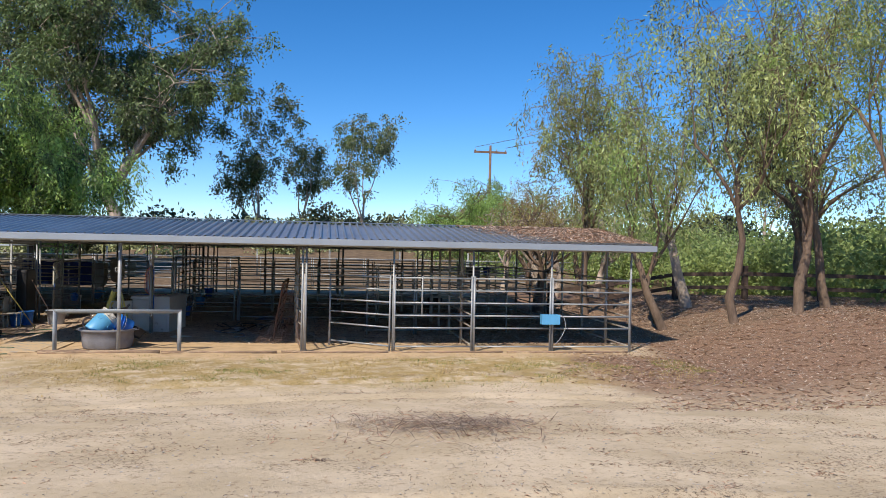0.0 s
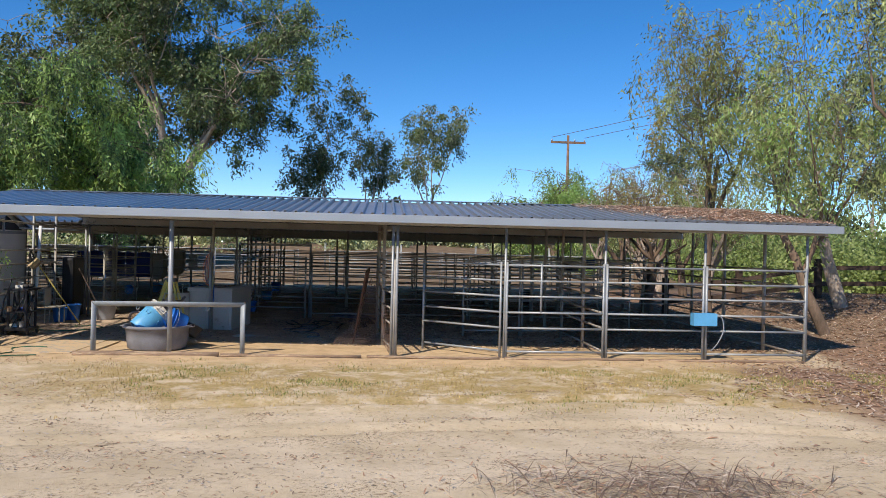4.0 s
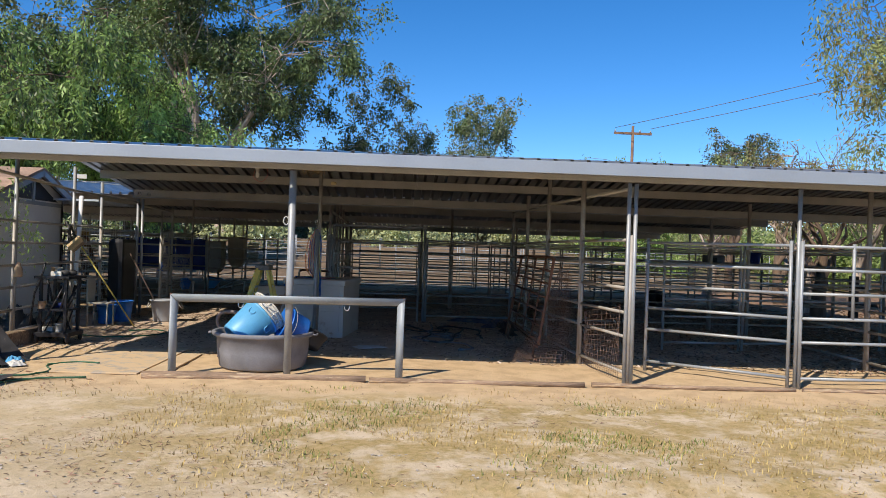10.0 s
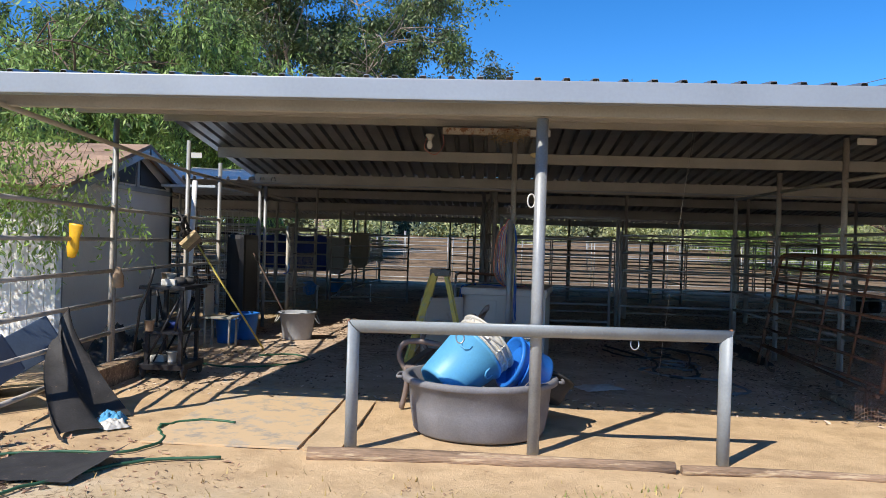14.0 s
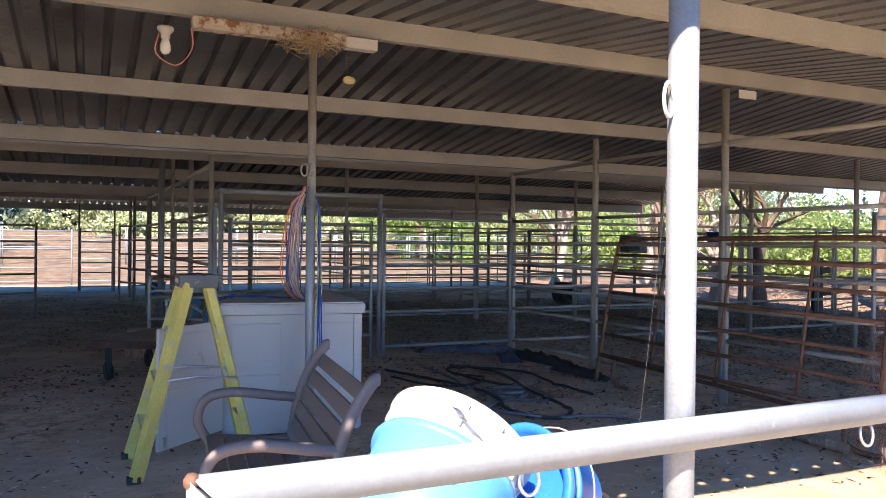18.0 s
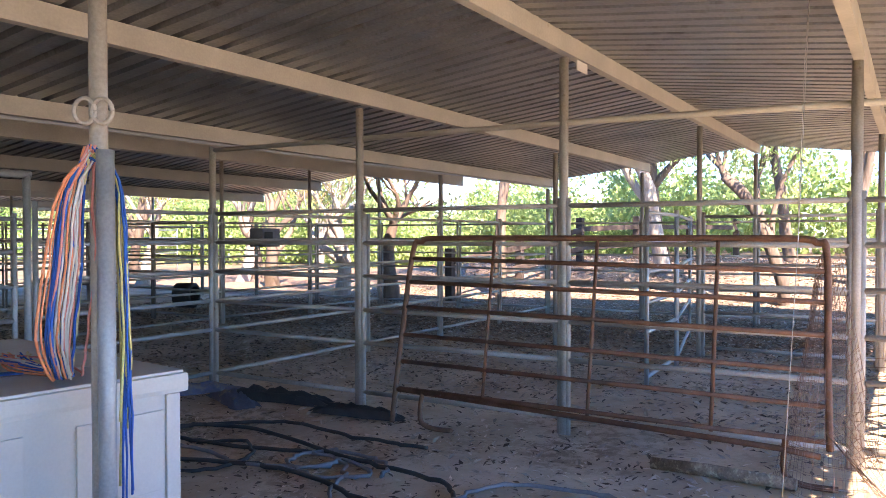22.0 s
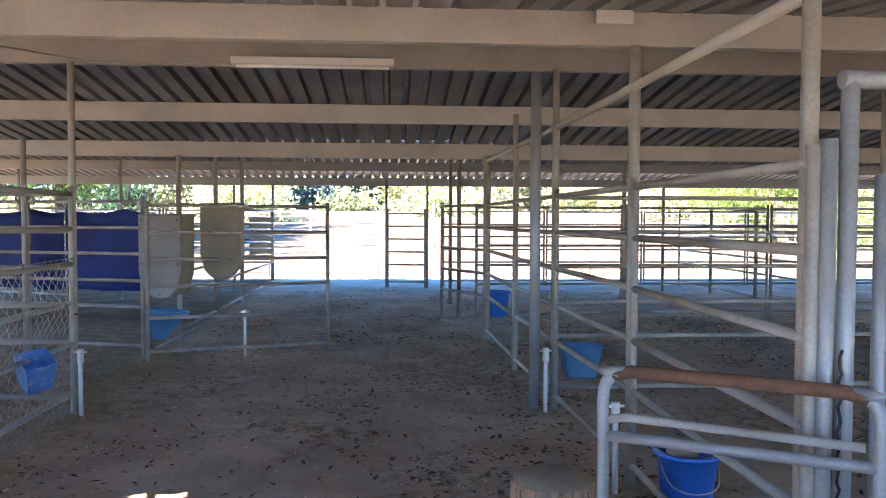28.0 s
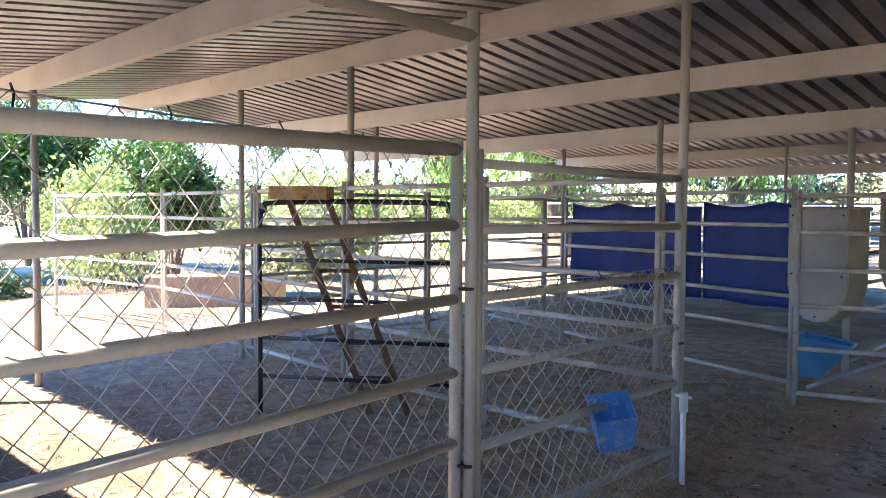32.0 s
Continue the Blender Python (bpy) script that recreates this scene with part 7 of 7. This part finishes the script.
def half_barrel(x, y, z, turn, label, mat):
    """An upright half of a plastic barrel, flat face out, round at the foot."""
    prof = [(-0.25, 0.95), (-0.25, 0.3), (-0.2, 0.12), (-0.1, 0.02), (0.0, 0.0), (0.1, 0.02), (0.2, 0.12), (0.25, 0.3), (0.25, 0.95)]
    bm = bmesh.new()
    a = [bm.verts.new((px, -0.14, pz)) for px, pz in prof]
    b = [bm.verts.new((px, 0.24, pz)) for px, pz in prof]
    bm.faces.new(a)
    bm.faces.new(b[::-1])
    for k in range(len(prof)):
        bm.faces.new((a[k], b[k], b[(k + 1) % len(prof)], a[(k + 1) % len(prof)]))
    bmesh.ops.recalc_face_normals(bm, faces=bm.faces)
    bmesh.ops.bevel(bm, geom=bm.edges[:], offset=0.012, segments=1, affect="EDGES")
    m = Matrix.Translation((x, y, z)) @ pose(0, 0, 0, 0, 0, turn)
    bm.transform(m)
    t = thing("half_barrel", (x, y, z), label, "feeder", "half barrels on the gate")
    part("shell", bm, DULLPL, t, "dusty beige barrel wall")
    # flat front sheet, screwed on
    if mat:
        face = bmesh.new()
        face.faces.new([face.verts.new((px * 0.985, -0.156, 0.006 + pz * 0.99)) for px, pz in prof])
        bmesh.ops.solidify(face, geom=face.faces[:], thickness=0.007)
        bmesh.ops.recalc_face_normals(face, faces=face.faces)
        face.transform(m)
        part("front_sheet", face, mat, t)
        for px, pz in ((-0.21, 0.9), (0.21, 0.9), (-0.21, 0.4), (0.21, 0.4), (0, 0.05)):
            part("screw", ball(m @ Vector((px, -0.161, pz)), 0.009, 6), DARKRUBBER, t)
    rim = tube([m @ Vector(p) for p in ((-0.25, -0.14, 0.955), (0.25, -0.14, 0.955), (0.25, 0.24, 0.955), (-0.25, 0.24, 0.955), (-0.25, -0.14, 0.955))], 0.012, 6)
    part("rim", rim, DULLPL, t)
    return t


half_barrel(-4.31, 13.6, 0.67, -8, "dusty white half barrel feeder hung by the gate", SCUFFPL)
half_barrel(-3.86, 14.5, 0.82, 3, "grey-brown half barrel feeder on the next stall", None)
t = thing("feed_trough", (-4.25, 13.42, 0.2), "dusty pale blue corner trough under the hung barrel", "trough")
b = bmesh.new()
q0 = [b.verts.new(p) for p in ((-4.44, 13.28, 0.56), (-4.02, 13.34, 0.5), (-4.06, 13.62, 0.5), (-4.46, 13.6, 0.56))]
q1 = [b.verts.new(p) for p in ((-4.4, 13.34, 0.22), (-4.26, 13.38, 0.22), (-4.28, 13.56, 0.22), (-4.4, 13.56, 0.22))]
for k in range(4):
    b.faces.new((q0[k], q0[(k + 1) % 4], q1[(k + 1) % 4], q1[k]))
b.faces.new(q1)
bmesh.ops.solidify(b, geom=b.faces[:], thickness=0.012)
part("tray", b, SKYBLUE, t)
part("lip", tube([(-4.44, 13.28, 0.56), (-4.02, 13.34, 0.5), (-4.06, 13.62, 0.5), (-4.46, 13.6, 0.56), (-4.44, 13.28, 0.56)], 0.012, 6), SKYBLUE, t)
part("stay", tube([(-4.4, 13.5, 0.1), (-3.7, 13.9, 0.45)], 0.018, 8), GALV, t)
t = thing("louvre_panel", (-3.55, 15.6, 1.2), "white slatted plastic panel on a stall", "panel")
for k in range(7):
    part("slat", box(-3.72, -3.38, 15.6, 15.62, 1.0 + 0.09 * k, 1.07 + 0.09 * k, 0.004), WHITEPL, t)
# old ladder and black panel in the west stall
OLDWOOD = material("old_ladder_wood", (0.17, 0.10, 0.065), 0.85, 0, 0.3, 5, 0.3, 40, (0.35, 0.27, 0.2), 0.3)
t = thing("old_stepladder", (-6.7, 10.4, 0), "old weathered wooden stepladder leaning in the stall", "stepladder")
for dx in (0, 0.38):
    part("side_rail", box(-0.05, 0.05, -0.025, 0.025, 0, 1.78, 0.004, m=aimed((-6.45 + dx * 0.6, 10.75 + dx * 0.5, 0), (-0.22, -0.3, 1.0))), OLDWOOD, t)
for k in range(1, 6):
    f = k / 6
    part("rung", tube([(-6.45 - 0.38 * f, 10.75 - 0.5 * f, 1.68 * f), (-6.22 - 0.38 * f, 10.94 - 0.5 * f, 1.68 * f)], 0.018, 6), OLDWOOD, t)
part("top_board", box(-0.22, 0.22, -0.13, 0.13, 0, 0.1, 0.01, m=Matrix.Translation((-6.72, 10.3, 1.66)) @ pose(0, 0, 0, 0, 0, 40)), material("old_orange_wood", (0.45, 0.30, 0.12), 0.8, 0, 0.3, 6, 0.3, 40, (0.12, 0.07, 0.04), 0.35), t)
t.location += Vector((-0.22, -0.18, 0))
t = thing("black_panel", (-7.2, 10.0, 0), "black round-cornered pipe panel standing in the stall", "fence")
A, B = Vector((-7.25, 9.95, 0)), Vector((-5.95, 10.75, 0))
D = (B - A).normalized()
part("frame", tube(path_curve(1, [A, A + z * 1.4, A + z * 1.58 + D * 0.04, A + z * 1.64 + D * 0.16, B + z * 1.64 - D * 0.16, B + z * 1.58 - D * 0.04, B + z * 1.4, B], 0, 4), 0.02, 8), BLACKMETAL, t)
for h in (0.3, 0.6, 0.9, 1.2, 1.45):
    part("rail", tube([A + z * h, B + z * h], 0.016, 6), BLACKMETAL, t)
solo("timber_block", box(-1.12, 1.12, -0.02, 0.48, -0.05, 0.5, 0.03, m=Matrix.Translation((-13.55, 13.15, 0)) @ pose(0, 0, 0, 0, 0, 60)), material("tan_timber", (0.34, 0.25, 0.165), 0.8, 0, 0.2, 3, 0.2, 40), (-13.55, 13.15, 0), "long tan timber block beyond the stalls", "block")
# pens to the east: boxes, drum
t = thing("feed_box", (10.94, 13.3, 1.3), "black and grey nest box hung on a far panel", "box")
part("body", box(10.7, 11.25, 13.15, 13.55, 1.3, 1.72, 0.015), RUBBER, t)
part("opening", box(10.76, 11.0, 13.13, 13.152, 1.36, 1.64, 0.004), DARKRUBBER, t, "black open front")
t = thing("hung_bucket", (11.0, 10.57, 1.5), "dark blue bucket hung high on a panel", "bucket")
part("bucket_wall", tapered(11.0, 10.6, 0.13, 0.16, 0.3, 0.01, 18, z=1.5), NAVY, t)
solo("rubber_drum", turned(lathe([(0.2, 0), (0.27, 0.02), (0.27, 0.4), (0.2, 0.42), (0.18, 0.4), (0.18, 0.04)], 22), pose(9.4, 14.4, 0.27, 90, 0, 20)), DARKRUBBER, (9.4, 14.4, 0), "black rubber drum lying in a far pen", "drum")
# dark wooden fence on the bank
FP = [(13.4, 9.9), (15.6, 9.2), (17.9, 8.5), (20.3, 7.7), (22.8, 6.8), (25.4, 5.9)]
t = thing("wooden_fence", (13.4, 9.9, gz(13.4, 9.9)), "dark stained post and rail fence on the bank", "fence")
for x, y in FP:
    part("post", box(x - 0.09, x + 0.09, y - 0.09, y + 0.09, gz(x, y) - 0.2, gz(x, y) + 1.25, 0.01), DARKWOOD, t)
for (x0, y0), (x1, y1) in zip(FP, FP[1:]):
    for h in (0.45, 0.95):
        a, b = Vector((x0, y0, gz(x0, y0) + h)), Vector((x1, y1, gz(x1, y1) + h))
        part("rail", box(-0.02, 0.02, -0.07, 0.07, 0, (b - a).length, 0.004, m=Matrix.Translation(a + Vector((0, -0.1, 0))) @ (b - a).to_track_quat("Z", "Y").to_matrix().to_4x4()), DARKWOOD, t)


# ---- litter, grass and stones ----
def scatter(name, mat, seed, count, where, size, slim, label, lift=0.004, flat=0.25, height=None, category="litter"):
    """Small flakes on the ground; where(rng) gives x, y or None."""
    rng = random.Random(seed)
    verts, faces = [], []
    while len(faces) < count:
        p = where(rng)
        if p is None:
            continue
        x, y = p
        h = (height or earth_z)(x, y) + lift
        a = rng.uniform(0, 2 * math.pi)
        l = size * rng.uniform(0.5, 1.6)
        d = Vector((math.cos(a), math.sin(a), rng.uniform(-flat, flat) if flat < 2 else rng.uniform(0.8, 3))).normalized() * l
        s = Vector((-math.sin(a), math.cos(a), rng.uniform(-0.3, 0.3))) * l * slim
        c = Vector((x, y, h))
        k = len(verts)
        if flat < 2:
            mid = Vector((0, 0, l * rng.uniform(0.02, 0.22)))
            verts += [c - d, c - s + mid, c + d, c + s + mid]
        else:
            verts += [c - s, c + s, c + d * 0.7 + s * 0.5, c + d]
        faces.append((k, k + 1, k + 2, k + 3))
    me = mesh_of(name, verts, faces, mat)
    return tagged(new(name, me), label, category, kind="stuff")


def mesh_of(name, verts, faces, mat):
    me = bpy.data.meshes.new(name)
    me.from_pydata(verts, [], faces)
    me.materials.append(mat)
    return me


def clumpy(x, y, f, cut, k=0):
    return noise.noise((x * f, y * f, 11 + k)) > cut


def on_bank(r):
    x, y = r.uniform(7.5, 25), r.uniform(-8.5, 13)
    edge = 10.1 + 1.2 * noise.noise((y * 0.4, 0, 5)) + 0.5 * noise.noise((y * 1.7, x, 8))
    if x < edge and r.random() > 0.04:
        return None
    if y > -0.5 and x < 12.6:
        return None
    return x, y


LITTER2 = material("pale_litter", (0.58, 0.465, 0.375), 0.85, 0, 0.3, 5, 0, 20, spread=0.5)
TWIG = material("twig", (0.13, 0.085, 0.06), 0.9, 0, 0.3, 5, 0, 20, spread=0.4)
GRASS = material("dry_grass", (0.42, 0.31, 0.12), 0.8, 0, 0.3, 3, 0, 20, spread=0.5)
GRASS2 = material("green_grass", (0.17, 0.19, 0.05), 0.8, 0, 0.3, 3, 0, 20, spread=0.5)
STONE = material("small_stone", (0.45, 0.39, 0.33), 0.9, 0, 0.2, 5, 0, 20, spread=0.4)
scatter("leaf_litter", LITTER, 1, 24000, on_bank, 0.06, 0.2, "brown fallen eucalyptus leaves on the bank", flat=0.45)
scatter("leaf_litter", LITTER2, 2, 17000, on_bank, 0.058, 0.18, "pale fallen eucalyptus leaves on the bank", flat=0.5)


def in_pens(r):
    x, y = r.uniform(2.6, 13), r.uniform(0.8, 16)
    return (x, y) if x > 4.2 or r.random() < 0.35 else None


def in_east_pens(r):
    x, y = r.uniform(7, 13), r.uniform(0.6, 14)
    return (x, y) if x > 9 or r.random() < 0.45 else None


scatter("pen_litter", LITTER2, 3, 15000, in_pens, 0.042, 0.34, "pale dry leaves and crumbs on pen dirt", flat=0.5)
scatter("pen_litter", LITTER, 28, 9000, in_east_pens, 0.055, 0.22, "brown fallen leaves strewn over the eastern pens", flat=0.5)
scatter("pen_litter", TWIG, 4, 9000, in_pens, 0.036, 0.3, "dark crumbs and twigs on pen dirt", flat=0.4)


def in_aisle(r):
    x, y = r.uniform(-4.3, 3.8), r.uniform(1.0, 17)
    return (x, y) if clumpy(x, y, 0.7, 0.0, 3) or r.random() < 0.3 else None


scatter("aisle_litter", TWIG, 5, 7000, in_aisle, 0.024, 0.35, "dark droppings and crumbs on aisle dirt", flat=0.4)
scatter("aisle_litter", LITTER2, 6, 8500, in_aisle, 0.023, 0.3, "straw and pale leaf bits on aisle dirt", flat=0.4)
def aisle_clumps(r):
    x, y = r.uniform(-4.0, 3.6), r.uniform(3.5, 22)
    if -1.0 < x < 0.6 and 3.2 < y < 5.3 or noise.noise((x * 0.9, y * 0.5, 11)) < 0.12:
        return None
    return x, y


scatter("dropping_crumbs", TWIG, 21, 2600, aisle_clumps, 0.028, 0.5, "dark trodden clumps of manure and litter on dirt", flat=0.5)
scatter("straw_litter", STRAW, 7, 15000, lambda r: (r.gauss(-4.3, 0.22) if r.random() < 0.4 else r.uniform(-9, -4.4), r.uniform(7.6, 13.8)), 0.06, 0.05, "loose straw round the stall panels", flat=0.6)


def turf(r):
    x, y = r.uniform(-10, 13), r.gauss(-3.2, 1.1)
    if y > -1.25 or not clumpy(x, y, 0.9, -0.08) or x < -1 and r.random() < 0.7:
        return None
    return x, y


scatter("dry_turf", GRASS, 8, 17000, turf, 0.035, 0.12, "short dry yellow turf before the shed", lift=-0.005, flat=3, category="grass")
scatter("green_turf", GRASS2, 9, 5500, lambda r: (lambda p: p if p and p[0] > -0.5 and clumpy(*p, 0.5, 0.15, 7) else None)(turf(r)), 0.035, 0.14, "short olive turf before the shed", lift=-0.005, flat=3, category="grass")


def yard(r):
    x, y = r.uniform(-11, 14), r.uniform(-18.5, -1.0)
    return (x, y) if clumpy(x, y, 0.55, 0.12, 2) or r.random() < 0.1 else None


scatter("yard_twigs", TWIG, 10, 15000, yard, 0.024, 0.1, "dark twigs and dry stalks on sand", flat=0.3)
scatter("yard_leaves", LITTER, 11, 5000, yard, 0.02, 0.3, "brown leaf bits on sand", flat=0.4)
scatter("yard_stones", STONE, 12, 12000, lambda r: (r.uniform(-11, 12), r.uniform(-19, -4)), 0.014, 0.7, "small pale stones on sand", flat=0.3)


def pile(cx, cy, sx, sy):
    return lambda r: (r.gauss(cx, sx), r.gauss(cy, sy))


scatter("twig_pile", TWIG, 13, 420, pile(6.2, -9.6, 0.6, 0.5), 0.24, 0.016, "flat pile of fallen twigs on sand", flat=0.25, lift=0.03)
scatter("twig_pile", LITTER2, 19, 380, pile(6.2, -9.6, 0.7, 0.55), 0.2, 0.016, "flat pile of pale fallen twigs on sand", flat=0.25, lift=0.025)
scatter("twig_pile", LITTER, 14, 900, pile(6.2, -9.6, 0.9, 0.7), 0.04, 0.15, "fallen leaf bits round a twig pile", flat=0.5, lift=0.01)


def debris_line(r):
    """Wind-drifted stalks along the worn edge of the turf."""
    f = r.random()
    x = -4.2 + 2.2 * f + 0.25 * math.sin(9 * f) + r.gauss(0, 0.1)
    return x, -3.1 - 1.9 * f + 0.2 * math.sin(14 * f) + r.gauss(0, 0.12)


scatter("drift_debris", TWIG, 26, 420, debris_line, 0.022, 0.12, "dark stalks and crumbs drifted along the turf edge", flat=0.4)
scatter("drift_debris", LITTER, 27, 380, debris_line, 0.018, 0.25, "brown leaf bits drifted along the turf edge", flat=0.4)
scatter("soil_patch", TWIG, 15, 900, pile(-3.55, -1.75, 0.22, 0.28), 0.02, 0.5, "patch of dark crumbled soil", flat=0.4)
scatter("fence_leaves", LITTER, 18, 1800, pile(-4.6, -1.4, 0.9, 0.5), 0.035, 0.25, "brown leaves drifted by the west fence", flat=0.5)


def roof_top(x, y):
    return roof_z(0, y) + 0.012


scatter("roof_leaves", LITTER, 16, 5200, lambda r: (lambda x, y: (x, y) if x > 8.8 + 1.2 * (3.2 - y) * 0.35 + r.gauss(0, 0.6) and x < 12.8 else None)(r.uniform(8.4, 12.8), r.uniform(-0.85, 3.1)), 0.05, 0.24, "brown fallen leaves lying on the roof end", flat=0.4, height=roof_top)
scatter("roof_leaves", LITTER2, 17, 2500, lambda r: (lambda x, y: (x, y) if x > 8.8 + 1.2 * (3.2 - y) * 0.35 + r.gauss(0, 0.6) and x < 12.8 else None)(r.uniform(8.4, 12.8), r.uniform(-0.85, 3.1)), 0.05, 0.24, "pale fallen leaves lying on the roof end", flat=0.4, height=roof_top)


CLUMPS = [(r.uniform(-7, 12), r.uniform(-17.5, -3.5), r.uniform(0.08, 0.35), r.uniform(0.04, 0.14)) for r in [random.Random(77)] for _ in range(150)]


def drift(r):
    cx, cy, sx, sy = r.choice(CLUMPS)
    return cx + r.gauss(0, sx), cy + r.gauss(0, sy)


scatter("yard_drift", TWIG, 31, 5200, drift, 0.024, 0.16, "small drifts of dark dry stalks on sand", flat=0.4)
scatter("yard_drift", LITTER, 32, 3800, drift, 0.022, 0.24, "small drifts of brown leaf bits on sand", flat=0.4)
